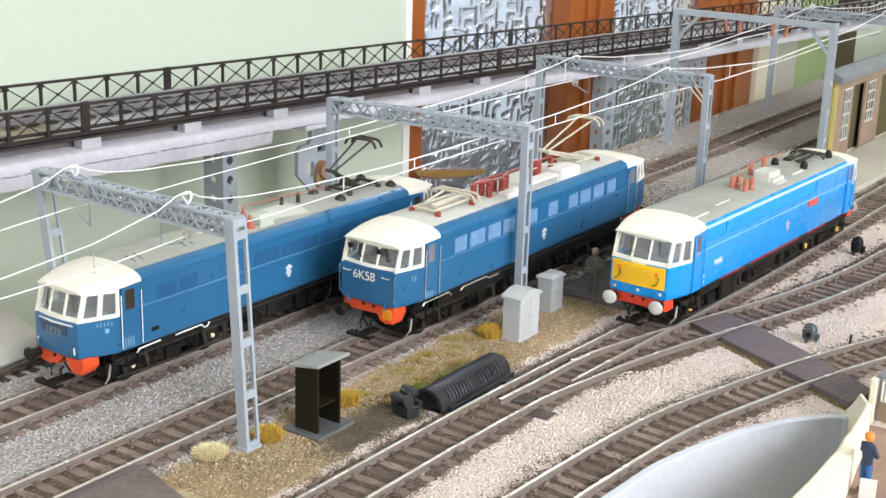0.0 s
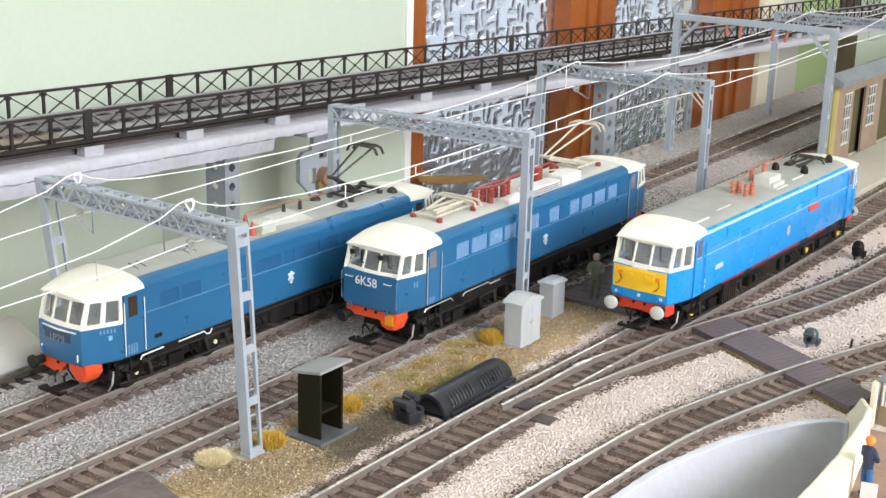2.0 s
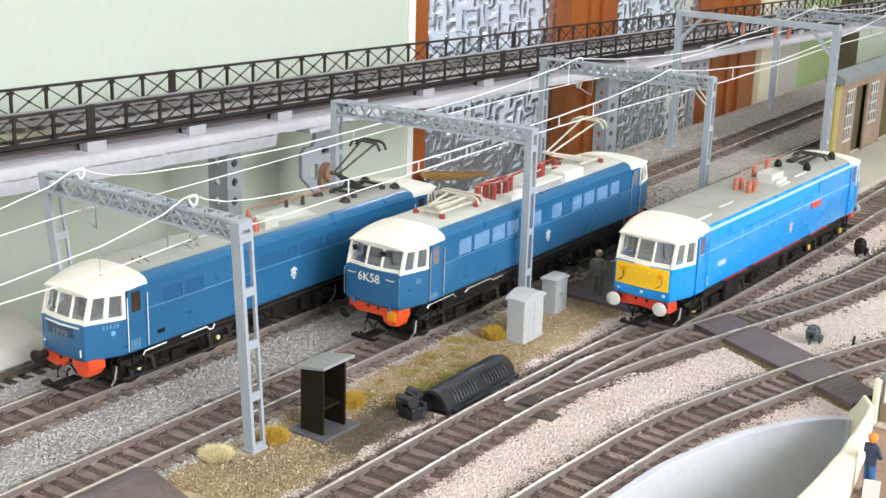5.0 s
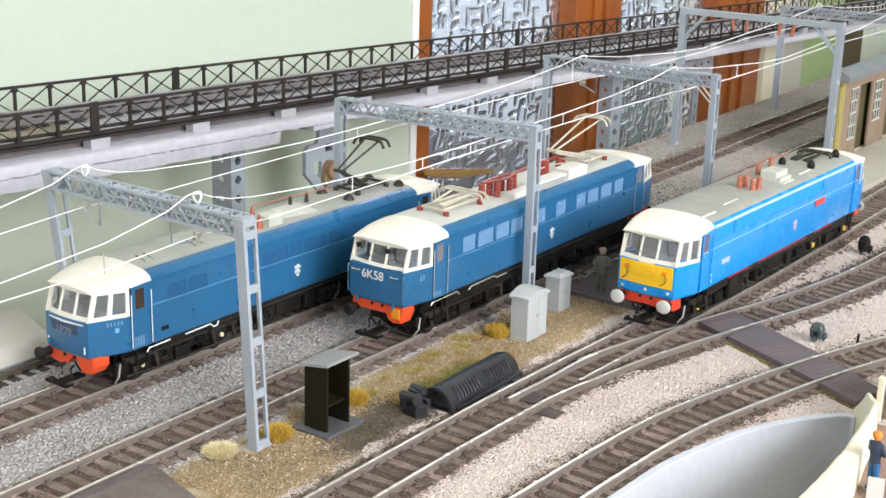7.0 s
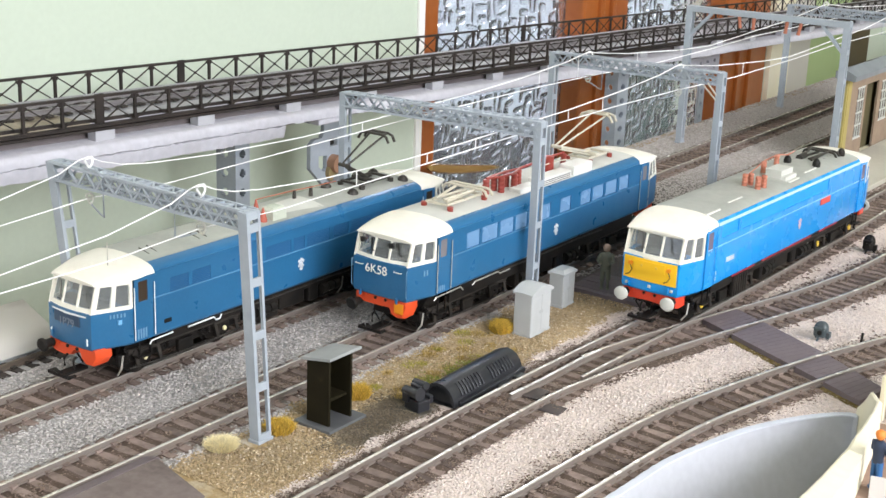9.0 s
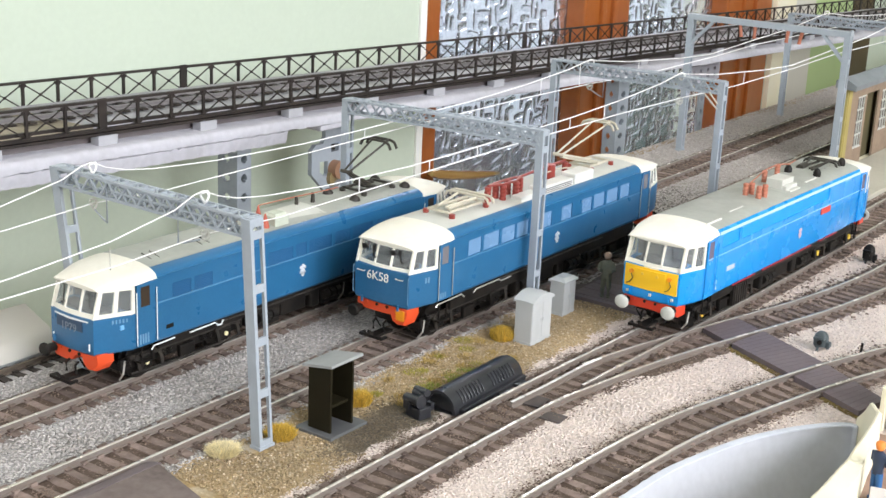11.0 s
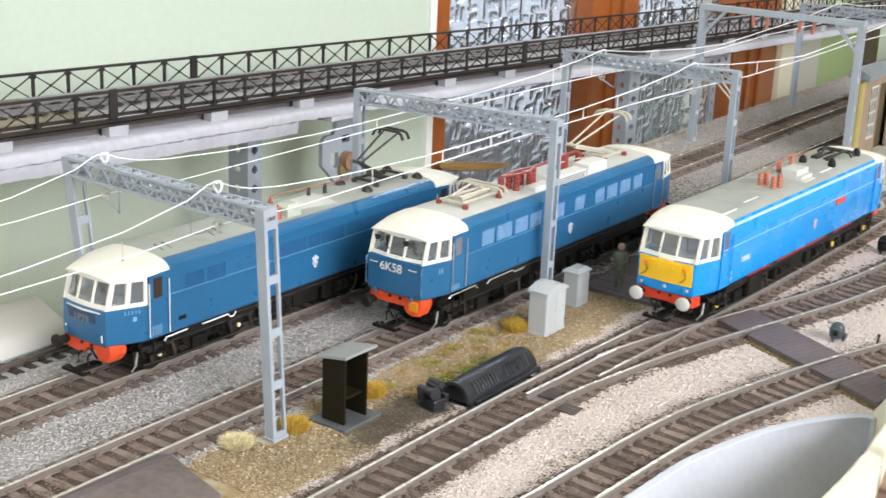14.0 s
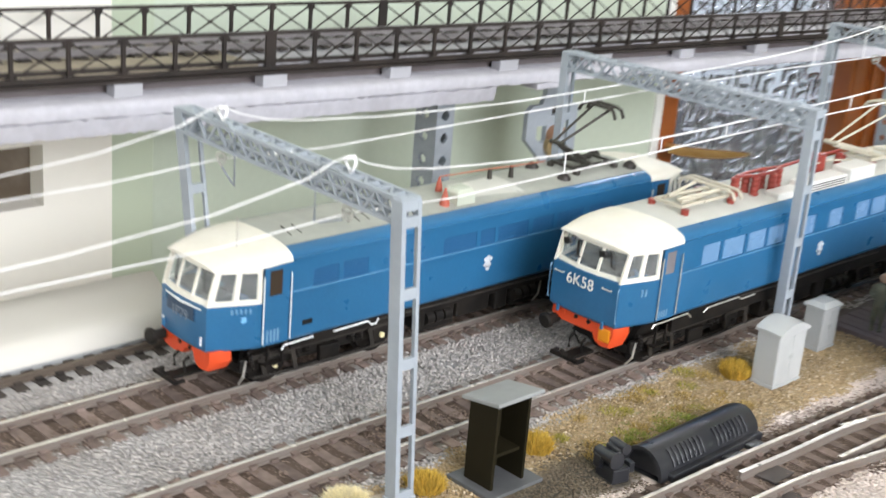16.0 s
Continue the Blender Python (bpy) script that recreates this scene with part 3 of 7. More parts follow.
def plain_gantry(y, x0, x1, z0, z1):
    """A taller portal of plain channels with corner brackets and hanging insulators."""
    ob = thing("overhead_gantry", "tall grey portal gantry with plain beam and red insulators", "gantry", 0, y, 0, group="overhead line gantries")
    mast(ob, x1, 0, z1, w=4.2, d=5.4), mast(ob, x0, 0, z0, w=4.2, d=5.4)
    bm = B()
    bar(bm, (x0 - 2, -2.6, z0 - 1.6), (x1 + 2, -2.6, z1 - 1.6), 1.0, 3.2), bar(bm, (x0 - 2, 2.6, z0 - 1.6), (x1 + 2, 2.6, z1 - 1.6), 1.0, 3.2)
    bar(bm, (x0 - 2, 0, z0 + 0.2), (x1 + 2, 0, z1 + 0.2), 6.0, 0.8)
    part("beam", bm, M_MAST, ob)
    for x, z, dx in ((x0, z0, 17), (x1, z1, -17)):
        part("diagonal_bracket", bar(B(), (x, -1, z - 21), (x + dx, -1, z - 3), 2.6, 2.0), M_MAST, ob)
    for cx, lean in ((8.0, 1.5), (19.0, 0.0), (43.0, -1.0), (53.0, -2.0)):
        part("hanging_insulator", tube(B(), [(cx, -1, z0 - 1), (cx + lean * 0.3, -1, z0 - 4), (cx + lean * 0.7, -1, z0 - 8), (cx + lean, -1, z0 - 11)], [0.6, 1.3, 1.1, 1.3], 10), M_TERRAPALE, ob, "red-brown hanging insulator", 40)
    return ob


gantry(-98.0, -18.5, 82.0, 84.2, 83.8, True)
gantry(86.0, -30.0, 81.6, 84.8, 87.0, False)
GANTRY_3 = gantry(270.0, -23.4, 83.4, 85.7, 87.2, True)
for q in (0.0, 3.0):
    part("corner_stay", tube(B(), [(74.5 + q * 0.8, -3.4, 79.6 + q * 0.5), (82.4, -3.4, 72.4 + q)], 0.45, 6), M_PANTO_CREAM, GANTRY_3, "cream diagonal stay")
plain_gantry(460.0, -28.5, 84.0, 97.0, 97.5)
gantry(645.0, -29.0, 84.0, 83.6, 85.0, True)

# ---- overhead wires: an upper wire pulled up to every second gantry and a nearly level lower one ----
UPPER = [(-300, 78.0), (-230, 74.5), (-180, 76.4), (-140, 79.6), (-112, 84.6), (-103, 88.2), (-98, 88.8), (-92, 86.0), (-82, 83.2), (-68, 81.3), (-35, 79.0), (20, 77.5), (60, 77.9), (100, 78.8), (150, 79.9), (200, 82.2), (245, 85.6), (266, 88.4), (270, 88.8), (276, 87.4), (316, 82.6), (390, 77.2), (432, 75.4), (478, 77.2), (515, 78.8), (570, 80.8), (645, 87.0), (703, 80.0), (790, 74.6), (1000, 82.0)]
LOWER = [(-300, 69.8), (-137, 70.9), (-98, 73.2), (-60, 71.6), (23, 73.0), (95, 74.4), (200, 75.0), (270, 74.4), (345, 72.4), (442, 73.2), (510, 74.8), (600, 74.0), (645, 74.0), (790, 70.6), (1000, 71.0)]


def wire_height(rows, y):
    return float(np.interp(y, [r[0] for r in rows], [r[1] for r in rows]))


for cx, drops in zip(TRACK_X, ((62, 216, 258, 330), (-13, 34, 70, 150, 184, 357))):
    ob = thing("overhead_wire", "pale twin overhead wires strung between the gantries", "overhead wire", group="overhead wires")
    for name, rows, r in (("upper_wire", UPPER, 0.29), ("lower_wire", LOWER, 0.27)):
        ys_ = sorted({rw[0] for rw in rows} | set(range(-290, 1000, 14)))
        part(name, tube(B(), [(cx, y, wire_height(rows, y)) for y in ys_], [r * float(np.interp(y, [-50, 450], [0.82, 1.25])) for y in ys_], 6), M_WIRE, ob, "", 60)
    for y in drops:
        part("dropper", tube(B(), [(cx, y, wire_height(LOWER, y)), (cx, y, wire_height(UPPER, y))], 0.22, 5), M_WIRE, ob)

# ---- the girder bridge on its plaster-faced shelf ----
def bx(y):
    return -102.0 + 0.0315 * y


def bz(y):
    return 84.7 - 0.0285 * y


def girder(parent, shift, lift, y0, y1, heavy):
    """One lattice girder: chords, posts every 21 mm and crossed braces."""
    def p(y, z):
        return Vector((bx(y) + shift, y, bz(y) + lift + z))
    part("top_chord", bar(B(), p(y0, 0), p(y1, 0), 2.0, 1.2), M_BRIDGE, parent)
    part("bottom_chord", bar(B(), p(y0, -13.6), p(y1, -13.6), 2.4, 1.5), M_BRIDGE, parent)
    part("flange_plate", bar(B(), p(y0, -15.4), p(y1, -15.4), 4.2, 1.2), M_BRIDGE, parent)
    n = int((y1 - y0) / 21)
    for k in range(n + 1):
        y = y0 + 21 * k
        wide = k % 16 == heavy
        part("post", bar(B(), p(y, -14.2), p(y, 0.6 if not wide else 1.0), 4.6 if wide else 1.35, 1.3, (1, 0, 0)), M_BRIDGE, parent)
        if k < n:
            bm = B()
            bar(bm, p(y, -0.6), p(y + 21, -13.2), 0.55), bar(bm, p(y, -13.2), p(y + 21, -0.6), 0.55)
            box(bm, *(p(y + 10.5, -6.9) - Vector((0.4, 0.7, 0.7))), *(p(y + 10.5, -6.9) + Vector((0.4, 0.7, 0.7))))
            for s in (2.0, 19.0):
                bar(bm, p(y + s, -1.2), p(y + (0 if s < 10 else 21), -3.2), 0.9)
            part("brace", bm, M_BRIDGE, parent)


bridge = thing("girder_bridge", "dark brown lattice girder bridge on a pale plaster shelf", "bridge")
Y0, Y1 = -5.6 - 21 * 12, -5.6 + 21 * 58
girder(bridge, 0.0, 0.0, Y0, Y1, 12)
girder(bridge, -65.3 + 0.0, -1.1, Y0 + 5.6, Y1 + 5.6, 1)
M_DECK = material("bridge_deck_grey", (0.35, 0.345, 0.365), 0.8, stain=0.6, stain_scale=24, stain_colour=(0.19, 0.185, 0.19), grain=0.25)
# paler copy of the deck grey: the haze over the far length is painted in
M_DECKHAZY = material("bridge_deck_hazy_grey", (0.45, 0.445, 0.47), 0.8, stain=0.5, stain_scale=24, stain_colour=(0.27, 0.265, 0.28), grain=0.25)
M_DECKTAN = material("bridge_deck_tan", (0.27, 0.235, 0.17), 0.85, stain=0.7, stain_scale=26, stain_colour=(0.13, 0.105, 0.075), grain=0.3)
for y0, y1, mat in ((Y0, -10, M_DECKTAN), (-10, 220, M_DECK), (220, Y1, M_DECKHAZY)):
    part("deck", loft(B(), [[(bx(y) + a, y, bz(y) + c) for a, c in ((-1.4, -14), (-1.4, -12.4), (-64, -12.4), (-64, -14))] for y in (y0, (y0 + y1) / 2, y1)]), mat, bridge)
part("gutter_board", loft(B(), [[(bx(y) + q, y, bz(y) + c) for q, c in ((-1.6, -12.4), (-1.6, -10.8), (-2.8, -10.8), (-2.8, -12.4))] for y in (Y0, 300, Y1)]), M_BRIDGE, bridge)
for s in (-41.0, -24.0):
    line = [(Vector((bx(y) + s, y, bz(y) - 11.4)), Vector((0.0315, 1, 0)).normalized()) for y in (Y0, 300, Y1)]
    part("rail", rail_mesh(B(), line, 0), [M_DULLRAIL, M_DULLRAIL], bridge)
shelf = thing("bridge_shelf", "rough white plaster-faced shelf under the girder bridge", "shelf")
rnd = random.Random(7)
rings = []
y = Y0
while y < Y1:
    f, g = rnd.uniform(-0.25, 0.25), rnd.uniform(-0.35, 0.35)
    rings.append([(bx(y) + q, y, bz(y) + c) for q, c in ((-88, -20.6), (5.4, -20.8), (7.4 + f, -21.6), (8.2 + f, -23.4), (8.0 + f, -26.0 + g), (6.2, -26.6), (-88, -26.6))])
    y += 3.0 if y < 250 else 12.0
part("board", loft(B(), rings), M_FASCIA, shelf, "", 50)
# a torn lower strip that hangs under the near length of the board
rings = []
y = Y0
while y < 112:
    f, g, j = rnd.uniform(-0.3, 0.3), rnd.uniform(-0.7, 0.4), rnd.uniform(-0.35, 0.35)
    rings.append([(bx(y) + q, y, bz(y) + c) for q, c in ((5.8, -26.2 + g * 0.2), (7.6 + f, -26.6 + g * 0.8), (7.3 + f, -29), (6.2, -33.0 + j), (-60, -33.0 + j), (-60, -26.7))])
    y += 2.0
part("lower_strip", loft(B(), rings), M_FASCIA, shelf, "torn pale plaster strip", 30)
part("end_patch", box(B(), bx(140) - 6, 136, bz(140) - 29.4, bx(140) + 7.6, 158, bz(140) - 26.4, 0.5), M_FASCIA, shelf)
# the girder's shadow on the board, put in as a recessed dark strip
part("bearing_strip", loft(B(), [[(bx(y) + q, y, bz(y) + c) for q, c in ((-12, -20.7), (-6.5, -20.7), (-6.5, -15.8), (-12, -15.8))] for y in (Y0, 300, Y1)]), material("girder_shade_brown", (0.13, 0.108, 0.105), 0.85, stain=0.5, stain_scale=40, stain_colour=(0.22, 0.20, 0.20)), shelf, "dark brown strip that stands for the shade under the girder")
for y in [-130.8 + 63.4 * k for k in range(19)]:
    part("spacer_block", box(B(), bx(y) - 4, y - 5.8, bz(y) - 21.0, bx(y) + 1.8, y + 5.8, bz(y) - 15.9, 0.3), M_SPACER, shelf, "pale grey spacer block under the girder")
# the narrow track along the deck
y = -150.0
while y < 640:
    part("sleeper", box(B(), bx(y) - 46, y - 1.8, bz(y) - 11.6, bx(y) - 19, y + 1.8, bz(y) - 10.7), M_DARKSLEEPER, bridge)
    y += 11.0
part("walk_plank", loft(B(), [[(bx(y) + q, y, bz(y) + c) for q, c in ((-15, -11.6), (-4, -11.6), (-4, -10.6), (-15, -10.6))] for y in (Y0, -40)]), M_DECKTAN, bridge, "bare timber plank")

# ---- glazed door in the wall ----
door = thing("door_1", "varnished orange-brown door with patterned glass panes", "door", kind="structure")
FACE = WALL_X - 18
for y0, y1, z0, z1 in ((DOOR0 - 10, 391, -900, 1080), (602, 682, -900, 1080), (895, DOOR1, -900, 1080)):
    part("stile", box(B(), FACE - 12, y0, z0, FACE + 18, y1, z1, 2), M_DOORWOOD, door)
    if y1 - y0 > 50:
        for q in (0.3, 0.55):
            part("moulding", box(B(), FACE + 17, y0 + (y1 - y0) * q, z0, FACE + 22, y0 + (y1 - y0) * (q + 0.08), z1, 1), M_DOORWOOD, door)
for y0, y1 in ((391, 602), (682, 895)):
    part("bottom_rail", box(B(), FACE - 40, y0, -900, FACE + 10, y1, -420, 2), M_DOORWOOD, door)
    part("top_rail", box(B(), FACE - 40, y0, 980, FACE + 10, y1, 1080, 2), M_DOORWOOD, door)
M_GLASS = material("patterned_glass", (0.93, 0.93, 0.96), 0.05, transmission=0.95, specular=0.45)


def glass_pane(y0, y1, z0, z1):
    """A cast glass pane with raised rounded bars laid in a basket weave."""
    rnd = random.Random(int(y0))
    bm = box(B(), FACE - 6, y0, z0, FACE, y1, z1)
    s = 15.0
    for i in range(int((y1 - y0) / s)):
        for j in range(int((z1 - z0) / s)):
            for side in (-1, 1):
                flat = (i + j) % 2 == 0
                if rnd.random() < 0.12:
                    continue
                oy, oz = (0, side * 3.8) if flat else (side * 3.8, 0)
                cy, cz = y0 + s * (i + 0.5) + oy + rnd.uniform(-1.5, 1.5), z0 + s * (j + 0.5) + oz + rnd.uniform(-1.5, 1.5)
                a, b = (rnd.uniform(5.0, 8.6), rnd.uniform(2.2, 3.4)) if flat else (rnd.uniform(2.2, 3.4), rnd.uniform(5.0, 8.6))
                h, tilt, turn = rnd.uniform(0.6, 1.6), rnd.uniform(-0.9, 0.9), rnd.uniform(-0.25, 0.25)
                rings = []
                for k, up in ((1.16, -0.2), (0.92, 0.32), (0.64, 0.76), (0.3, 1.0)):
                    ring = []
                    for q in range(8):
                        w = 2 * math.pi * (q + 0.5) / 8
                        p_, q_ = math.copysign(abs(math.cos(w)) ** 0.55, math.cos(w)), math.copysign(abs(math.sin(w)) ** 0.55, math.sin(w))
                        ry, rz = a * k * p_, b * k * q_
                        ring.append((FACE + h * up + (tilt * q_ if up > 0 else 0) * 0.35, cy + ry - turn * rz, cz + rz + turn * ry))
                    rings.append(ring)
                loft(bm, rings)
    return bm


for y0, y1 in ((391, 602), (682, 895)):
    pane = part("pane", glass_pane(y0, y1, -130, 140), M_GLASS, door, "clear patterned glass", 60)
    part("pane", box(B(), FACE - 6, y0, 140, FACE, y1, 980), M_GLASS, door, "clear patterned glass")
    part("pane", box(B(), FACE - 6, y0, -420, FACE, y1, -130), M_GLASS, door, "clear patterned glass")
# the hallway behind the glass
structure("hall_end_wall", box(B(), -1400, 1500, -900, WALL_X - 112, 1560, 1400), M_HALL, "pale blue end wall of the hallway")
structure("hall_side_wall", box(B(), -1400, 40, -900, WALL_X - 112, 100, 1400), M_HALL, "pale blue near wall of the hallway")
structure("hall_wall", box(B(), -1500, 100, -950, -1400, 1500, 1450), M_HALL, "pale wall of the hallway behind the glazed door")
# dark backdrops added low in the hall to darken the view through the panes
M_BACKDROP = material("slate_backdrop", (0.07, 0.072, 0.085), 0.6, stain=0.6, stain_scale=9, stain_colour=(0.05, 0.05, 0.06))
M_BACKDROPGREEN = material("green_backdrop", (0.02, 0.048, 0.052), 0.6, stain=0.6, stain_scale=9, stain_colour=(0.01, 0.024, 0.024))
structure("hall_dado", box(B(), -1398, 100, -900, -1388, 1500, -430), M_BACKDROP, "dark slate backdrop added along the hallway wall")
structure("hall_end_panel", box(B(), -1388, 1488, -900, -722, 1498, -292), M_BACKDROP, "dark slate backdrop added low on the hallway end wall")
structure("hall_end_dado", box(B(), -720, 1488, -900, WALL_X - 112, 1498, -135), M_BACKDROPGREEN, "dark green backdrop added on the end wall of the hallway")
structure("hall_floor", box(B(), -1400, 100, -950, WALL_X - 110, 1500, -900), material("dark_hall_carpet", (0.05, 0.05, 0.055), 0.95, stain=0.4, stain_scale=12, grain=0.3), "grey floor of the hallway behind the door")
structure("hall_ceiling", box(B(), -1400, 100, 1400, WALL_X - 110, 1500, 1450), M_CEIL, "ceiling of the hallway behind the door")

# ---- locomotives: length along y, the near cab at -y, z from the rail head ----
def half_width(y, nose=12.4):
    a = abs(y)
    return 17.4 if a <= 96 else 17.4 - (17.4 - nose) * (a - 96) / 14


def roof_ring(y, zb, top, n=18, hw=None, power=2.5):
    w = half_width(y) if hw is None else hw
    ring = []
    for k in range(n + 1):
        a = math.pi * k / n
        c, s = math.cos(a), math.sin(a)
        ring.append((w * math.copysign(abs(c) ** (2 / power), c), y, zb + (top - zb) * abs(s) ** (2 / power)))
    return ring


def arc_part(name, parent, mat, ys, zb, top, lo, hi, lift=0.0, label=""):
    """A band of the roof skin between the fractions lo and hi of its arc."""
    bm = B()
    n = 32
    ks = [k for k in range(n + 1) if lo <= k / n <= hi]
    for drop, flip in ((lift, False), (lift - 0.8, True)):
        rows = []
        for y in ys:
            ring = roof_ring(y, zb, top, n)
            rows.append([bm.verts.new((ring[k][0], y, ring[k][2] + drop)) for k in ks])
        for a, b in zip(rows, rows[1:]):
            for k in range(len(ks) - 1):
                bm.faces.new((a[k], a[k + 1], b[k + 1], b[k]))
    return part(name, bm, mat, parent, label, 50)


def insulator(parent, x, y, z, h=4.2, r=1.35, mat=None):
    pts, rs = [], []
    for k in range(9):
        pts.append((x, y, z + h * k / 8))
        rs.append(r if k % 2 else r * 0.82)
    return part("insulator", tube(B(), pts, rs, 10), mat or M_TERRACOTTA, parent, "ribbed terracotta insulator", 30)


def pantograph_up(parent, y, z, mat, rise, reach, side=1, ahead=6, half=12.0):
    """A raised single-arm pantograph: base frame, lower arm, thin upper frame and a two-bar head with horns."""
    bm = B()
    for sx in (-5, 5):
        bar(bm, (sx, y - 8, z + 2.5), (sx, y + 12, z + 2.5), 1.1)
    bar(bm, (-6, y - 8, z + 2.5), (6, y - 8, z + 2.5), 1.1), bar(bm, (-6, y + 12, z + 2.5), (6, y + 12, z + 2.5), 1.1)
    tube(bm, [(-6, y, z + 3), (6, y, z + 3)], 1.2, 8)
    base = part("pantograph", bm, mat, parent, "raised single-arm pantograph")
    knee = Vector((0, y - reach * side, z + rise * 0.5))
    head = Vector((0, y + ahead * side, z + rise))
    bm = B()
    tube(bm, [(0, y + 3 * side, z + 3), knee], 0.9, 7)
    tube(bm, [(2.4, y - 2 * side, z + 3), knee + Vector((1, 0, -1))], 0.4, 5)
    part("lower_arm", bm, mat, base)
    bm = B()
    for sx in (-1, 1):
        tube(bm, [knee + Vector((1.5 * sx, 0, 0)), head + Vector((half * 0.46 * sx, 0, -1))], 0.5, 6)
    tube(bm, [knee + Vector((-3, 0, 0)), knee + Vector((3, 0, 0))], 0.9, 7)
    part("upper_arm", bm, mat, base)
    bm = B()
    for dy in (-2.2, 2.2):
        tube(bm, [head + Vector(v) for v in ((-half, dy, -3.5), (1.5 - half, dy, -0.8), (4 - half, dy, 0), (half - 4, dy, 0), (half - 1.5, dy, -0.8), (half, dy, -3.5))], 0.65, 6)
    for sx in (-half / 2, half / 2):
        bar(bm, head + Vector((sx, -2.2, -0.2)), head + Vector((sx, 2.2, -0.2)), 0.9)
    part("collector_head", bm, mat, base)
    for sx, dy in ((-5, -8), (5, -8), (-5, 12), (5, 12)):
        insulator(parent, sx * 1.3, y + dy, z - 1.2, 3.4, 1.5, M_TERRACOTTA if mat == M_PANTO_CREAM else M_PANTO_DARK)
    return base


def pantograph_down(parent, y, z, mat, long=26, half=12.0, rise=6.0):
    bm = B()
    for sx in (-5, 5):
        bar(bm, (sx, y - long / 2, z + 2.5), (sx, y + long / 2, z + 2.5), 1.0)
    for dy in (-long / 2, 0, long / 2):
        bar(bm, (-6, y + dy, z + 2.5), (6, y + dy, z + 2.5), 1.0)
    base = part("pantograph", bm, mat, parent, "lowered pantograph folded on the roof")
    bm = B()
    for sx in (-1, 1):
        tube(bm, [(2 * sx, y - long / 2 + 2, z + 4), (5.5 * sx, y + long / 2 - 3, z + 5.5)], 0.6, 6)
        tube(bm, [(3.5 * sx, y - long / 2 + 2, z + 3.4), (2 * sx, y + long / 2 - 2, z + 3.6)], 0.7, 6)
    part("folded_arm", bm, mat, base)
    bm = B()
    for dy in (-2, 2):
        tube(bm, [(-half, y + long / 2 - 3 + dy, z + rise - 2.8), (-half + 1.2, y + long / 2 - 3 + dy, z + rise - 0.6), (-half + 3, y + long / 2 - 3 + dy, z + rise), (half - 3, y + long / 2 - 3 + dy, z + rise), (half - 1.2, y + long / 2 - 3 + dy, z + rise - 0.6), (half, y + long / 2 - 3 + dy, z + rise - 2.8)], 0.6, 6)
    part("collector_head", bm, mat, base)
    for sx, dy in ((-7, -long / 2), (7, -long / 2), (-7, long / 2), (7, long / 2)):
        insulator(parent, sx, y + dy, z - 1.2, 3.4, 1.5, M_TERRACOTTA if mat == M_PANTO_CREAM else M_PANTO_DARK)
    return base


def text_mesh(name, words, size, mat, parent, place, label):
    data = bpy.data.curves.new(name, "FONT")
    data.body, data.size, data.align_x, data.align_y, data.extrude = words, size * MM, "CENTER", "CENTER", 0.08 * MM
    tmp = bpy.data.objects.new(name, data)
    me = bpy.data.meshes.new_from_object(tmp)
    bpy.data.objects.remove(tmp)
    bpy.data.curves.remove(data)
    me.materials.append(mat)
    ob = new(name, me)
    ob.parent = parent
    ob.matrix_basis = place
    return tagged(ob, label)


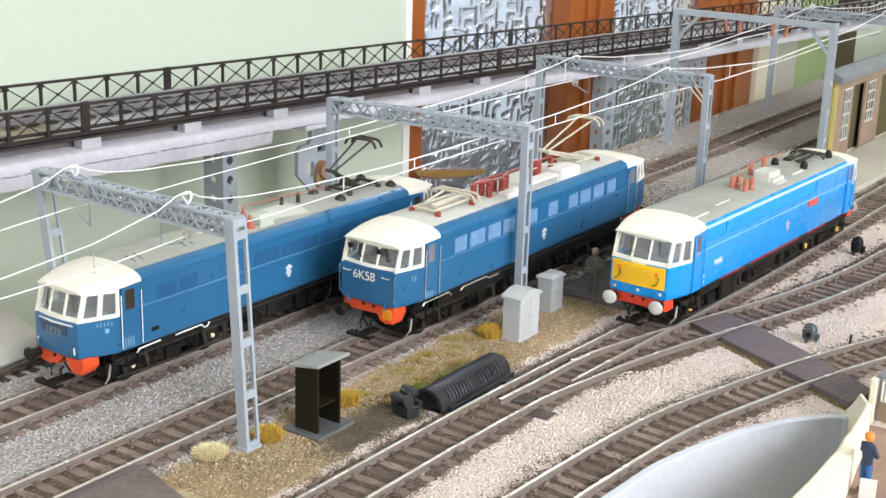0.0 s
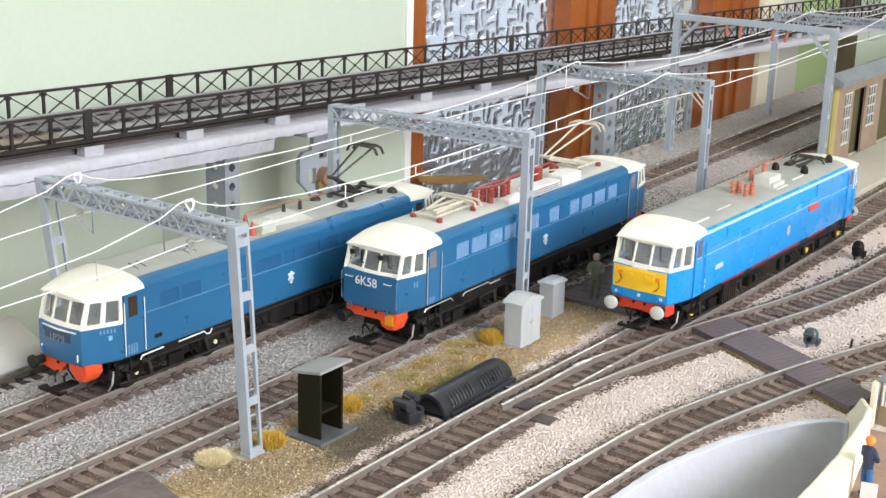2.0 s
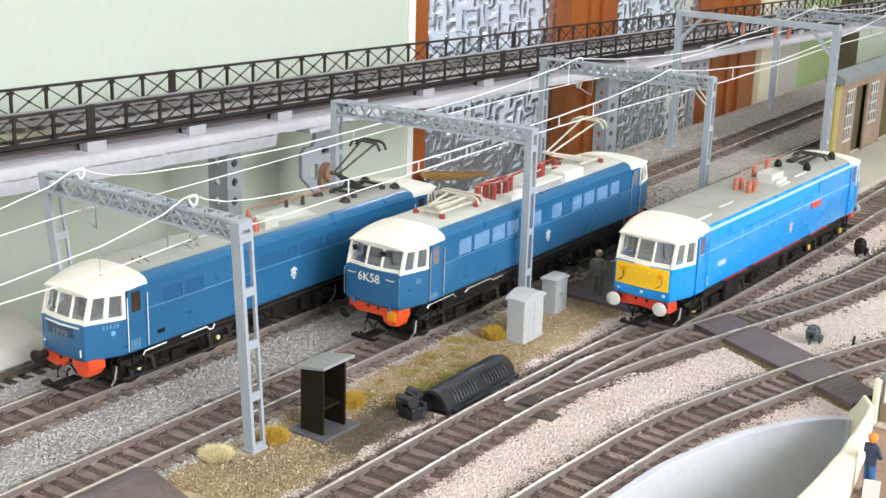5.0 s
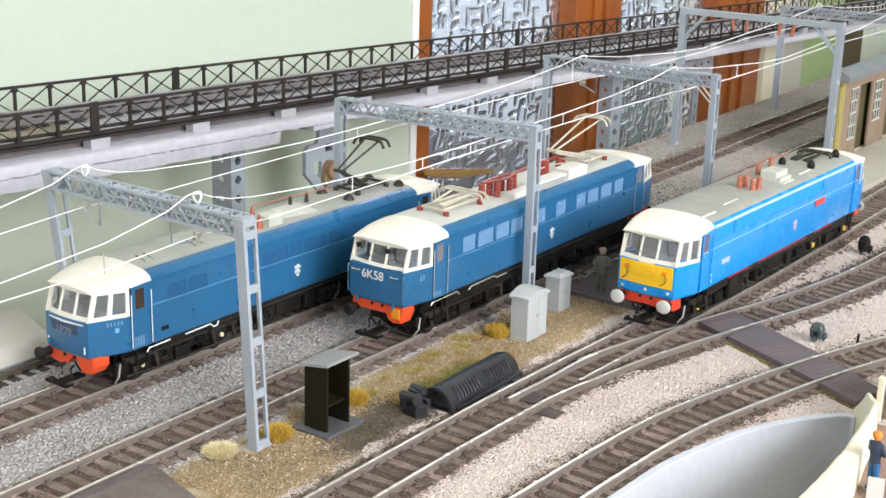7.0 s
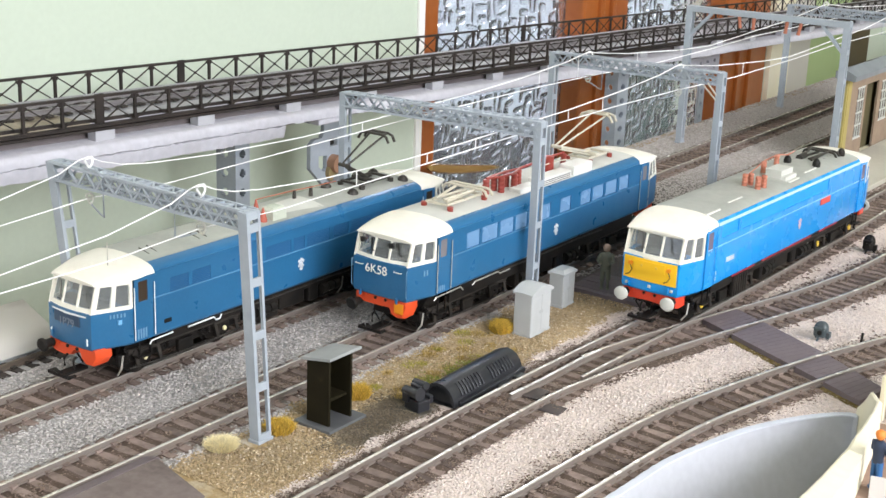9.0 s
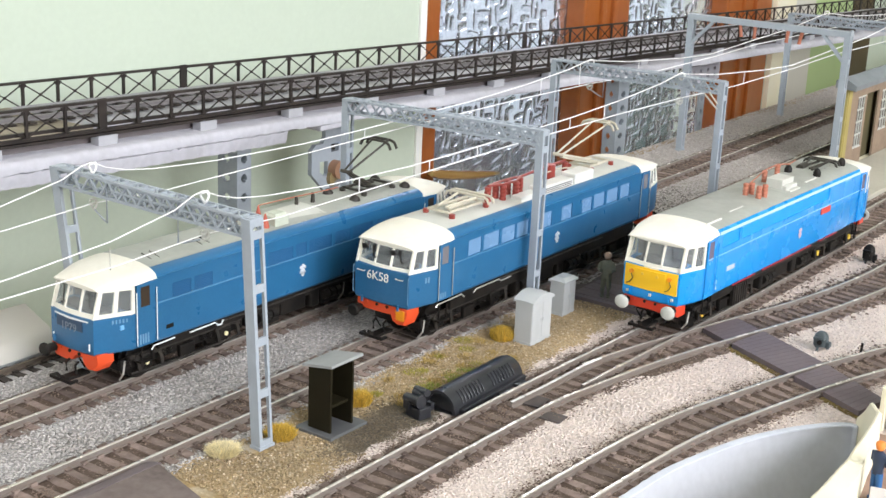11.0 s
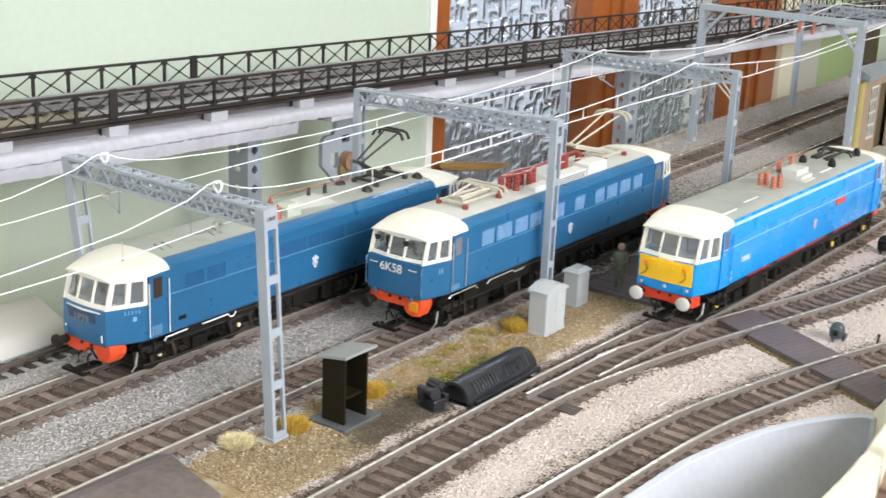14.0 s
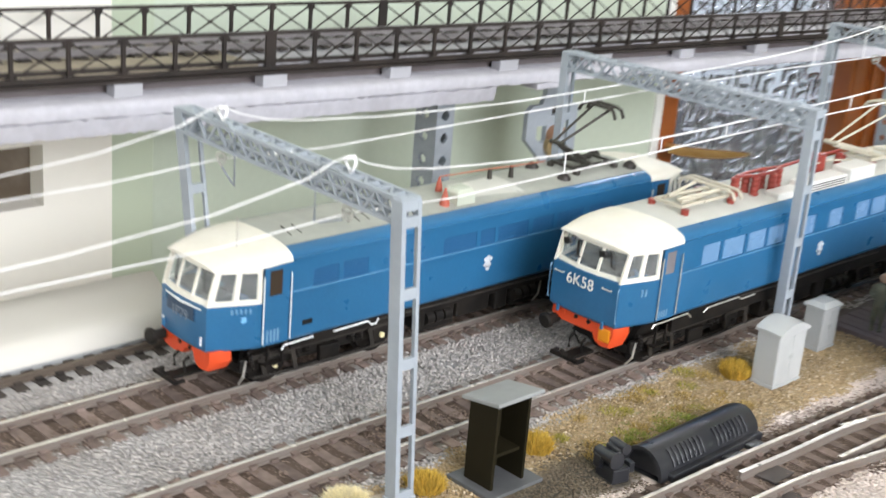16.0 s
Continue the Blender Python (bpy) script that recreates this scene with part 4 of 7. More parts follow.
def cab(loco, s, st, band):
    """One cab: glazed band with pillars, panes, roof dome, interior and door. s = -1 at the near end."""
    paint, wp, wt, gut, apex, nose = st["paint"], st["wp"], st["wt"], st["gut"], st["apex"], st["nose"]
    ob = part("cab_interior", box(box(B(), -16, s * 94.0, wp, 16, s * 94.8, gut), -11, s * 99, wp - 0.2, 11, s * 106, wp + 1.6, 0.4), M_INSIDE, loco)
    for sx in (-5.5, 5.5):
        part("driver_seat", box(box(B(), sx - 2.2, s * 96, wp, sx + 2.2, s * 100, wp + 2), sx - 2.2, s * 95.4, wp + 2, sx + 2.2, s * 96.4, wp + 7), M_BLACK, ob)

    def front(u, v, d):
        y = 110.6 - 0.35 * u * u / 75 - (v - wp) * 0.3 - max(0.0, abs(u) - 4.6) * 0.11
        return (u * (1 - 0.004 * (v - wp)), s * (y - d), v)

    e, sill = nose - 1.0, wp + 1.5
    holes = [(-e, sill, -4.6, wt), (-3.8, sill, 3.8, wt), (4.6, sill, e, wt)]
    part("cab_front", panel(B(), [-nose + 2 * nose * k / 10 for k in range(11)], [wp, wt + 1.4], holes, front, 0.9), band, loco)
    for u0, v0, u1, v1 in holes:
        part("windscreen", panel(B(), [u0 - 0.3, u1 + 0.3], [v0 - 0.3, v1 + 0.3], [], lambda u, v, d: front(u, v, d + 0.35), 0.3), M_CLEAR, loco, "clear windscreen pane").visible_shadow = False
    for u in (-8.5, 5.6):
        a, b = front(u + 2.2, wt - 0.4, -0.5), front(u + 3.6, sill + 2.8, -0.6)
        part("wiper", tube(B(), [a, b, front(u + 5.0, sill + 2.4, -0.6)], st["wiper"], 4), M_BLACK, loco)
    for sx in (-1, 1):
        def side(u, v, d):
            f = max(0.0, (u - 96) / 14)
            back = (v - wp) * 0.3 * min(1, max(0, (u - 95) / 15))
            return (sx * (17.4 - (17.4 - nose) * f - d), s * (u - back), v)
        holes = [(96.0, sill, 101.4, wt), (103.0, sill, 108.2, wt)]
        part("cab_side", panel(B(), [94.4, 96, 110.0], [wp, wt + 1.6], holes, side, 0.8), band, loco)
        for u0, v0, u1, v1 in holes:
            part("side_window", panel(B(), [u0 - 0.3, u1 + 0.3], [v0 - 0.3, v1 + 0.3], [], lambda u, v, d: side(u, v, d + 0.3), 0.3), M_CLEAR, loco, "clear cab side window").visible_shadow = False
    # off-white dome that sweeps down to the windscreen
    rings = []
    for y, k, t in ((108.2, 0.0, 0.0), (107.2, 0.0, 0.13), (105.6, 0.0, 0.28), (103, 0.0, 0.44), (99.5, 0.05, 0.61), (96.0, 0.15, 0.75), (92, 0.5, 0.87), (88, 0.9, 0.95), (83.6, 1.0, 1.0)):
        zb = wt + 0.9 + (gut - 0.3 - wt - 0.9) * k
        zt = wt + 2.0 + (apex - wt - 2.0) * t
        rings.append([(x, s * yy, z) for x, yy, z in roof_ring(y, zb, max(zt, zb + 0.4), 22, min(17.7, half_width(min(y + 1.5, 110), nose) + 0.3), 2.4)])
    bm = loft(B(), rings, closed=False, caps=False)
    bm.faces.new([v for v in bm.verts if abs(v.co.y - s * 108.2) < 1e-4])
    part("cab_roof", bm, M_WHITE, loco, "off-white painted cab roof dome", 60)
    rim = roof_ring(83.6, gut - 0.3, apex, 22, 17.7, 2.4)
    part("cab_roof_rim", loft(B(), [[(x, s * 83.7, z) for x, y, z in rim], [(x * 0.985, s * 83.2, z - 0.5) for x, y, z in rim]], closed=False, caps=False), M_WHITE, loco)
    # driver's door, with handrails
    for sx in (-1, 1):
        def dside(u, v, d):
            return (sx * (17.65 - d), s * u, v)
        door = part("cab_door", panel(B(), [84.9, 93.6], [st["zl"] + 0.6, gut - 0.8], [(87.2, wt - 8.0, 91.8, gut - 2.0)], dside, 0.6), paint, loco)
        part("door_window", panel(B(), [87.1, 91.9], [wt - 8.1, gut - 1.9], [], lambda u, v, d: dside(u, v, d + 0.12), 0.1), st["door_glass"], door, "cab door window")
        for u in (84.2, 94.2):
            part("handrail", tube(B(), [(sx * 18.2, s * u, st["zl"] + 1.5), (sx * 18.2, s * u, gut - 3.5)], 0.22, 5), st["rail"], door, "silver handrail")
        part("step", box(B(), sx * 15.5, s * 86, 9.0, sx * 18, s * 92.5, 9.6), M_BLACK, loco)
        part("step_hanger", box(box(B(), sx * 16, s * 85, 9, sx * 16.6, s * 85.6, 15.5), sx * 16, s * 90.4, 9, sx * 16.6, s * 91, 15.5), M_BLACK, loco)


def bogie(loco, yc, cap):
    ob = part("bogie", box(box(B(), -12.6, yc - 33, 6.0, -10.8, yc + 33, 10.5, 0.5), 10.8, yc - 33, 6.0, 12.6, yc + 33, 10.5, 0.5), M_BLACK, loco, "black cast bogie")
    part("bolster", box(B(), -11, yc - 5, 6, 11, yc + 5, 15.5), M_BLACK, ob)
    part("end_beam", box(B(), -11, yc - 33, 6, 11, yc - 31.5, 9), M_BLACK, ob)
    for wy in (yc - 21.5, yc + 21.5):
        for sx in (-1, 1):
            bm = B()
            tube(bm, [(sx * 7.0, wy, 7.4), (sx * 7.6, wy, 7.4)], 8.3, 28)
            tube(bm, [(sx * 7.6, wy, 7.4), (sx * 10.0, wy, 7.4)], 7.5, 28)
            w = part("wheel", bm, M_BLACK, ob, "", 40)
            part("axle_box", box(B(), sx * 12.4, wy - 3.2, 4.8, sx * 14.2, wy + 3.2, 9.8, 0.6), M_BLACK, ob)
            part("axle_cap", tube(B(), [(sx * 14.0, wy, 7.2), (sx * 14.9, wy, 7.2)], cap[0], 10), cap[1], ob, "small round axle box cap", 40)
        part("axle", tube(B(), [(-8, wy, 7.4), (8, wy, 7.4)], 1.2, 8), M_BLACK, ob)
    for sx in (-1, 1):
        for dy in (-30, -12.5, -9, 9, 12.5, 30):
            pts, n = [], 26
            for k in range(n):
                a = k * 1.2
                pts.append((sx * 13.6 + 1.0 * math.cos(a), yc + dy + 1.0 * math.sin(a), 7.6 + 5.4 * k / n))
            part("spring", tube(B(), pts, 0.35, 4), M_BLACK, ob)
        part("brake_gear", box(box(B(), sx * 12.6, yc - 17, 3.2, sx * 13.6, yc + 17, 4.2), sx * 12.6, yc - 4, 3, sx * 14.6, yc + 4, 9, 0.4), M_BLACK, ob)
        part("sand_pipe", tube(B(), [(sx * 12.8, yc - 31, 10), (sx * 12.8, yc - 32, 5), (sx * 10, yc - 31.5, 1.5)], 0.4, 5), M_SILVER if sx > 0 else M_BLACK, ob)


def buffers(loco, s, mat, r, oval, missing):
    for sx in (-1, 1):
        if missing and s < 0 and sx > 0:
            continue
        bm = B()
        tube(bm, [(sx * 11.4, s * 108.5, 13.6), (sx * 11.4, s * 113.5, 13.6)], 1.7, 12)
        ob = part("buffer", bm, M_BLACK, loco, "", 40)
        rings = []
        for y, k in ((113.3, 0.55), (113.6, 1.0), (114.4, 1.0), (114.9, 0.8)):
            rings.append([(sx * 11.4 + r * oval * k * math.cos(a), s * y, 13.6 + r * k * math.sin(a)) for a in (2 * math.pi * i / 20 for i in range(20))])
        part("buffer_head", loft(B(), rings), mat, ob, "", 40)


def locomotive(x, y, turn, style):
    paint, trim, beam = style["paint"], style["line"], style["beam"]
    wp, gut, apex, zl, nose = style["wp"], style["gut"], style["apex"], style["zl"], style["nose"]
    ob = thing("electric_locomotive", style["label"], "locomotive", x, y, 3.0, turn, "locomotives side by side")
    # lower body with tapered noses
    out = [(nose, -110.0), (17.4, -96), (17.4, 96), (nose, 110.0), (6, 110.6), (0, 110.8), (-6, 110.6), (-nose, 110.0), (-17.4, 96), (-17.4, -96), (-nose, -110.0), (-6, -110.6), (0, -110.8), (6, -110.6)]
    bm = B()
    rings = [[(a * k, b * q, z) for a, b in out] for z, k, q in ((zl, 0.955, 0.994), (zl + 0.8, 0.985, 0.999), (zl + 2.4, 1, 1), (wp, 1, 1.0))]
    loft(bm, rings)
    part("body", bm, paint, ob, "", 20)
    for s in (-1, 1):
        sides = B()
        holes = [(a, style["pz"][0], b, style["pz"][1]) for a, b in style["panels"]]
        panel(sides, [-93.2, 93.2], [wp - 0.1, gut + 0.2], holes if s > 0 or style["both"] else [], lambda u, v, d: (s * (17.4 - d), u, v), 1.2)
        part("body_side", sides, paint, ob)
        if s > 0 or style["both"]:
            for a, z0, b, z1 in holes:
                p = part("side_panel", box(B(), s * 16.6, a - 0.3, z0 - 0.3, s * 17.0, b + 0.3, z1 + 0.3), style["pane"], ob, style["pane_label"])
                if style["louvre"]:
                    for k in range(9):
                        z = z0 + (z1 - z0) * (k + 0.5) / 9
                        part("louvre", box(B(), s * 16.9, a, z - 0.18, s * 17.3, b, z + 0.18), style["pane"], p)
        part("waist_line", box(B(), s * 17.35, -92, style["wz"], s * 17.62, 92, style["wz"] + 0.55), trim, ob, style["line_label"])
        part("gutter", box(B(), s * 17.3, -83, gut - 0.5, s * 17.9, 83, gut + style["gh"], 0.1), style["gutter"], ob)
        part("solebar", box(B(), s * 14.6, -82, 12.0, s * 16.0, 82, zl + 0.4), M_BLACK, ob)
        if style["sole"] is not M_BLACK:
            for a, b in ((-62, -38), (-30, 28), (38, 62)):
                part("red_pipe", tube(B(), [(s * 16.4, a, zl - 0.6), (s * 16.4, b, zl - 0.6)], 0.4, 6), style["sole"], ob, "red painted pipe")
    # roof: painted edges and the grey walkway between them
    zb, top = gut - 0.2, apex - 0.3
    ys = [-84, -40, 0, 40, 84]
    arc_part("cantrail", ob, style["cant"], ys, zb, top, 0.0, style["edge"] + 0.04)
    arc_part("cantrail", ob, style["cant"], ys, zb, top, 0.96 - style["edge"], 1.0)
    arc_part("roof", ob, style["roof"], ys, zb, top, style["edge"], 1 - style["edge"], 0.1)
    for ry in style["seams"]:
        arc_part("roof_seam", ob, style["roof"], [ry - 0.35, ry + 0.35], zb, top, style["edge"], 1 - style["edge"], 0.25)
    for s in (-1, 1):
        cab(ob, s, style, M_WHITE)
        # buffer beam with rounded cowls, buffers, coupling
        bm = B()
        bt = zl + 0.6
        pts = [(a, bt - q) for a, q in style["cowl"]]
        loft(bm, [[(a, s * 102, z) for a, z in pts], [(a, s * 108.3, z) for a, z in pts], [(a * 0.95, s * 109.3, bt - (bt - z) * 0.94) for a, z in pts]])
        beam_ob = part("buffer_beam", bm, beam, ob, style["beam_label"], 40)
        for sx in (-8.0, -2.6, 2.8):
            part("socket", tube(B(), [(sx, s * 108.6, bt - 1.8), (sx, s * 109.7, bt - 1.8)], 0.7, 8), M_BLACK if abs(sx) < 3 else beam, beam_ob, "", 40)
        buffers(ob, s, style["buffer"], style["br"], style["oval"], style["missing"])
        bm = B()
        box(bm, -2.4, s * 104, 4.5, 2.4, s * 116, 5.6, 0.3), bar(bm, (-6, s * 116, 5.2), (6, s * 116, 5.2), 1.2), bar(bm, (-5.6, s * 116, 5.2), (-5.6, s * 113, 5.2), 1.0), bar(bm, (5.6, s * 116, 5.2), (5.6, s * 113, 5.2), 1.0)
        bar(bm, (0, s * 115, 5.2), (0, s * 118, 8.0), 1.2)
        part("coupling", bm, M_BLACK, ob, "black tension lock coupling")
        for hx in (-2.6, 2.6):
            part("brake_pipe", tube(B(), [(hx, s * 109.6, 11), (hx, s * 111.4, 10), (hx * 1.1, s * 111.0, 6.5)], 0.5, 5), M_BLACK, ob)
        for sx in (-1, 1):
            part("lamp_iron", box(B(), sx * 9.5 - 0.4, s * 110.5, 17.2, sx * 9.5 + 0.4, s * 111.3, 19.6), paint, ob)
        part("front_line", panel(B(), [-12.4, 0, 12.4], [wp + style["fl"][0], wp + style["fl"][1]], [], lambda u, v, d: (u * nose / 12.4, s * ((111.5 if style["fl"][1] < 0 else 111.1) - 0.35 * u * u / 75 - max(0, abs(u) - 4.6) * 0.11 - d), v), 0.5), style["front_line"], ob)
    bogie(ob, -65, style["cap"]), bogie(ob, 65, style["cap"])
    # pipes, rods and hangers along the running gear
    for sx in (-1, 1):
        for yc in (-65, 65):
            part("brake_rod", tube(B(), [(sx * 15.0, yc - 30, 5.0), (sx * 15.2, yc - 12, 4.2), (sx * 15.2, yc + 12, 4.2), (sx * 15.0, yc + 30, 5.0)], 0.4, 5), M_GEAR, ob)
            part("frame_rail", bar(B(), (sx * 14.3, yc - 30, 11.4), (sx * 14.3, yc + 30, 11.4), 1.0, 1.6), M_GEAR, ob)
            for dy in (-27, -15.5, 15.5, 27):
                part("hanger", bar(B(), (sx * 14.9, yc + dy, 11.8), (sx * 15.1, yc + dy + 1.5, 4.6), 0.8, 1.4), M_GEAR, ob)
            for dy in (-21.5, 21.5):
                part("leaf_spring", loft(B(), [[(sx * x, yc + dy + q, 10.6 - 0.018 * q * q + z) for x, z in ((14.2, 0), (15.4, 0), (15.4, 1.1), (14.2, 1.1))] for q in (-7, -3.5, 0, 3.5, 7)]), M_GEAR, ob)
        part("air_pipe", tube(B(), [(sx * 16.0, -48, zl - 1.4), (sx * 16.1, -20, zl - 2.0), (sx * 16.1, 22, zl - 1.6), (sx * 16.0, 50, zl - 2.2)], 0.35, 5), M_GEAR, ob)
    # underframe between the bogies
    for k, (a, b, w, z) in enumerate(((-28, -12, 15.5, 4.5), (-10, 6, 14.5, 5.5), (8, 14, 15.5, 5), (16, 29, 15, 4.5))):
        part("equipment_box", box(B(), -w, a, z, w, b, 13, 0.8), M_BLACK, ob)
    for yy in (-24, -20, -16, 18, 22, 26):
        part("air_tank", tube(B(), [(15.2, yy - 1.6, 9), (15.2, yy + 1.6, 9)], 2.2, 10), M_BLACK, ob, "", 40)
    if style["mark"]:
        for sx in (-1, 1):
            part("foot_rail", tube(B(), [(sx * 16.8, q, zl + h) for q, h in style["foot"][0]], 0.34, 5), style["rail"], ob, "pale foot rail")
            part("foot_rail", tube(B(), [(sx * 16.9, q, zl + h) for q, h in style["foot"][1]], 0.34, 5), style["rail"], ob, "pale foot rail")
    # crest: a lion-like emblem drawn as plain blobs
    cy, cz = style["crest"]
    bm = B()
    for dy, dz, r in ((0, 0, 2.0), (-1.6, 2.4, 1.0), (0.4, 3.0, 1.2), (2.2, 2.2, 0.9), (0.2, -2.2, 1.4), (-1.8, -0.6, 0.8), (1.9, -0.8, 0.7)):
        tube(bm, [(17.4, cy + dy * 0.72, cz + dz * 0.72), (17.62, cy + dy * 0.72, cz + dz * 0.72)], r * 0.7, 10)
    part("crest", bm, style["crest_mat"], ob, "pale emblem of plain shapes on the body side")
    for a, b, z, h in style["marks"]:
        n = max(2, int((b - a) / 1.1))
        bm = B()
        for k in range(n):
            y0 = a + (b - a) * k / n
            hw = half_width(y0, nose)
            box(bm, hw - 0.2, y0, z, hw + 0.28, y0 + (b - a) / n * 0.62, z + h)
        part("number_bars", bm, style["mark_mat"], ob, "plain pale bars in place of the number")
    return ob, zb, top


STYLE_A = dict(label="chromatic blue electric locomotive with white cabs and raised pantograph", door_glass=M_DARKGLASS, cowl=((-13.3, 0), (-13.6, 3.4), (-11, 5.6), (-6, 6.2), (-1.5, 5.4), (0.5, 3.0), (4.4, 2.6), (5.4, 5.4), (7.6, 7.2), (11, 7.0), (13.6, 3.8), (13.3, 0)), paint=M_BLUE, line=M_LINE, beam=M_ORANGE, zl=15.4, wp=29.9, wt=39.6, gut=41.6, apex=46.0, nose=11.9, wiper=0.2, fl=(-1.7, -1.05), cap=(0.95, material("cream_axle_cap", (0.74, 0.66, 0.38), 0.4)), foot=(((-86, -2.6), (-85, -1.2), (-74, -0.9)), ((-66, -1.0), (-52, -0.7), (-50.5, -2.2), (-48.5, -2.2), (-47.5, -0.6))), rail=M_WHITELINE, missing=True,
               panels=[(-75.5, -65.5), (-63.8, -53.8), (-21.5, -6.2), (-4.3, 2.6), (4.1, 19.0), (21.4, 32.0), (34, 47.6), (51, 63)], pz=(31.0, 37.2), both=False, pane=M_DARKPANEL, pane_label="darker blue grille panel", louvre=True,
               wz=31.0, line_label="", gutter=M_BLUE, gh=0.3, sole=M_BLACK, cant=M_BLUE, roof=M_GREYROOF, edge=0.22, seams=(-60, -35, -8, 20, 45), beam_label="orange-red buffer beam cowl", buffer=M_BLACK, br=2.6, oval=1.15,
               mark=True, front_line=M_WHITELINE, crest=(0.0, 24.6), crest_mat=M_CREST, mark_mat=M_FAINTMARK, marks=[(-103.4, -97, 27.2, 1.5), (-92.6, -87.4, 16.8, 4.0)])
STYLE_B = dict(label="chromatic blue electric locomotive with cream roof and headcode", door_glass=M_PALEGLASS, cowl=((-13.6, 0), (-13.8, 3.6), (-9, 5.2), (-2, 5.2), (5.0, 5.0), (6.2, 7.6), (9, 8.8), (12, 8.2), (13.9, 3.6), (13.6, 0)), paint=M_BLUE, line=M_LINE, beam=M_ORANGE, zl=18.2, wp=33.6, wt=42.6, gut=44.2, apex=49.0, nose=14.2, wiper=0.4, fl=(-0.5, 0.35), cap=(0.6, M_BLACK), foot=(((-94, -2.2), (-93, -1.2), (-75, -0.9), (-73, -2.6)), ((-66, -2.4), (-64, -1.2), (-46, -1.0), (-44, -2.2), (-36, -2.0))), rail=M_SILVER, missing=True,
               panels=[(-72.3, -62.4), (-60.6, -48.2), (-46.3, -35.4), (-34.0, -24.0), (-12.2, -3.9), (5.1, 14.6), (24.2, 33.8), (35.6, 46.4), (48.6, 60.0), (62.6, 72.4)], pz=(33.9, 41.0), both=False, pane=M_PALEPANEL, pane_label="pale blue side window", louvre=False,
               wz=33.0, line_label="", gutter=M_BLUE, gh=0.3, sole=M_BLACK, cant=M_BLUE, roof=M_LIGHTGREY, edge=0.25, seams=(-45, -10, 25, 55), beam_label="orange-red buffer beam cowl", buffer=M_BLACK, br=2.6, oval=1.1,
               mark=True, front_line=M_BLUE, crest=(2.0, 26.5), crest_mat=M_CREST, mark_mat=M_FAINTMARK, marks=[(-101.5, -98.5, 28.4, 2.4), (-92.6, -87.6, 19.6, 2.4)])
STYLE_C = dict(label="bright electric blue locomotive with yellow warning panel and white cabs", door_glass=material("violet_door_glass", (0.11, 0.10, 0.15), 0.15), cowl=((-13.4, 0), (-13.6, 5.0), (-11, 5.6), (0, 5.2), (11, 6.2), (13.7, 5.6), (13.4, 0)), paint=M_BRIGHT, line=material("pale_blue_line", (0.20, 0.50, 0.85), 0.35), beam=M_RED, zl=15.8, wp=31.0, wt=41.2, gut=44.0, apex=48.4, nose=13.8, wiper=0.25, fl=(-0.5, 0.35), cap=(1.45, M_BRASS), foot=(), rail=M_BRIGHT, missing=False,
               panels=[(-79, -62), (-59.5, 42)], pz=(37.0, 42.8), both=False, pane=material("deep_electric_blue", (0.006, 0.29, 0.73), 0.4, stain=0.1), pane_label="recessed blue grille panel", louvre=False,
               # the tall pale gutter paints in the sheen along the curved cantrail
               wz=33.6, line_label="thin pale blue line", gh=0.9, gutter=material("cantrail_sheen_blue", (0.40, 0.66, 0.90), 0.25), sole=material("dark_crimson_solebar", (0.34, 0.014, 0.028), 0.4), cant=M_BRIGHT, roof=M_GREYROOF, edge=0.1, seams=(-60, -40, -15, 10), beam_label="red buffer beam", buffer=M_LIGHTGREY, br=3.0, oval=1.1,
               mark=False, front_line=M_WHITE, crest=(9.0, 25.5), crest_mat=material("red_white_crest", (0.55, 0.40, 0.45), 0.4), mark_mat=M_CREST, marks=[(-72, -64, 24.5, 2.2), (-83, -81.4, 21, 1.6), (-83, -81.4, 18.2, 1.6)])

# the locomotive by the back wall
A, zb, top = locomotive(0, 0, 0, STYLE_A)
pantograph_up(A, 62, top - 0.6, M_PANTO_DARK, 23.5, 13, 1, 9, 9.0)
for px_, py_ in ((-8, 46), (8, 46), (9, 80), (-9, 80)):
    part("dome_insulator", loft(B(), [[(px_ + r * math.cos(a), py_ + r * math.sin(a), top - 2.4 + z) for a in (2 * math.pi * i / 12 for i in range(12))] for z, r in ((0, 1.6), (1.2, 2.5), (2.8, 2.5), (4.0, 1.6), (4.6, 0.6))]), M_GEAR, A, "dark domed insulator", 50)
part("roof_well", box(B(), -13, 30, top - 2.2, 13, 84, top - 1.4, 0.3), M_PANTO_DARK, A, "dark recessed roof well")
part("insulator", tube(B(), [(9.0, -14.5, top - 1.6), (9.0, -14.5, top + 0.8), (9.0, -14.5, top + 3.2), (9.0, -14.5, top + 5.6)], [1.9, 1.7, 1.0, 0.3], 12), M_TERRACONE, A, "conical terracotta insulator", 40)
part("insulator", tube(B(), [(-3, -6, top - 0.6), (-3, -6, top + 1.5), (-3, -6, top + 5.2)], [1.5, 1.2, 0.3], 12), M_TERRACONE, A, "conical terracotta insulator", 40)
part("roof_box", loft(B(), [[(a, b, top + z) for a, b in ((4.0 + k, -11.0 + k), (11.5 - k, -11.0 + k), (11.5 - k, -2.5 - k), (4.0 + k, -2.5 - k))] for z, k in ((-2.4, 0.0), (3.4, 0.2), (4.6, 1.2))]), M_SMOKEBOX, A, "greenish clear plastic roof box", 30)
part("roof_box", loft(B(), [[(-4, y, top - 2), (12.5, y, top - 3.4), (12.0, y, top - 1.2 + h), (4, y, top + 0.6 + h), (-4, y, top + 0.8 + h)] for y, h in ((-1.5, 0.0), (22, 0.5))]), M_LIGHTGREY, A, "pale grey sloped roof plate")
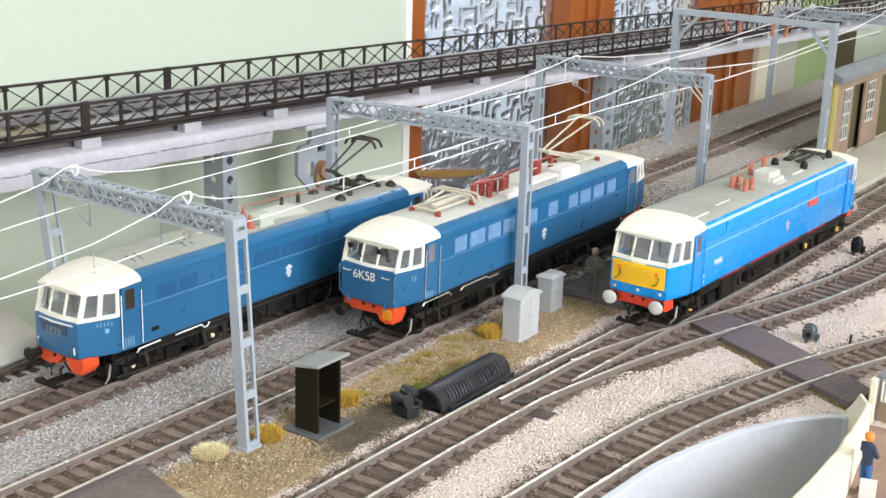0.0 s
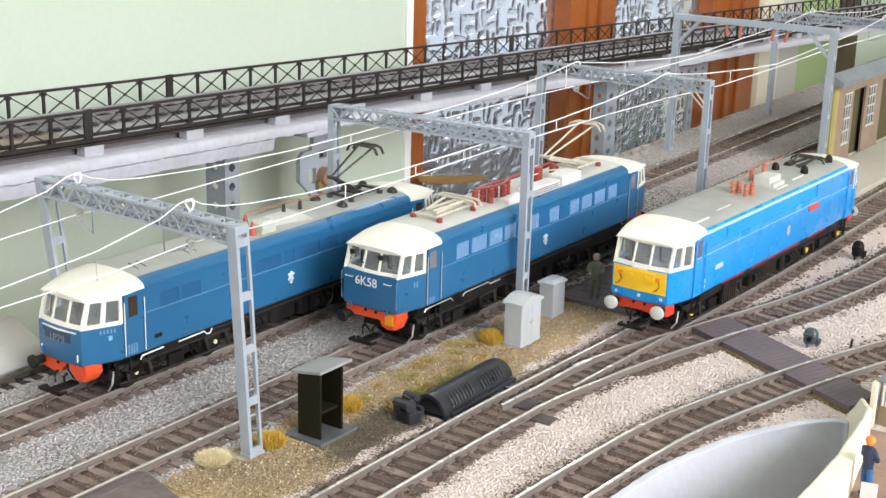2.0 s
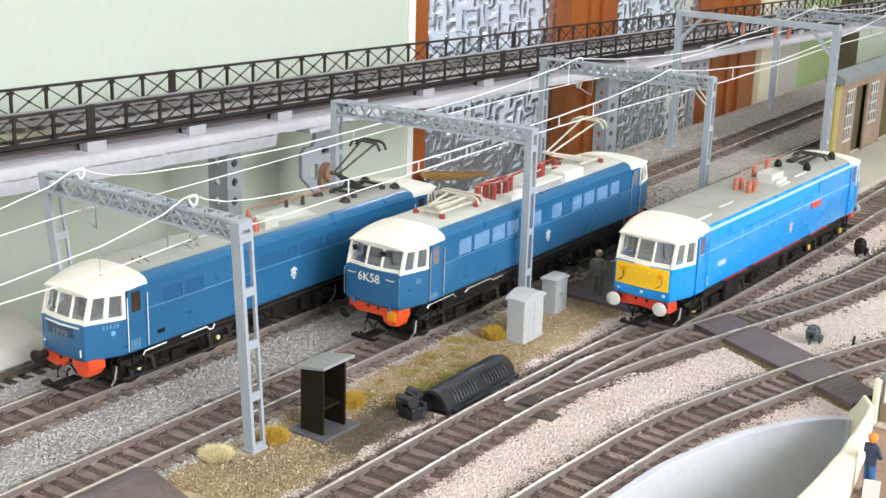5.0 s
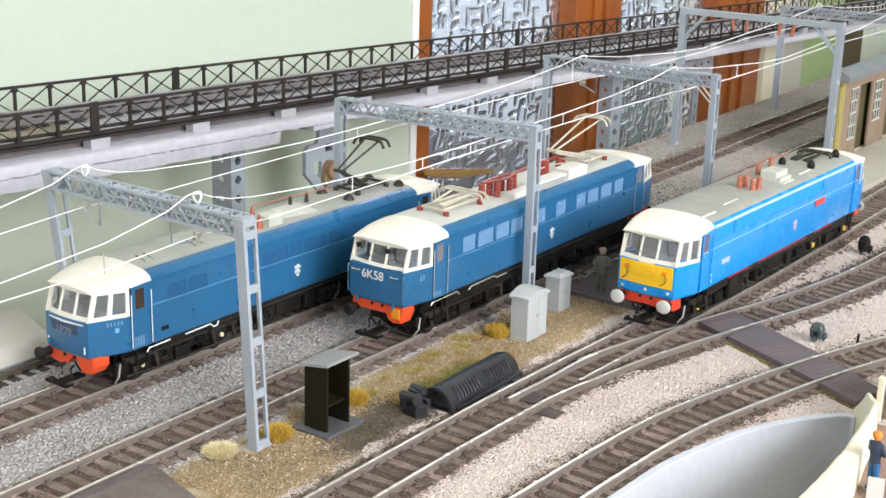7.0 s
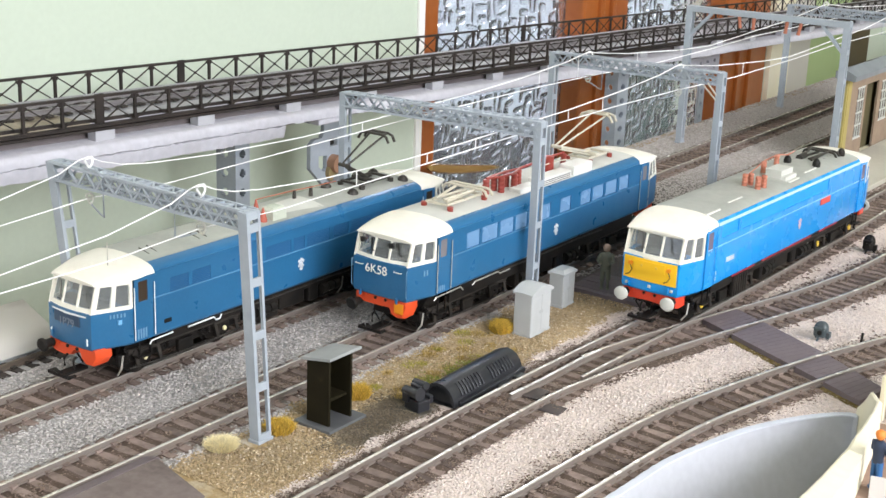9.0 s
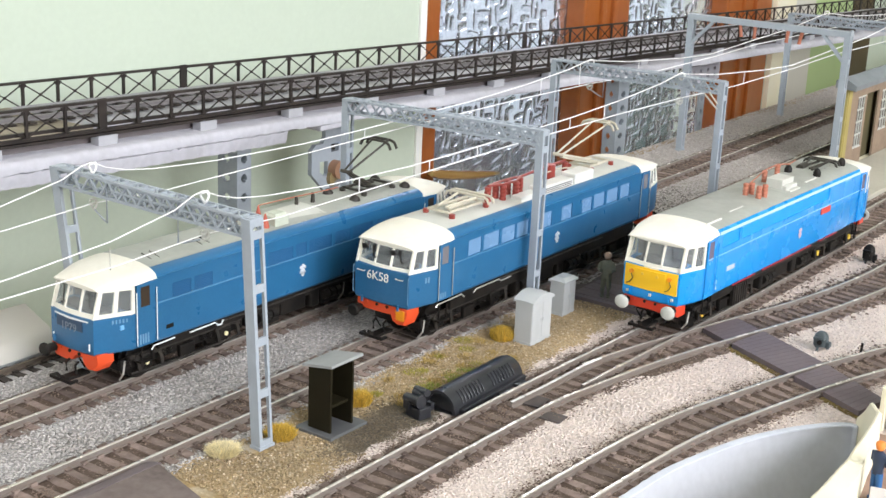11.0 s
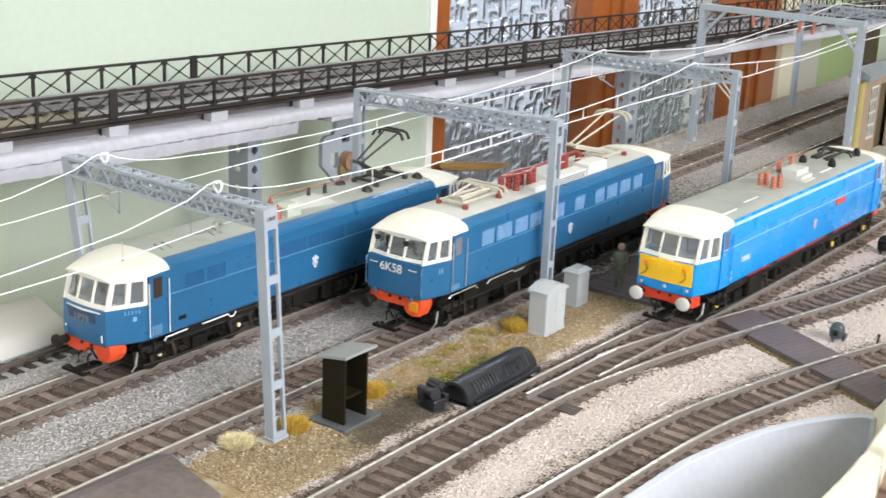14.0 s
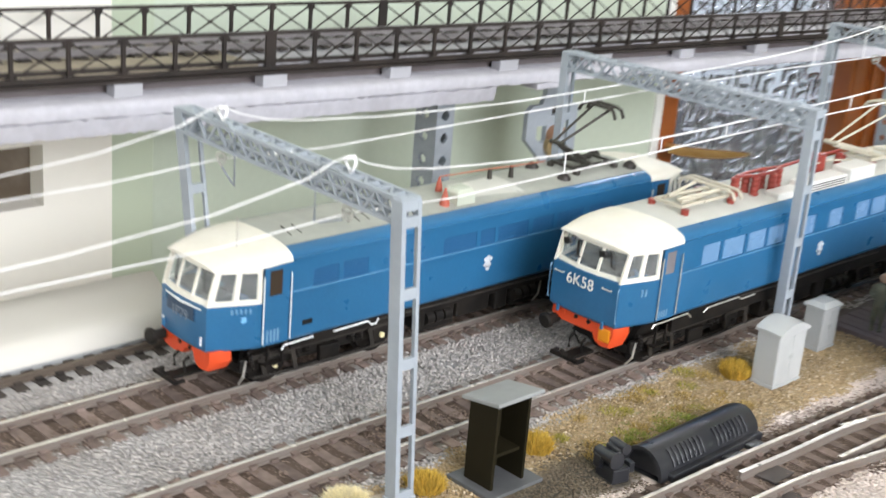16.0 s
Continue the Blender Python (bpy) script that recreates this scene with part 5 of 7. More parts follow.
part("bus_bar", tube(B(), [(-3, -6, top + 5.2), (-3, 18, top + 4.6), (-2, 29, top + 4.4), (-2, 46, top + 4.0)], 0.26, 5), M_TERRAPALE, A, "thin terracotta roof conductor")
for yy in (18, 29):
    part("post_insulator", tube(B(), [(-2.5, yy, top - 1), (-2.5, yy, top + 4.6)], [1.1, 0.7], 8), M_PANTO_DARK, A)
part("body_vent", box(B(), 17.4, -79, 19.6, 17.56, -75.2, 21.2), M_BLACK, A, "small dark vent")
for yy in (-79, -75, -52, -48, -30, -26):
    part("roof_rail", tube(B(), [(12.5, yy, top - 1.7), (8, yy + 1.5, top - 0.3), (1, yy + 3, top + 0.3)], 0.28, 5), M_GEAR, A)
part("aerial", tube(B(), [(6, -96, top - 1.4), (6, -96, top + 8)], 0.22, 5), M_SILVER, A)
part("headcode_panel", box(B(), -7.8, -110.9, 23.9, 6.6, -110.3, 28.0, 0.2), M_HEADCODE, A, "dull dark blue headcode panel")
part("emblem", box(B(), half_width(-99.5, 11.9) - 0.5, -100.6, 24.4, half_width(-99.5, 11.9) + 0.25, -97.4, 26.2, 0.15), material("pale_blue_emblem", (0.17, 0.42, 0.70), 0.45, stain=0.3, stain_scale=400), A, "small pale blue emblem")
text_mesh("headcode", "1P79", 4.4, material("faded_white", (0.17, 0.21, 0.26), 0.6), A, pose(-0.0008, -0.11098, 0.0246, 90, 0, 0), "faded white headcode characters")
for hx in (-9.8, 10.4):
    part("hand_grip", tube(B(), [(hx, -110.8, 17.6), (hx, -110.8, 20.4)], 0.3, 5), M_WHITELINE, A)

# its far half is a little longer than the near one
for piece in A.children_recursive:
    if piece.type == "MESH" and not piece.name.startswith("headcode"):
        for v in piece.data.vertices:
            if v.co.y > 0.045:
                v.co.y += 0.0042 * (v.co.y - 0.045) / 0.066

# the middle locomotive
Bl, zb, top = locomotive(57.2, 114.5, 0, STYLE_B)
pantograph_down(Bl, -58, top - 0.4, M_PANTO_CREAM)
pantograph_up(Bl, 58, top - 0.4, M_PANTO_CREAM, 22.5, 30, 1, 9, 9.5)
for px_, py_ in ((2.5, -37), (5.5, -29), (1.5, -29), (6.0, -19), (1.5, -19), (3.0, -11)):
    insulator(Bl, px_, py_, top - 0.5, 7.4, 1.7)
for ends in (((2.5, -37), (5.5, -29), (6.0, -19), (3.0, -11)), ((2.5, -37), (1.5, -29), (1.5, -19), (3.0, -11), (0.5, 20), (0.5, 34))):
    part("bus_bar", tube(B(), [(a, b, top + 7.2) for a, b in ends], 0.6, 6), M_TERRACOTTA, Bl, "terracotta roof conductor", 40)
insulator(Bl, 0.5, 34, top - 0.5, 7.0, 1.6)
part("transformer_bushing", tube(B(), [(0, 20, top - 0.6), (0, 20, top + 7.5)], 3.0, 14), M_TERRACOTTA, Bl, "large terracotta bushing", 40)
part("bus_bar", tube(B(), [(2, 10, top + 4.6), (2, 26, top + 4.6), (4, 40, top + 3.4)], 0.32, 6), M_PANTO_CREAM, Bl)
for a, b, x0, h in ((-24, -8, 6.5, 1.4), (-6, 22, 5.0, 2.6), (24, 42, 4.0, 3.8)):
    box_ob = part("roof_box", box(B(), x0, a, top - 3.2, 12.6, b, top + h, 0.5), M_ROOFBOX, Bl, "pale cream roof equipment box")
    if h > 1.4 and h < 3:
        for k in range(3):
            part("slot", box(B(), 12.5, a + 1.5, top - 0.6 + k * 0.9, 12.75, b - 1.5, top - 0.25 + k * 0.9), M_INSIDE, box_ob)
for hx in (-12.0, 8.2):
    part("front_handrail", tube(B(), [(hx, -110.9, 31.0), (hx, -111.6, 31.0), (hx + 3.6, -111.6, 31.0), (hx + 3.6, -110.9, 31.0)], 0.26, 5), M_SILVER, Bl, "short silver handrail")
for hx in (-14.5, 14.4):
    part("corner_handrail", tube(B(), [(hx, -110.4, 20.5), (hx, -110.9, 21.2), (hx, -110.9, 31.6), (hx, -110.4, 32.4)], 0.24, 5), M_FAINTMARK, Bl, "pale blue corner handrail")
for hx in (-9.6, 5.4):
    part("wiper_motor", loft(B(), [[(hx + a * k, -109.6 + 0.7 * e, 41.6 + b * k) for a, b in ((-1.6, 0.6), (1.4, 1.0), (2.0, -0.2), (0.6, -1.4), (-1.0, -1.8))] for e, k in ((0.0, 1.0), (-1.0, 0.8))]), M_BLACK, Bl, "dark wiper motor housing")
part("cowl_patch", box(B(), 7.2, -109.6, 12.2, 12.2, -108.6, 17.2, 0.8), M_COWLPATCH, Bl, "amber patch on the cowl")
text_mesh("headcode", "6K58", 5.4, M_TEXT, Bl, pose(-0.0015, -0.11095, 0.0298, 90, 0, 0), "cream headcode characters")

# the bright blue locomotive in the yard
C, zb, top = locomotive(140.0, 203.2, -1.6, STYLE_C)
pantograph_down(C, 61, top - 3.0, M_PANTO_DARK, 26, 9.5, 5.0)
part("motor_cylinder", tube(B(), [(-3.4, 50, top + 0.2), (-3.4, 57, top + 0.6)], 2.0, 12), M_PANTO_DARK, C, "dark pantograph motor cylinder", 40)
part("roof_well", box(B(), -14, 46, top - 2.6, 14, 86, top - 1.6, 0.3), M_PANTO_DARK, C, "dark recessed roof well")
for px, py in ((1.0, -24), (2.4, -20.5), (8.0, -24.5), (8.8, -19.5), (-3.9, 7.5), (-5.2, 25.7)):
    insulator(C, px, py, top - 0.8, 6.6, 1.5, M_TERRAPALE)
for px, py in ((-4.5, 38), (9.5, 42), (9, 76)):
    part("dome_insulator", loft(B(), [[(px + r * math.cos(a), py + r * math.sin(a), top - 1.4 + z) for a in (2 * math.pi * i / 12 for i in range(12))] for z, r in ((0, 1.2), (1.2, 2.0), (3.2, 2.0), (4.6, 1.3), (5.2, 0.5))]), M_BLACK, C, "dark domed insulator", 50)
part("bus_bar", tube(B(), [(2.4, -23, top + 6), (-3.9, 7.5, top + 6), (-5.2, 25.7, top + 6), (-4.5, 38, top + 4), (-7, 52, top + 3.4)], 0.32, 6), M_TERRAPALE, C)
part("roof_box", box(box(box(B(), 0.5, 0, top - 3, 9.0, 13.5, top + 4.4, 0.3), 8.8, 0.4, top - 3, 11.2, 13.2, top + 1.6, 0.2), 11.0, 0.8, top - 4, 13.2, 12.8, top - 0.2, 0.2), M_LIGHTGREY, C, "pale grey stepped roof equipment box")
for px, py in ((0.6, -80), (11.4, -85), (9.0, -58), (10.6, 24)):
    part("roof_strip", box(B(), px, py, top - 1.6, px + 0.6, py + 14, top + 0.05), M_ROOFBOX, C)
def nose_face(u, out):
    """The y of the front face at u, so far out of it."""
    return -(float(np.interp(abs(u), [0, 6, 13.8], [110.8, 110.6, 110.0])) + out)


yp = part("warning_panel", panel(B(), [-12.9, -6, 0, 6, 12.9], [20.6, 30.5], [], lambda u, v, d: (u, nose_face(u, 0.4 - d), v), 0.6), M_YELLOW, C, "yellow warning panel")
part("headcode_box", panel(B(), [-7.6, -6, 0, 6, 7.6], [25.2, 29.6], [], lambda u, v, d: (u, nose_face(u, 1.0 - d), v), 0.8), M_YELLOW, yp, "raised yellow headcode cover")
for lx in (-9.4, -3.6, 3.6, 9.4):
    part("marker_lamp", tube(B(), [(lx, nose_face(lx, 0.3), 27.6), (lx, nose_face(lx, 1.4), 27.6)], 0.95 if abs(lx) > 5 else 0.6, 12), M_DULLYELLOW if abs(lx) < 5 else M_AMBER, yp, "round marker lamp", 40)
for lx in (-9.4, 9.4):
    part("lamp_lead", tube(B(), [(lx, nose_face(lx, 0.9), 26.6), (lx + 0.9, nose_face(lx, 0.8), 24.6), (lx - 0.4, nose_face(lx, 0.7), 22.6), (lx - 2.2, nose_face(lx, 0.6), 21.6)], 0.2, 4), M_PANTO_DARK, yp)
for lx, lz in ((-11, 18.2), (11, 18.6), (0.5, 18.6)):
    part("lamp_bracket", box(B(), lx - 0.6, nose_face(lx, 0.7), lz - 0.6, lx + 0.6, nose_face(lx, -0.2), lz + 0.6, 0.1), M_LIGHTGREY, C)
ribs = part("resistor_box", box(B(), 14.8, -60, 4.6, 16.6, -46, 14.6, 0.2), M_BLACK, C, "black ribbed equipment box")
for k in range(6):
    part("rib", box(B(), 16.5, -59 + 2.3 * k, 5.0, 17.2, -58 + 2.3 * k, 14.2, 0.1), M_GEAR, ribs)
part("nameplate", box(B(), 17.4, 33, 30.4, 18.0, 45, 33.6, 0.2), M_PLATE, C, "red nameplate without lettering")

# ---- lineside things between the tracks ----
def lidded_cabinet(x0, y0, x1, y1, eave, ridge, label, arched):
    """A relay cabinet: plinth, body with double doors, and an overhanging arched or hipped lid."""
    cx, cy = (x0 + x1) / 2, (y0 + y1) / 2
    w, d = (x1 - x0) / 2, (y1 - y0) / 2
    ob = thing("relay_cabinet", label, "cabinet", cx, cy, 0, 0, "lineside cabinets")
    part("plinth", box(B(), -w - 0.2, -d - 0.2, -0.6, w + 0.2, d + 0.2, 1.0, 0.15), M_CABINET, ob)
    part("body", box(B(), -w, -d, 0.9, w, d, eave, 0.3), M_CABINET, ob)
    for s in (-1, 1):
        door = part("door", box(B(), w - 0.05, s * d * 0.5 - d * 0.46, 2.0, w + 0.14, s * d * 0.5 + d * 0.44, eave - 1.0, 0.12), M_CABINET, ob)
        part("handle", box(B(), w + 0.1, s * 0.9 - 0.2, eave * 0.5, w + 0.4, s * 0.9 + 0.25, eave * 0.5 + 1.6), M_CABINET, door)
    o, bm = 0.7, B()
    if arched:
        rings = []
        for k in range(-5, 6):
            f = k / 5
            z = eave + 0.5 + (ridge - eave - 1.0) * (1 - f * f)
            rings.append([(q * (w + o), f * (d + o), h) for q, h in ((-1, eave - 0.3), (1, eave - 0.3), (1, z), (0, z + 0.3), (-1, z))])
        loft(bm, rings)
    else:
        loft(bm, [[(a * (w + e), b * (d + e), z) for a, b in ((-1, -1), (1, -1), (1, 1), (-1, 1))] for e, z in ((o, eave - 0.3), (o, eave + 0.6), (o - 0.3, eave + 0.8), (-w * 0.3, ridge - 0.7))])
    part("lid", bm, M_CABINET, ob, "overhanging lid", 30)
    return ob


lidded_cabinet(93.6, 52.6, 102.4, 68.6, 19.0, 22.6, "tall pale grey lineside relay cabinet with arched lid", True)
lidded_cabinet(85.4, 95.0, 93.0, 105.4, 15.8, 18.4, "small pale grey relay cabinet beside the mast", False)

# open-fronted dark box on a base plate
ob = thing("open_hut", "dark open-fronted lineside box with grey top on a base plate", "box", 91.8, -68.0, 0)
part("base_plate", box(B(), -9.0, -9.8, -0.4, 8.4, 11.2, 1.0, 0.3), M_BASEPLATE, ob, "dark grey base plate")


def hut_top(x):
    """The roof falls gently towards the back."""
    return 25.9 + 0.17 * x


for y0, y1 in ((-6.6, -5.6), (5.5, 6.5)):
    part("wall", loft(B(), [[(x, y, z) for x, z in ((-5.3, 0.9), (5.1, 0.9), (5.1, hut_top(5.1)), (-5.3, hut_top(-5.3)))] for y in (y0, y1)]), M_DARKBOX, ob)
part("wall", box(B(), -5.3, -5.6, 0.9, -4.4, 5.5, 25.0), M_DARKBOX, ob)
part("shelf", box(B(), -4.4, -5.6, 9.4, 3.4, 5.5, 10.4), M_DARKBOX, ob)
bm = loft(B(), [[(x, y, hut_top(x) + e) for x, y in ((-7.0 + k, -8.4 + k), (7.0 - k, -8.4 + k), (7.0 - k, 9.4 - k), (-7.0 + k, 9.4 - k))] for e, k in ((0.0, 0.0), (0.8, 0.0), (1.1, 0.25))])
part("top", bm, M_BOXTOP, ob, "overhanging dusty grey top")

# black plastic casting lying on the ground, and a small one in front of it
ob = thing("scrap_casting", "black ribbed plastic boiler casting lying on dark soil", "scrap casting", 113.5, -6, 0, 1.5)
n = 16
rings = []
for y in (-25, -24, 0, 22.5, 24.5, 25):
    k = 1.0 if -24 <= y <= 23 else 0.93
    rings.append([((7.4 * k) * math.cos(math.pi * i / n), y, 0.6 + 8.2 * k * math.sin(math.pi * i / n)) for i in range(n + 1)] + [(-7.4 * k, y, 0), (7.4 * k, y, 0)])
bm = loft(B(), rings[1:], True, False)
bm.faces.new([v for v in bm.verts if abs(v.co.y - 25) < 1e-4])
part("shell", bm, M_TANK, ob, "", 40)
part("end_ring", loft(B(), [[(7.4 * c * k, -24.2 + e, 0.6 + 8.2 * s_ * k) for c, s_ in ((math.cos(math.pi * i / n), math.sin(math.pi * i / n)) for i in range(n + 1))] for k, e in ((1.02, 0), (1.02, -1.0), (0.86, -1.0), (0.86, 2.0))], False, False), M_TANK, ob, "", 40)
part("end_cap", loft(B(), [[(7.0 * math.cos(math.pi * i / n), y, 0.5 + 7.8 * math.sin(math.pi * i / n)) for i in range(n + 1)] for y in (-22.6, -21.8)]), M_TANK, ob)
for group0 in (-19, 3):
    for k in range(8):
        y = group0 + 2.1 * k
        for s in (1,):
            pts = [(7.6 * math.cos(a), y, 0.6 + 8.4 * math.sin(a)) for a in (math.radians(d) for d in (22, 32, 42, 52, 62))]
            part("rib", tube(B(), pts, 0.42, 5), M_TANK, ob)
part("skirt", box(B(), 6.4, -22, -0.2, 9.2, 24, 2.6, 0.4), M_TANK, ob)
part("foot", box(box(B(), 9, 2, -0.2, 13, 9, 1.6, 0.3), 9, 14, -0.2, 12.5, 20, 1.8, 0.3), M_TANK, ob)
ob = thing("scrap_cylinder_block", "small black plastic block casting beside the boiler casting", "scrap casting", 109.5, -38.5, 0, -12)
part("block", box(B(), -3.6, -3.0, -0.2, 4.6, 3.0, 4.4, 0.5), M_TANK, ob)
part("web", box(B(), -2.6, -1.0, 4.0, 3.2, 1.2, 9.6, 0.3), M_TANK, ob)
part("lug", box(B(), -3.4, -4.4, 3.0, -0.4, -2.8, 6.8, 0.3), M_TANK, ob)
part("lug", box(B(), 1.4, 2.8, 2.4, 4.4, 4.6, 5.6, 0.3), M_TANK, ob)
part("cylinder", tube(B(), [(-4.2, -2.0, 6.5), (4.6, -2.6, 7.5)], 1.9, 12), M_TANK, ob, "", 40)
part("cylinder", tube(B(), [(-3.4, 2.0, 9.0), (3.8, 1.4, 9.8)], 1.5, 12), M_TANK, ob, "", 40)
part("flange", tube(B(), [(4.2, -2.6, 7.5), (5.0, -2.6, 7.6)], 2.5, 12), M_TANK, ob, "", 40)

# boarded walkway near the yard figure, and the dark slab by the running line
ob = thing("yard_walkway", "dark brown boarded walkway between the tracks", "walkway", 100.5, 136, 0)
for k in range(6):
    part("board", box(B(), -20.5, -14.5 + 5 * k, -0.5, 20.5, -9.8 + 5 * k, 1.1 + 0.12 * (k % 2), 0.2), M_PLANK, ob)
part("edging", box(B(), -20.5, -15.8, -0.5, 21, -14.6, 2.0, 0.2), M_PLANK, ob)
ob = thing("loading_ramp", "dark brown ramp slab beside the running line", "ramp", 0, 0, 0)
part("sloped_side", loft(B(), [[(66.8, y, -0.3), (67.2, y, 2.4), (73.5, y, 4.2), (74, y, -0.3)] for y in (-330, -134.5)]), M_PLANK, ob)
part("top", loft(B(), [[(73.9, y, -0.3), (73.7, y, 4.0), (104, y - (8 if y > -200 else 0), 3.4), (104, y - (8 if y > -200 else 0), -0.3)] for y in (-330, -135.5)]), material("dusty_slab_top", (0.15, 0.12, 0.108), 0.85, stain=0.7, stain_scale=45, stain_colour=(0.075, 0.056, 0.046), grain=0.35), ob)

# boarded foot crossing over the curved tracks
M_GAP = material("board_gap_brown", (0.108, 0.084, 0.087), 0.85)
ob = thing("board_crossing", "dark brown boarded crossing laid across the curved tracks", "crossing", 0, 0, 0)


def along(pts, s):
    s *= len(pts) - 1
    i = min(int(s), len(pts) - 2)
    return Vector((*pts[i], 0)).lerp(Vector((*pts[i + 1], 0)), s - i)


LEFT, RIGHT = [(154, 118), (195, 97.5), (240, 74)], [(160, 141.6), (205, 118.5), (244, 92.5)]
for a, b, c, d in ((-0.02, 0.165, -0.02, 0.125), (0.2, 0.588, 0.165, 0.56), (0.624, 0.76, 0.594, 0.752), (0.798, 1.0, 0.79, 1.0)):
    ring = [along(LEFT, a), along(LEFT, b), along(RIGHT, d), along(RIGHT, c)]
    part("board", loft(B(), [[(p.x, p.y, z) for p in ring] for z in (-0.4, 2.6, 2.7)]), M_PLANK, ob)
for k in range(1, 30):
    q = k / 30
    if any(abs(q - g) < 0.03 for g in (0.165, 0.59, 0.77)):
        continue
    a, b = along(LEFT, q), along(RIGHT, q)
    part("plank_joint", bar(B(), (a.x, a.y, 2.71), (b.x, b.y, 2.71), 0.16, 0.06), M_GAP, ob)

# ground signals
def ground_signal(x, y, h, mat, label):
    ob = thing("ground_signal", label, "signal", x, y, 0, 0, "small ground signals")
    rings = []
    for z, a, b in ((1.6, 2.2, 2.0), (2.2, 3.0, 2.7), (h * 0.62, 3.1, 2.7), (h * 0.82, 2.7, 2.3), (h * 0.95, 1.7, 1.5), (h, 0.8, 0.7)):
        rings.append([(a * math.copysign(abs(math.cos(t)) ** 0.6, math.cos(t)), b * math.copysign(abs(math.sin(t)) ** 0.6, math.sin(t)), z) for t in (2 * math.pi * (i + 0.5) / 16 for i in range(16))])
    part("lamp_house", loft(B(), rings), mat, ob, "", 35)
    part("hood", box(B(), -2.2, -4.4, h * 0.66, 2.6, -2.2, h * 0.76, 0.2), mat, ob)
    part("side_box", box(B(), 2.6, -1.6, 1.8, 4.4, 1.4, h * 0.5, 0.3), mat, ob)
    for a in (0.6, 2.5, 4.6):
        part("foot", tube(B(), [(2.0 * math.cos(a), 2.0 * math.sin(a), 2.4), (3.4 * math.cos(a), 3.4 * math.sin(a), 0)], 0.6, 5), mat, ob)
    part("lens", tube(B(), [(0.6, -3.2, h * 0.5), (0.6, -4.0, h * 0.5)], 1.1, 10), M_BLACK, ob)


ground_signal(200.5, 136.5, 8.6, material("grey_green_signal", (0.045, 0.06, 0.064), 0.35, stain=0.5, stain_scale=90, stain_colour=(0.11, 0.13, 0.135)), "small grey-green ground signal on pale ballast")
ground_signal(171, 283, 10.0, M_BLACK, "small black ground signal beside the yard track")
ob = thing("point_lever", "tiny dark point lever beside the curved track", "lever", 217.5, 139.5, 0)
part("base", box(B(), -2, -2, -0.2, 2, 2, 1.0, 0.2), M_BLACK, ob)
part("arm", tube(B(), [(0, 0, 0.8), (0.3, 0.2, 6.5)], 0.55, 6), M_BLACK, ob)

# model figures: plain unpainted-looking shapes
def figure(x, y, turn, scale, mats, label, arms):
    bm = B()
    for sx in (-1, 1):
        tube(bm, [(sx * 1.4, 0, 0), (sx * 1.5, 0.2, 5.5), (sx * 1.1, 0, 11.2)], [1.0, 1.15, 1.5], 8)
        tube(bm, [(sx * 1.5, -1.2, 0.6), (sx * 1.5, 1.4, 0.6)], 0.85, 6)
    legs = len(bm.faces)
    rings = []
    for z, a, b in ((10.5, 2.5, 1.6), (13, 2.4, 1.5), (16.5, 3.1, 1.8), (18.8, 3.0, 1.6), (19.6, 1.0, 0.9)):
        rings.append([(a * math.cos(t), b * math.sin(t), z) for t in (2 * math.pi * i / 10 for i in range(10))])
    loft(bm, rings)
    for sx in (-1, 1):
        tube(bm, [(sx * 2.9, 0, 18.4), (sx * 3.8, arms * 0.6, 15), (sx * 2.2, arms * 2.4, 13.6 + abs(arms))], 0.9, 6)
    body = len(bm.faces)
    bmesh.ops.create_icosphere(bm, subdivisions=2, radius=1.75, matrix=Matrix.Translation((0, -0.2, 21.4)))
    loft(bm, [[(1.95 * k * math.cos(t), 1.95 * k * math.sin(t) - 0.2, z) for t in (2 * math.pi * i / 10 for i in range(10))] for z, k in ((21.9, 1.0), (22.9, 0.9), (23.6, 0.45))])
    for i, f in enumerate(bm.faces):
        f.material_index = 0 if i < legs else 1 if i < body else 2
    bmesh.ops.scale(bm, vec=(scale, scale, scale), verts=bm.verts)
    return solid_thing("model_figure", bm, mats, label, "figure", x, y, 0.6, turn, "model figures", smooth=50)


M_OLIVE = material("figure_olive", (0.15, 0.155, 0.11), 0.7)
M_FIGBROWN = material("figure_brown", (0.36, 0.24, 0.17), 0.7)
M_NAVY = material("figure_navy", (0.03, 0.045, 0.085), 0.7)
M_PALEFIG = material("figure_pale", (0.60, 0.58, 0.55), 0.7)
M_TROUSER = material("figure_blue", (0.03, 0.12, 0.30), 0.7)
M_HELMET = material("figure_orange", (0.75, 0.24, 0.04), 0.6)
figure(95.6, 129.8, 20, 0.98, [M_OLIVE, M_OLIVE, M_FIGBROWN], "plain dark olive model railway figure on the walkway", -1.5)
figure(268.8, 7.4, -30, 0.92, [M_TROUSER, M_NAVY, M_HELMET], "plain model figure with navy top and orange hat", 1.0)
solid_thing("white_board", loft(B(), [[(x, y + z * 0.18, z) for x, y in ((-2.6, -0.3), (2.6, -0.3), (2.8, 0.3), (-2.8, 0.3))] for z in (0.0, 7.0, 7.6)]), M_PALEFIG, "small white board leaning before the model figure", "board", 271.6, 2.2, -0.4, 16)

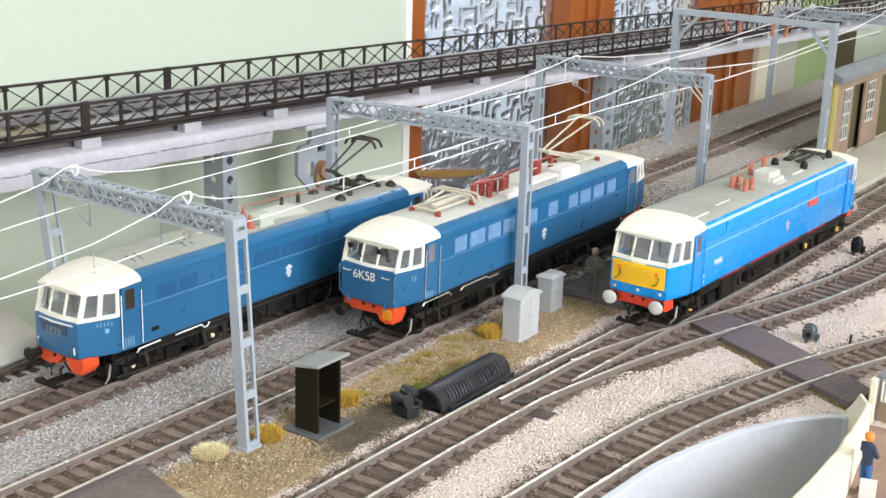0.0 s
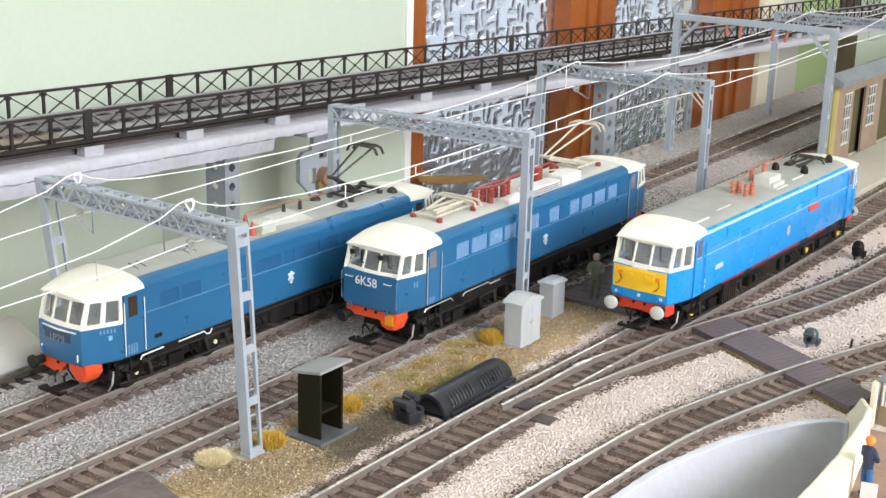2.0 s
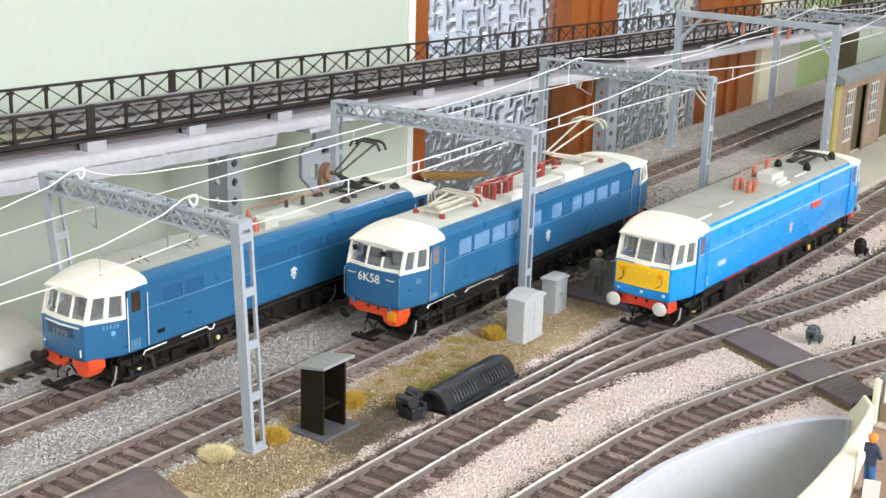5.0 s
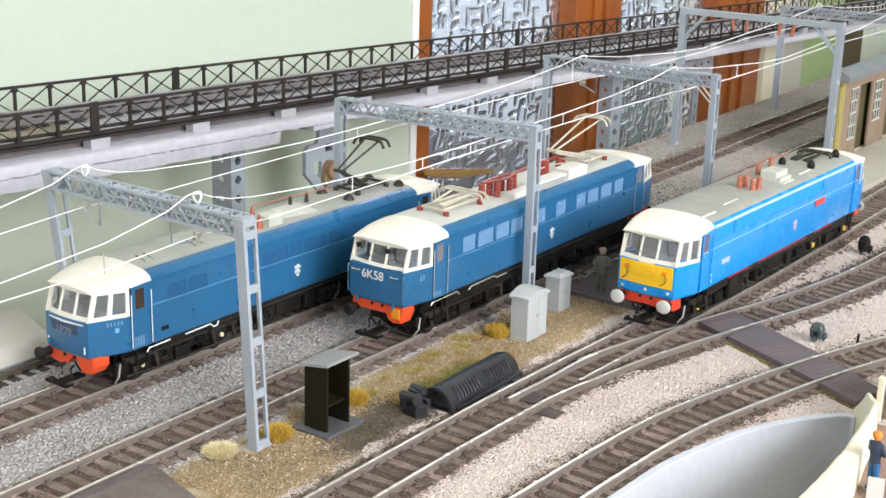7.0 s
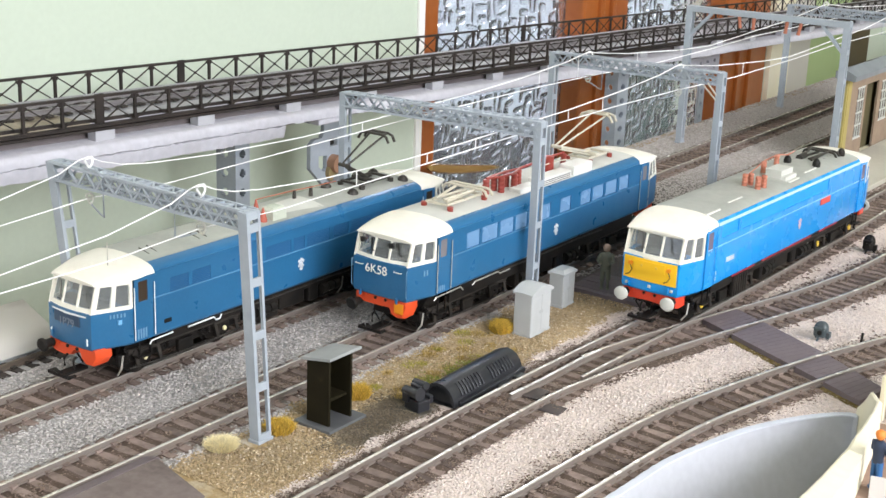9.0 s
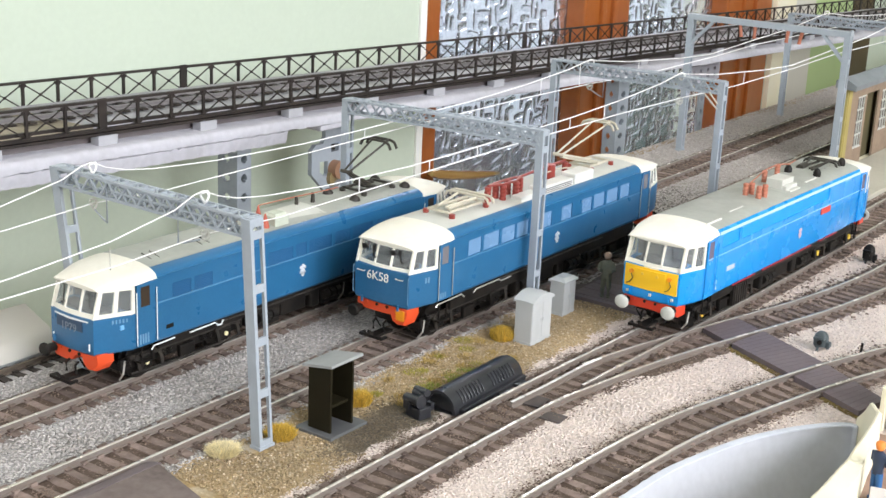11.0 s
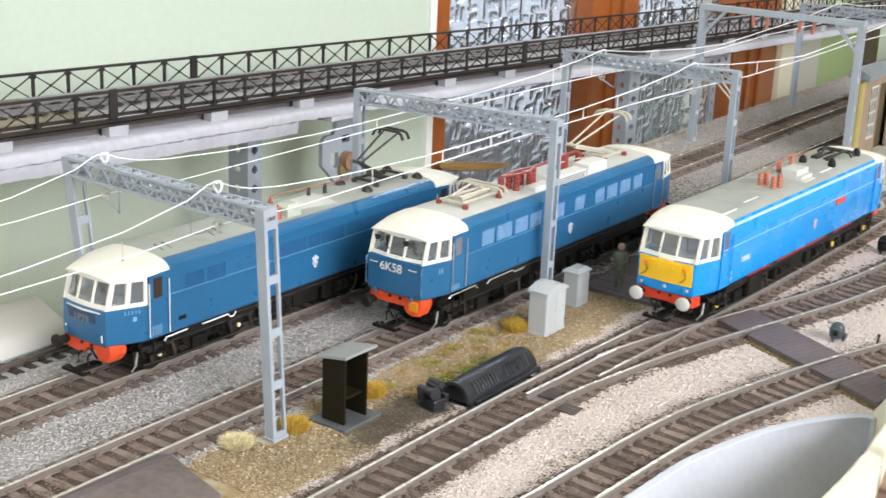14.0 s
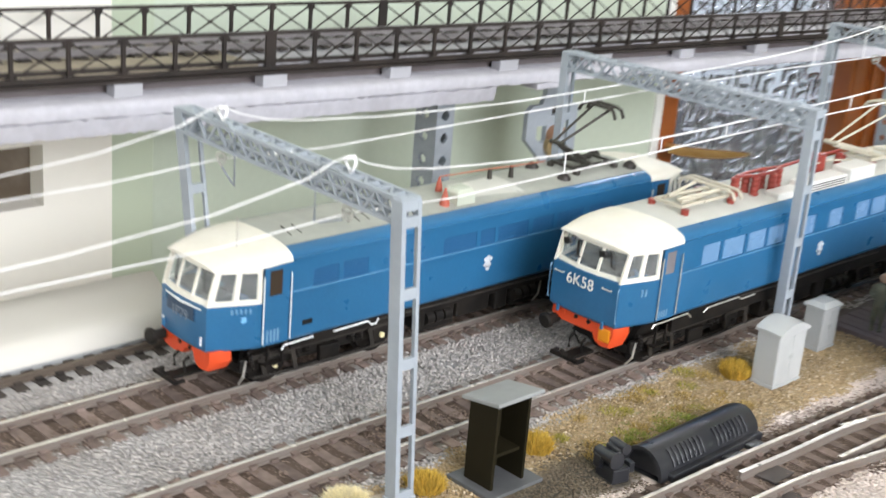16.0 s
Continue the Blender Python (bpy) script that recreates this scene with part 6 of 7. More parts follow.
# ---- the well at the near corner: grey lining, pale rim, ragged cream wall ----
def band(line, z0, z1, shift0, shift1):
    """A strip along a line between two heights, each with its own sideways shift."""
    rings = []
    for i, (x, y) in enumerate(line):
        a, b = Vector((*line[max(i - 1, 0)], 0)), Vector((*line[min(i + 1, len(line) - 1)], 0))
        d = (b - a).normalized()
        s = Vector((d.y, -d.x, 0))
        p = Vector((x, y, 0))
        zz0, zz1 = (z0(i), z1(i)) if callable(z0) else (z0, z1)
        rings.append([p + s * shift0 + Vector((0, 0, zz0)), p + s * shift1 + Vector((0, 0, zz0)), p + s * shift1 + Vector((0, 0, zz1)), p + s * shift0 + Vector((0, 0, zz1))])
    return loft(B(), rings)


def smooth_line(points, step):
    return [(p.x, p.y) for p, d in path_points(points, step)]


well = thing("well", "grey-lined curved well with a pale rim beside the siding", "well")
WL = smooth_line(WELL, 4.0) + [(243, 64.5)]
rings = []
for i, (x, y) in enumerate(WL):
    a, b = Vector((*WL[max(i - 1, 0)], 0)), Vector((*WL[min(i + 1, len(WL) - 1)], 0))
    d = (b - a).normalized()
    f = min(1.0, (len(WL) - 1 - i) / 14)
    rings.append([Vector((x, y, z)) + Vector((d.y, -d.x, 0)) * q * f for q, z in ((0.4, 0.6), (1.8, -6), (5.0, -16), (10, -27), (16, -37), (25, -52), (40, -79), (36, -80), (20, -52), (8, -30), (0.6, -8), (-1.5, 0.2))])
part("lining", loft(B(), rings), M_GREYPLASTIC, well, "smooth grey lining sheet", 60)
# the rim is a paler lining grey: its lit top edge is painted in
part("rim", band(WL, 0.3, 1.0, -0.5, 2.2), material("lit_rim_grey", (0.60, 0.63, 0.69), 0.5, stain=0.2, stain_scale=40), well, "rim of the lining, paler for its lit top edge", 60)
WR = smooth_line([(243, 66), (247.5, 62.5), (252, 56), (254.9, 49.8), (258, 25), (260.3, -4), (261, -45), (259, -110), (252, -330)], 1.4)
rnd = random.Random(4)
JAG = [0.8 * noise.noise(Vector((i * 0.12, 0, 5))) + rnd.uniform(-0.12, 0.12) + (0.4 if rnd.random() < 0.05 else 0) for i, _ in enumerate(WR)]
TOP = [(3.5 + 9.5 * min(1, i / 6.0)) + JAG[i] * min(1, i / 10) for i in range(len(WR))]
rings = []
for i, (x, y) in enumerate(WR):
    a, b = Vector((*WR[max(i - 1, 0)], 0)), Vector((*WR[min(i + 1, len(WR) - 1)], 0))
    d = (b - a).normalized()
    side, p = Vector((d.y, -d.x, 0)), Vector((x, y, 0))
    wide = float(np.interp(y, [-40, -8, 25, 50, 60], [7.0, 5.6, 2.2, 0.7, 0.5]))
    rings.append([p + side * q + Vector((0, 0, z)) for q, z in ((1.4, -78.0), (1.4, TOP[i]), (0.6, TOP[i] + 0.35), (-wide, TOP[i] - 0.6), (-wide - 0.4, -1.0), (-wide - 0.4, -78.0))])
part("ragged_wall", loft(B(), rings), M_CREAMWALL, well, "ragged cream plaster wall", 30)
part("corner_strip", box(B(), 242.0, 63.0, -78, 243.6, 65.2, 0.8), M_GREYPLASTIC, well)
part("well_floor", loft(B(), [[(x, y, z) for x, y in WL[::3]] + [(x, y, z) for x, y in WR[::3]] for z in (-80, -78)]), M_GREYPLASTIC, well)
# brown yard on the near side of the ragged wall
bm = B()
right_line = [(x, y) for x, y in WR]
prev = None
for x, y in right_line + [(252, -420)]:
    row = [bm.verts.new((x + 1.6 + (460 - x) * k / 6, y, -0.4)) for k in range(7)]
    if prev:
        for k in range(6):
            bm.faces.new((prev[k], prev[k + 1], row[k + 1], row[k]))
    prev = row
structure("yard_ground", bm, material("brown_yard_surface", (0.30, 0.20, 0.15), 0.85, stain=0.5, stain_scale=40, stain_colour=(0.18, 0.11, 0.08), grain=0.3), "brown yard surface beyond the ragged wall")

# small hut at the yard
ob = thing("yard_hut", "small brick-red hut with white slatted shutters", "hut", 0, 0, 0)
part("wall", box(B(), 252, 70, -0.5, 300, 96, 17, 0.3), M_BRICK, ob)
part("shutter_frame", box(B(), 253, 69.2, 8.2, 275, 70, 17.4), M_MAST, ob)
for k in range(16):
    part("slat", box(B(), 253.6 + 1.35 * k, 68.4, 8.8, 254.3 + 1.35 * k, 69.3, 16.8), M_TRIMWHITE, ob)
part("post", box(B(), 249.6, 66.5, -1, 251.8, 69, 17.8, 0.3), M_CREAMWALL, ob, "cream corner post")
part("door", box(B(), 262, 69.0, 0, 270, 70, 8, 0.2), M_DOORWOOD, ob)
part("roof", box(B(), 250.5, 70, 17, 301.5, 97.5, 18.2, 0.3), M_SLATE, ob)

# ---- goods shed at the far end ----
ob = thing("goods_shed", "pink brick low-relief goods shed with ochre corner and grey roof", "building", 0, 8, 0)
holes = [(491, 14, 505, 49), (509, 1.2, 534, 50), (541, 20, 557, 48), (570, 1.2, 610, 50), (625, 20, 641, 48)]
part("wall", panel(B(), [472, 690], [0, 59], holes, lambda u, v, d: (83 - d, u, v), 1.5), M_BRICK, ob)
part("end_wall", box(B(), 77.2, 468, 0, 83, 470, 59), M_OCHRE, ob, "ochre end wall")
part("quoin", box(B(), 82, 470, 0, 83.4, 476.5, 59), M_OCHRE, ob, "ochre corner strip")
part("back_wall", box(B(), 77.2, 470.2, 0, 78.2, 690, 59), material("dark_shed_interior", (0.07, 0.058, 0.025), 0.9, stain=0.5, stain_scale=40, stain_colour=(0.15, 0.12, 0.04)), ob, "dark brown inside of the shed")
part("floor", box(B(), 78.2, 470, -0.5, 81.5, 690, 1.2), M_CREAMWALL, ob)
part("roof", loft(B(), [[(76, y, 59), (90, y, 58), (90.4, y, 61.5), (82, y, 66), (76, y, 64)] for y in (462, 696)]), M_SLATE, ob, "grey card roof")
for (y0, z0, y1, z1) in (holes[0], holes[2], holes[4]):
    w = part("window", box(B(), 81.6, y0 - 0.6, z0 - 0.8, 83.2, y1 + 0.6, z0), M_LIGHTGREY, ob, "small-paned window with grey bars")
    part("lintel", box(B(), 81.6, y0 - 0.6, z1, 83.2, y1 + 0.6, z1 + 0.8), M_LIGHTGREY, w)
    part("pane", box(B(), 81.2, y0 - 0.4, z0 - 0.4, 81.7, y1 + 0.4, z1 + 0.4), M_DARKGLASS, w, "dark window pane")
    for k in range(4):
        y = y0 + (y1 - y0) * k / 3
        part("glazing_bar", box(B(), 82.0, y - 0.4, z0, 82.8, y + 0.4, z1), M_LIGHTGREY, w)
    for k in range(5):
        z = z0 + (z1 - z0) * k / 4
        part("glazing_bar", box(B(), 81.95, y0, z - 0.4, 82.9, y1, z + 0.4), M_LIGHTGREY, w)
ob = thing("platform", "pale cream platform slab at the end of the yard track", "platform", 0, 0, 0)
part("slab", box(B(), 84, 380, -0.5, 125, 720, 3.0, 0.3), M_PLATFORM, ob)
part("slab", box(B(), 158, 372, -0.5, 176, 720, 1.6, 0.3), M_PLATFORM, ob)

# ---- under and beside the bridge ----
def perforated_pier(y0, y1, x, z1, label, deep, mat=M_MAST):
    ob = thing("bridge_pier", label, "bridge pier", 0, 0, 0, group="bridge piers")
    w = y1 - y0
    holes = []
    z = -120.9
    while z < z1 - 6:
        holes += [(y0 + w * 0.28, z + 1.1, y0 + w * 0.70, z + 3.9), (y0 + w * 0.38, z, y0 + w * 0.60, z + 5)]
        z += 11.3
    part("plate", panel(B(), [y0, y1], [-400, z1], holes, lambda u, v, d: (x - d, u, v), 2.2), mat, ob)
    if deep > 6:
        part("flange", panel(B(), [0, deep], [-400, z1], [(deep * (0.5 - (h[2] - h[0]) / w * 0.5), h[1], deep * (0.5 + (h[2] - h[0]) / w * 0.5), h[3]) for h in holes], lambda u, v, d: (x - u - 2.2, y0 + d, v), 2), mat, ob)
    part("flange", box(B(), x - deep - 2, y1 - 2, -400, x - 2.2, y1, z1), mat, ob)


for y, w, x, deep in ((122.6, 11.4, -140, 13), (532.5, 17.5, -120, 9.5), (684.0, 11.0, -120, 4)):
    perforated_pier(y, y + w, x, bz(y) - 32, "grey perforated pier under the girder bridge", deep)
ob = thing("pier_cap", "pale grey perforated cap on the far bridge pier", "bridge pier", 0, 0, 0, group="bridge piers")
M_CAP = material("pale_lilac_casting", (0.50, 0.50, 0.56), 0.6, stain=0.3, stain_scale=60)
cap_holes = [(657 + 14 * k, 14.0 + 6 * (j % 2), 662 + 14 * k, 17.0 + 6 * (j % 2)) for k in range(4) for j in range(2)]
part("plate", panel(B(), [652, 712], [11, 25], cap_holes, lambda u, v, d: (-116 - d, u, v), 3.0), M_CAP, ob)
part("top", box(B(), -128, 652, 25, -116, 712, 27, 0.4), M_CAP, ob)
# grey bracket with slots and spools on it
M_COPPER = material("dull_copper_winding", (0.36, 0.20, 0.12), 0.5, stain=0.4, stain_scale=90)
ob = thing("bracket", "grey moulded bracket with round opening under the bridge", "bracket", 0, 0, 0)
cyb, czb, xb = 209.0, 27.0, -148.0
OUTLINE = [(-16.6, -20), (-16.6, -5), (-13, -2), (-6, -2), (-4, 2), (-4, 30), (14, 30), (14, -2), (22, -4), (22.5, -39), (-0.2, -36)]
SLOTS = ([(-9, -13), (-1.5, -13.6), (-1.5, -22), (-4, -23.4), (-9, -19.7)], [(13, -13), (17, -13.4), (17.4, -25), (13.4, -25.2)], [(14.8, -28), (17.6, -28.2), (17.9, -34), (15.1, -34.2)], [(1.5, -3.4), (8.8, -3.4), (8.8, -8.4), (1.5, -8.4)])
bm = B()
edges = []
for loop in (OUTLINE, *SLOTS):
    vs_ = [bm.verts.new((xb, cyb + a, czb + b)) for a, b in loop]
    edges += [bm.edges.new((vs_[k], vs_[(k + 1) % len(vs_)])) for k in range(len(vs_))]
faces = [g for g in bmesh.ops.triangle_fill(bm, use_beauty=True, use_dissolve=False, edges=edges)["geom"] if isinstance(g, bmesh.types.BMFace)]
made = bmesh.ops.extrude_face_region(bm, geom=faces)["geom"]
bmesh.ops.translate(bm, vec=(3, 0, 0), verts=[g for g in made if isinstance(g, bmesh.types.BMVert)])
part("plate", bm, M_MAST, ob)
# backing added behind the opening so that the slot reads dark
part("slot_plate", box(B(), xb - 3, cyb + 0.5, czb - 9.4, xb - 0.6, cyb + 10, czb - 2.6), M_GEAR, ob, "dark backing added to darken the slot")
part("lower_arm", box(B(), xb, cyb + 5, -300, xb + 3, cyb + 21, czb - 39.6), M_MAST, ob)
for dy, dz, r, h, m in ((3.4, -24.5, 6.0, 3, M_KHAKI), (4.2, -19.2, 5.6, 6, M_COPPER), (6.0, -19.6, 3.4, 8, M_MAST), (5.5, -30.8, 4.9, 7, M_MAST)):
    part("spool", tube(B(), [(xb + 3, cyb + dy, czb + dz), (xb + 3 + h, cyb + dy, czb + dz)], r, 18), m, ob, "", 40)

# brass lever handle on the door
ob = thing("door_handle", "polished brass lever handle on the glazed door", "door handle", 0, 0, 0)
rings = []
for k in range(13):
    t = k / 12
    y = 366.5 + 91.5 * t
    r = float(np.interp(t, (0, 0.05, 0.3, 0.64, 0.88, 0.97, 1), (2.2, 3.6, 4.1, 3.6, 2.4, 1.6, 0.7)))
    z = -28.8 - 15.0 * t - 1.2 * math.sin(math.pi * t)
    rings.append([(-180 + r * 0.9 * math.cos(a), y, z + r * math.sin(a)) for a in (2 * math.pi * i / 12 for i in range(12))])
M_HANDLE = material("polished_brass", (0.50, 0.30, 0.10), 0.16, metal=0.55, coat=1.0)
part("lever", loft(B(), rings), M_HANDLE, ob, "", 60)
part("spindle", tube(B(), [(-214, 384, -32.5), (-180, 384, -32.5)], 3.2, 12), M_HANDLE, ob, "", 40)

# ---- the white sill and the recess in the corner of the room ----
ob = thing("white_shelf", "white painted shelf behind the back siding", "shelf", 0, 0, 0)
def shelf_end(x):
    """The y at which the shelf stops; its end is not quite square."""
    return float(np.interp(-x, [39, 46, 77], [-88, -84, -73]))


def shelf_strip(profile):
    """A length of the shelf over an x-z profile, rounded down a little at its skew end."""
    rings = []
    for t, k in ((0.0, 1.0), (0.8, 1.0), (0.94, 1.0), (0.985, 0.99), (1.0, 0.965)):
        rings.append([(x, -430 + (shelf_end(x) + 430) * t, z * k if z > 0 else z) for x, z in profile])
    return loft(B(), rings)


# the shadow below the lip is put into this base's grey
part("plinth", shelf_strip([(-40.6, -16), (-40.6, 2.3), (-52, 2.3), (-52, -16)]), M_CABINET, ob, "base under the white lip, grey for the lip's shadow")
part("front_face", shelf_strip([(-39.4, 2.3), (-40.2, 4.6), (-43.0, 7.8), (-46.0, 8.8), (-52, 9.0), (-52, 2.3)]), M_SHELF, ob, "rounded white front face", 50)
part("top", shelf_strip([(-52, -16), (-52, 8.9), (-65, 9.2), (-76, 9.4), (-77.2, 8.6), (-77.2, -16)]), M_SHELF, ob, "flat off-white top", 50)
bm = panel(B(), [-1000, -27.3], [-900, 1400], [(-150, 0.6, -59.3, 27)], lambda u, v, d: (WALL_X + 12 - d, u, v), 11.5)
structure("alcove_surround", bm, M_WHITEWALL, "white painted chimney breast beside the green wall")
structure("alcove_back", box(B(), WALL_X - 9, -152, -4, WALL_X + 0.4, -52, 29), material("dark_recess_brown", (0.10, 0.075, 0.05), 0.9, stain=0.5, stain_scale=60, stain_colour=(0.30, 0.26, 0.22)), "dark recess in the chimney breast")
# strip added on the plain green wall; its olive tint holds bounced light and shade
structure("green_pilaster", box(B(), WALL_X, -27.1, -900, WALL_X + 6, -3, 1400, 0.5), material("wall_green_olive_tint", (0.495, 0.565, 0.43), 0.6, stain=0.1, stain_scale=8), "narrow strip added on the wall, tinted olive for light and shade")
structure("door_casing", box(B(), WALL_X, DOOR1, -900, WALL_X + 6, 1067, 1400, 0.5), M_CREAMWALL, "cream painted strip beside the door")
structure("white_strip", box(B(), WALL_X, 1068, -900, WALL_X + 5, 1130, 1400, 0.5), M_SHELF, "white painted strip of wall beyond the door")
structure("green_strip", box(B(), WALL_X, 1131, -900, WALL_X + 4, 1262, 1400, 0.5), material("grass_green_paint", (0.42, 0.54, 0.26), 0.6, stain=0.1, stain_scale=8), "darker green painted strip of wall")
structure("brown_strip", box(B(), WALL_X, 1263, -900, WALL_X + 6, 1334, 1400, 0.5), material("dark_olive_brown_paint", (0.085, 0.06, 0.025), 0.6, stain=0.4, stain_scale=8), "dark olive brown strip of wall at the far corner")

# turnout fittings: a bright loose blade and the dark plates over the point motor
line = [(Vector((float(np.interp(y, [-10, 13, 40, 54], [133.2, 134.4, 134.8, 136.2])), y, 0.1)), Vector((0.03, 1, 0)).normalized()) for y in range(-10, 56, 4)]
part("point_blade", rail_mesh(B(), line, 0), [M_SILVER, M_RAILSIDE], TRACKS[3][0], "bright silver point blade")
M_PLATEDARK = material("dirty_dark_plate", (0.045, 0.038, 0.036), 0.6, stain=0.7, stain_scale=120, stain_colour=(0.12, 0.095, 0.085), grain=0.2)
ob = thing("point_motor_plate", "dark grey plate between the rails of the turnout", "plate", 136.2, 1.4, 0, 4)
part("plate", box(B(), -5.0, -5.2, 0.2, 5.0, 5.2, 1.0, 0.2), M_PLATEDARK, ob)
ob = thing("point_motor_plate", "dark grey plate outside the rail of the turnout", "plate", 150, -6.2, 0, 4)
part("plate", box(B(), -4.2, -4.0, -0.3, 4.4, 3.6, 0.7, 0.2), M_PLATEDARK, ob)

# ---- loose ballast, granules and static grass: uncountable, one object for each kind ----
def track_distance(px, py):
    """The distance to the nearest track's centre line, for arrays of places."""
    best = np.full(px.shape, 1e9)
    for ob, points, start, end in TRACKS:
        line = np.array([(p.x, p.y) for p, d in path_points(points, 8.0) if start - 30 < p.y < end + 30])
        for x, y in line:
            np.minimum(best, np.hypot(px - x, py - y), out=best)
    return best


SHAPE = np.array([(1, 0, 0), (-1, 0, 0), (0, 1, 0), (0, -1, 0), (0, 0, 1), (0, 0, -0.6)])
FACES = np.array([(0, 2, 4), (2, 1, 4), (1, 3, 4), (3, 0, 4), (2, 0, 5), (1, 2, 5), (3, 1, 5), (0, 3, 5)])


def stones(name, px, py, pz, size, mat, label, flat=0.7):
    rng = np.random.default_rng(len(px))
    n = len(px)
    v = SHAPE[None] * rng.uniform(0.6, 1.25, (n, 6, 1)) + rng.uniform(-0.18, 0.18, (n, 6, 3))
    v *= (size * rng.uniform(0.6, 1.25, n))[:, None, None]
    a = rng.uniform(0, 2 * np.pi, n)
    c, s = np.cos(a)[:, None], np.sin(a)[:, None]
    x, y = v[..., 0] * c - v[..., 1] * s, v[..., 0] * s + v[..., 1] * c
    v = np.stack([x + px[:, None], y + py[:, None], v[..., 2] * flat + pz[:, None]], -1).reshape(-1, 3) * MM
    f = (FACES[None] + 6 * np.arange(n)[:, None, None]).reshape(-1, 3)
    me = bpy.data.meshes.new(name)
    me.vertices.add(len(v)), me.vertices.foreach_set("co", v.ravel())
    me.loops.add(f.size), me.loops.foreach_set("vertex_index", f.ravel().astype(np.int32))
    me.polygons.add(len(f)), me.polygons.foreach_set("loop_start", np.arange(0, f.size, 3, dtype=np.int32))
    me.update(calc_edges=True)
    me.shade_smooth()
    me.materials.append(mat)
    return tagged(new(name, me), label, "ballast", "", "stuff")


def scatter(x0, x1, y0, y1, n, seed):
    rng = np.random.default_rng(seed)
    px, py = rng.uniform(x0, x1, n), rng.uniform(y0, y1, n)
    return px, py, track_distance(px, py), rng


def verge_edge(py):
    return 75.5 + 2.0 * np.sin(py * 0.13) + 1.5 * np.sin(py * 0.31)


def cream_edge(py):
    return 115.6 + 1.2 * np.sin(py * 0.11) + 1.2 * np.sin(py * 0.29)


def keep_off(px, py, ok):
    """Not on the cabinets, castings, boards and shelf, nor in the well."""
    for x0, y0, x1, y1 in ((93, 52, 103, 69), (85, 94, 93.5, 106), (82.5, -78.2, 100.5, -56.5), (105, -32, 122, 20), (104, -43, 116, -34), (79, 120, 122, 152), (66, -340, 105, -133), (79, -103, 88, -92), (76, 466, 84, 692), (84, 380, 126, 720)):
        ok &= ~((px > x0) & (px < x1) & (py > y0) & (py < y1))
    edge = np.interp(py, [p[1] for p in WELL], [p[0] for p in WELL])
    ok &= ~((py < 66) & (px > edge - 2.5))
    in_cross = (px > 150) & (px < 245) & (py > np.interp(px, [150, 154, 195, 240], [120, 118, 97.5, 74])) & (py < np.interp(px, [150, 160, 205, 244], [146, 141.6, 118.5, 92.5]))
    return ok & ~in_cross


for y0, y1, n, seed, size in ((-210, 120, 64000, 1, 0.72), (120, 420, 34000, 2, 0.75), (420, 900, 26000, 3, 0.95)):
    px, py, d, rng = scatter(-50, 81, y0, y1, n, seed)
    ok = (px < verge_edge(py)) & (d > 10.6 + 2.6 * rng.random(n) ** 2) & keep_off(px, py, np.ones(n, bool))
    ok &= ~((np.abs(d - 8.7) < 2.0))
    stones("grey_ballast", px[ok], py[ok], np.where(d[ok] > 15.4, 0.15, -0.45) + rng.uniform(-0.1, 0.3, ok.sum()), size, M_BALLAST if y0 < 120 else M_BALLASTFAR, "loose grey stone ballast round the running tracks", 0.42)
for y0, y1, n, seed, size in ((-150, 130, 74000, 4, 0.70), (130, 480, 48000, 5, 0.7)):
    px, py, d, rng = scatter(112, 262 if seed == 4 else 300, y0, y1, n, seed)
    ok = (px > cream_edge(py)) & (d > 14.4 + 4.0 * rng.random(n) ** 2) & keep_off(px, py, np.ones(n, bool))
    ok &= ~((np.abs(d - 8.7) < 2.0))
    stones("cream_ballast", px[ok], py[ok], np.where(d[ok] > 15, 0.05, -0.15) + rng.uniform(-0.1, 0.2, ok.sum()), size, M_CREAM, "loose cream stone ballast in the yard", 0.2)
M_MOSSY = material("mossy_brown_granules", (0.15, 0.108, 0.04), 0.95, grain=0.4, grain_scale=500, stain=0.6, stain_scale=40, stain_colour=(0.30, 0.23, 0.09), island=0.25, specular=0.1)
rng = np.random.default_rng(41)
px = rng.uniform(152, 243, 2600)
py = np.interp(px, [150, 154, 195, 240], [120, 118, 97.5, 74]) - 3.4 * rng.random(2600) ** 1.6 + 0.3
ok = track_distance(px, py) > 11.5
stones("mossy_scatter", px[ok], py[ok], rng.uniform(0.0, 0.5, ok.sum()), 0.5, M_MOSSY, "olive brown scatter along the edge of the crossing boards", 0.6)
M_DIRT = material("track_dirt", (0.195, 0.142, 0.11), 0.95, grain=0.4, grain_scale=900, stain=0.4, stain_scale=60, stain_colour=(0.26, 0.22, 0.19), island=0.22, specular=0.1)
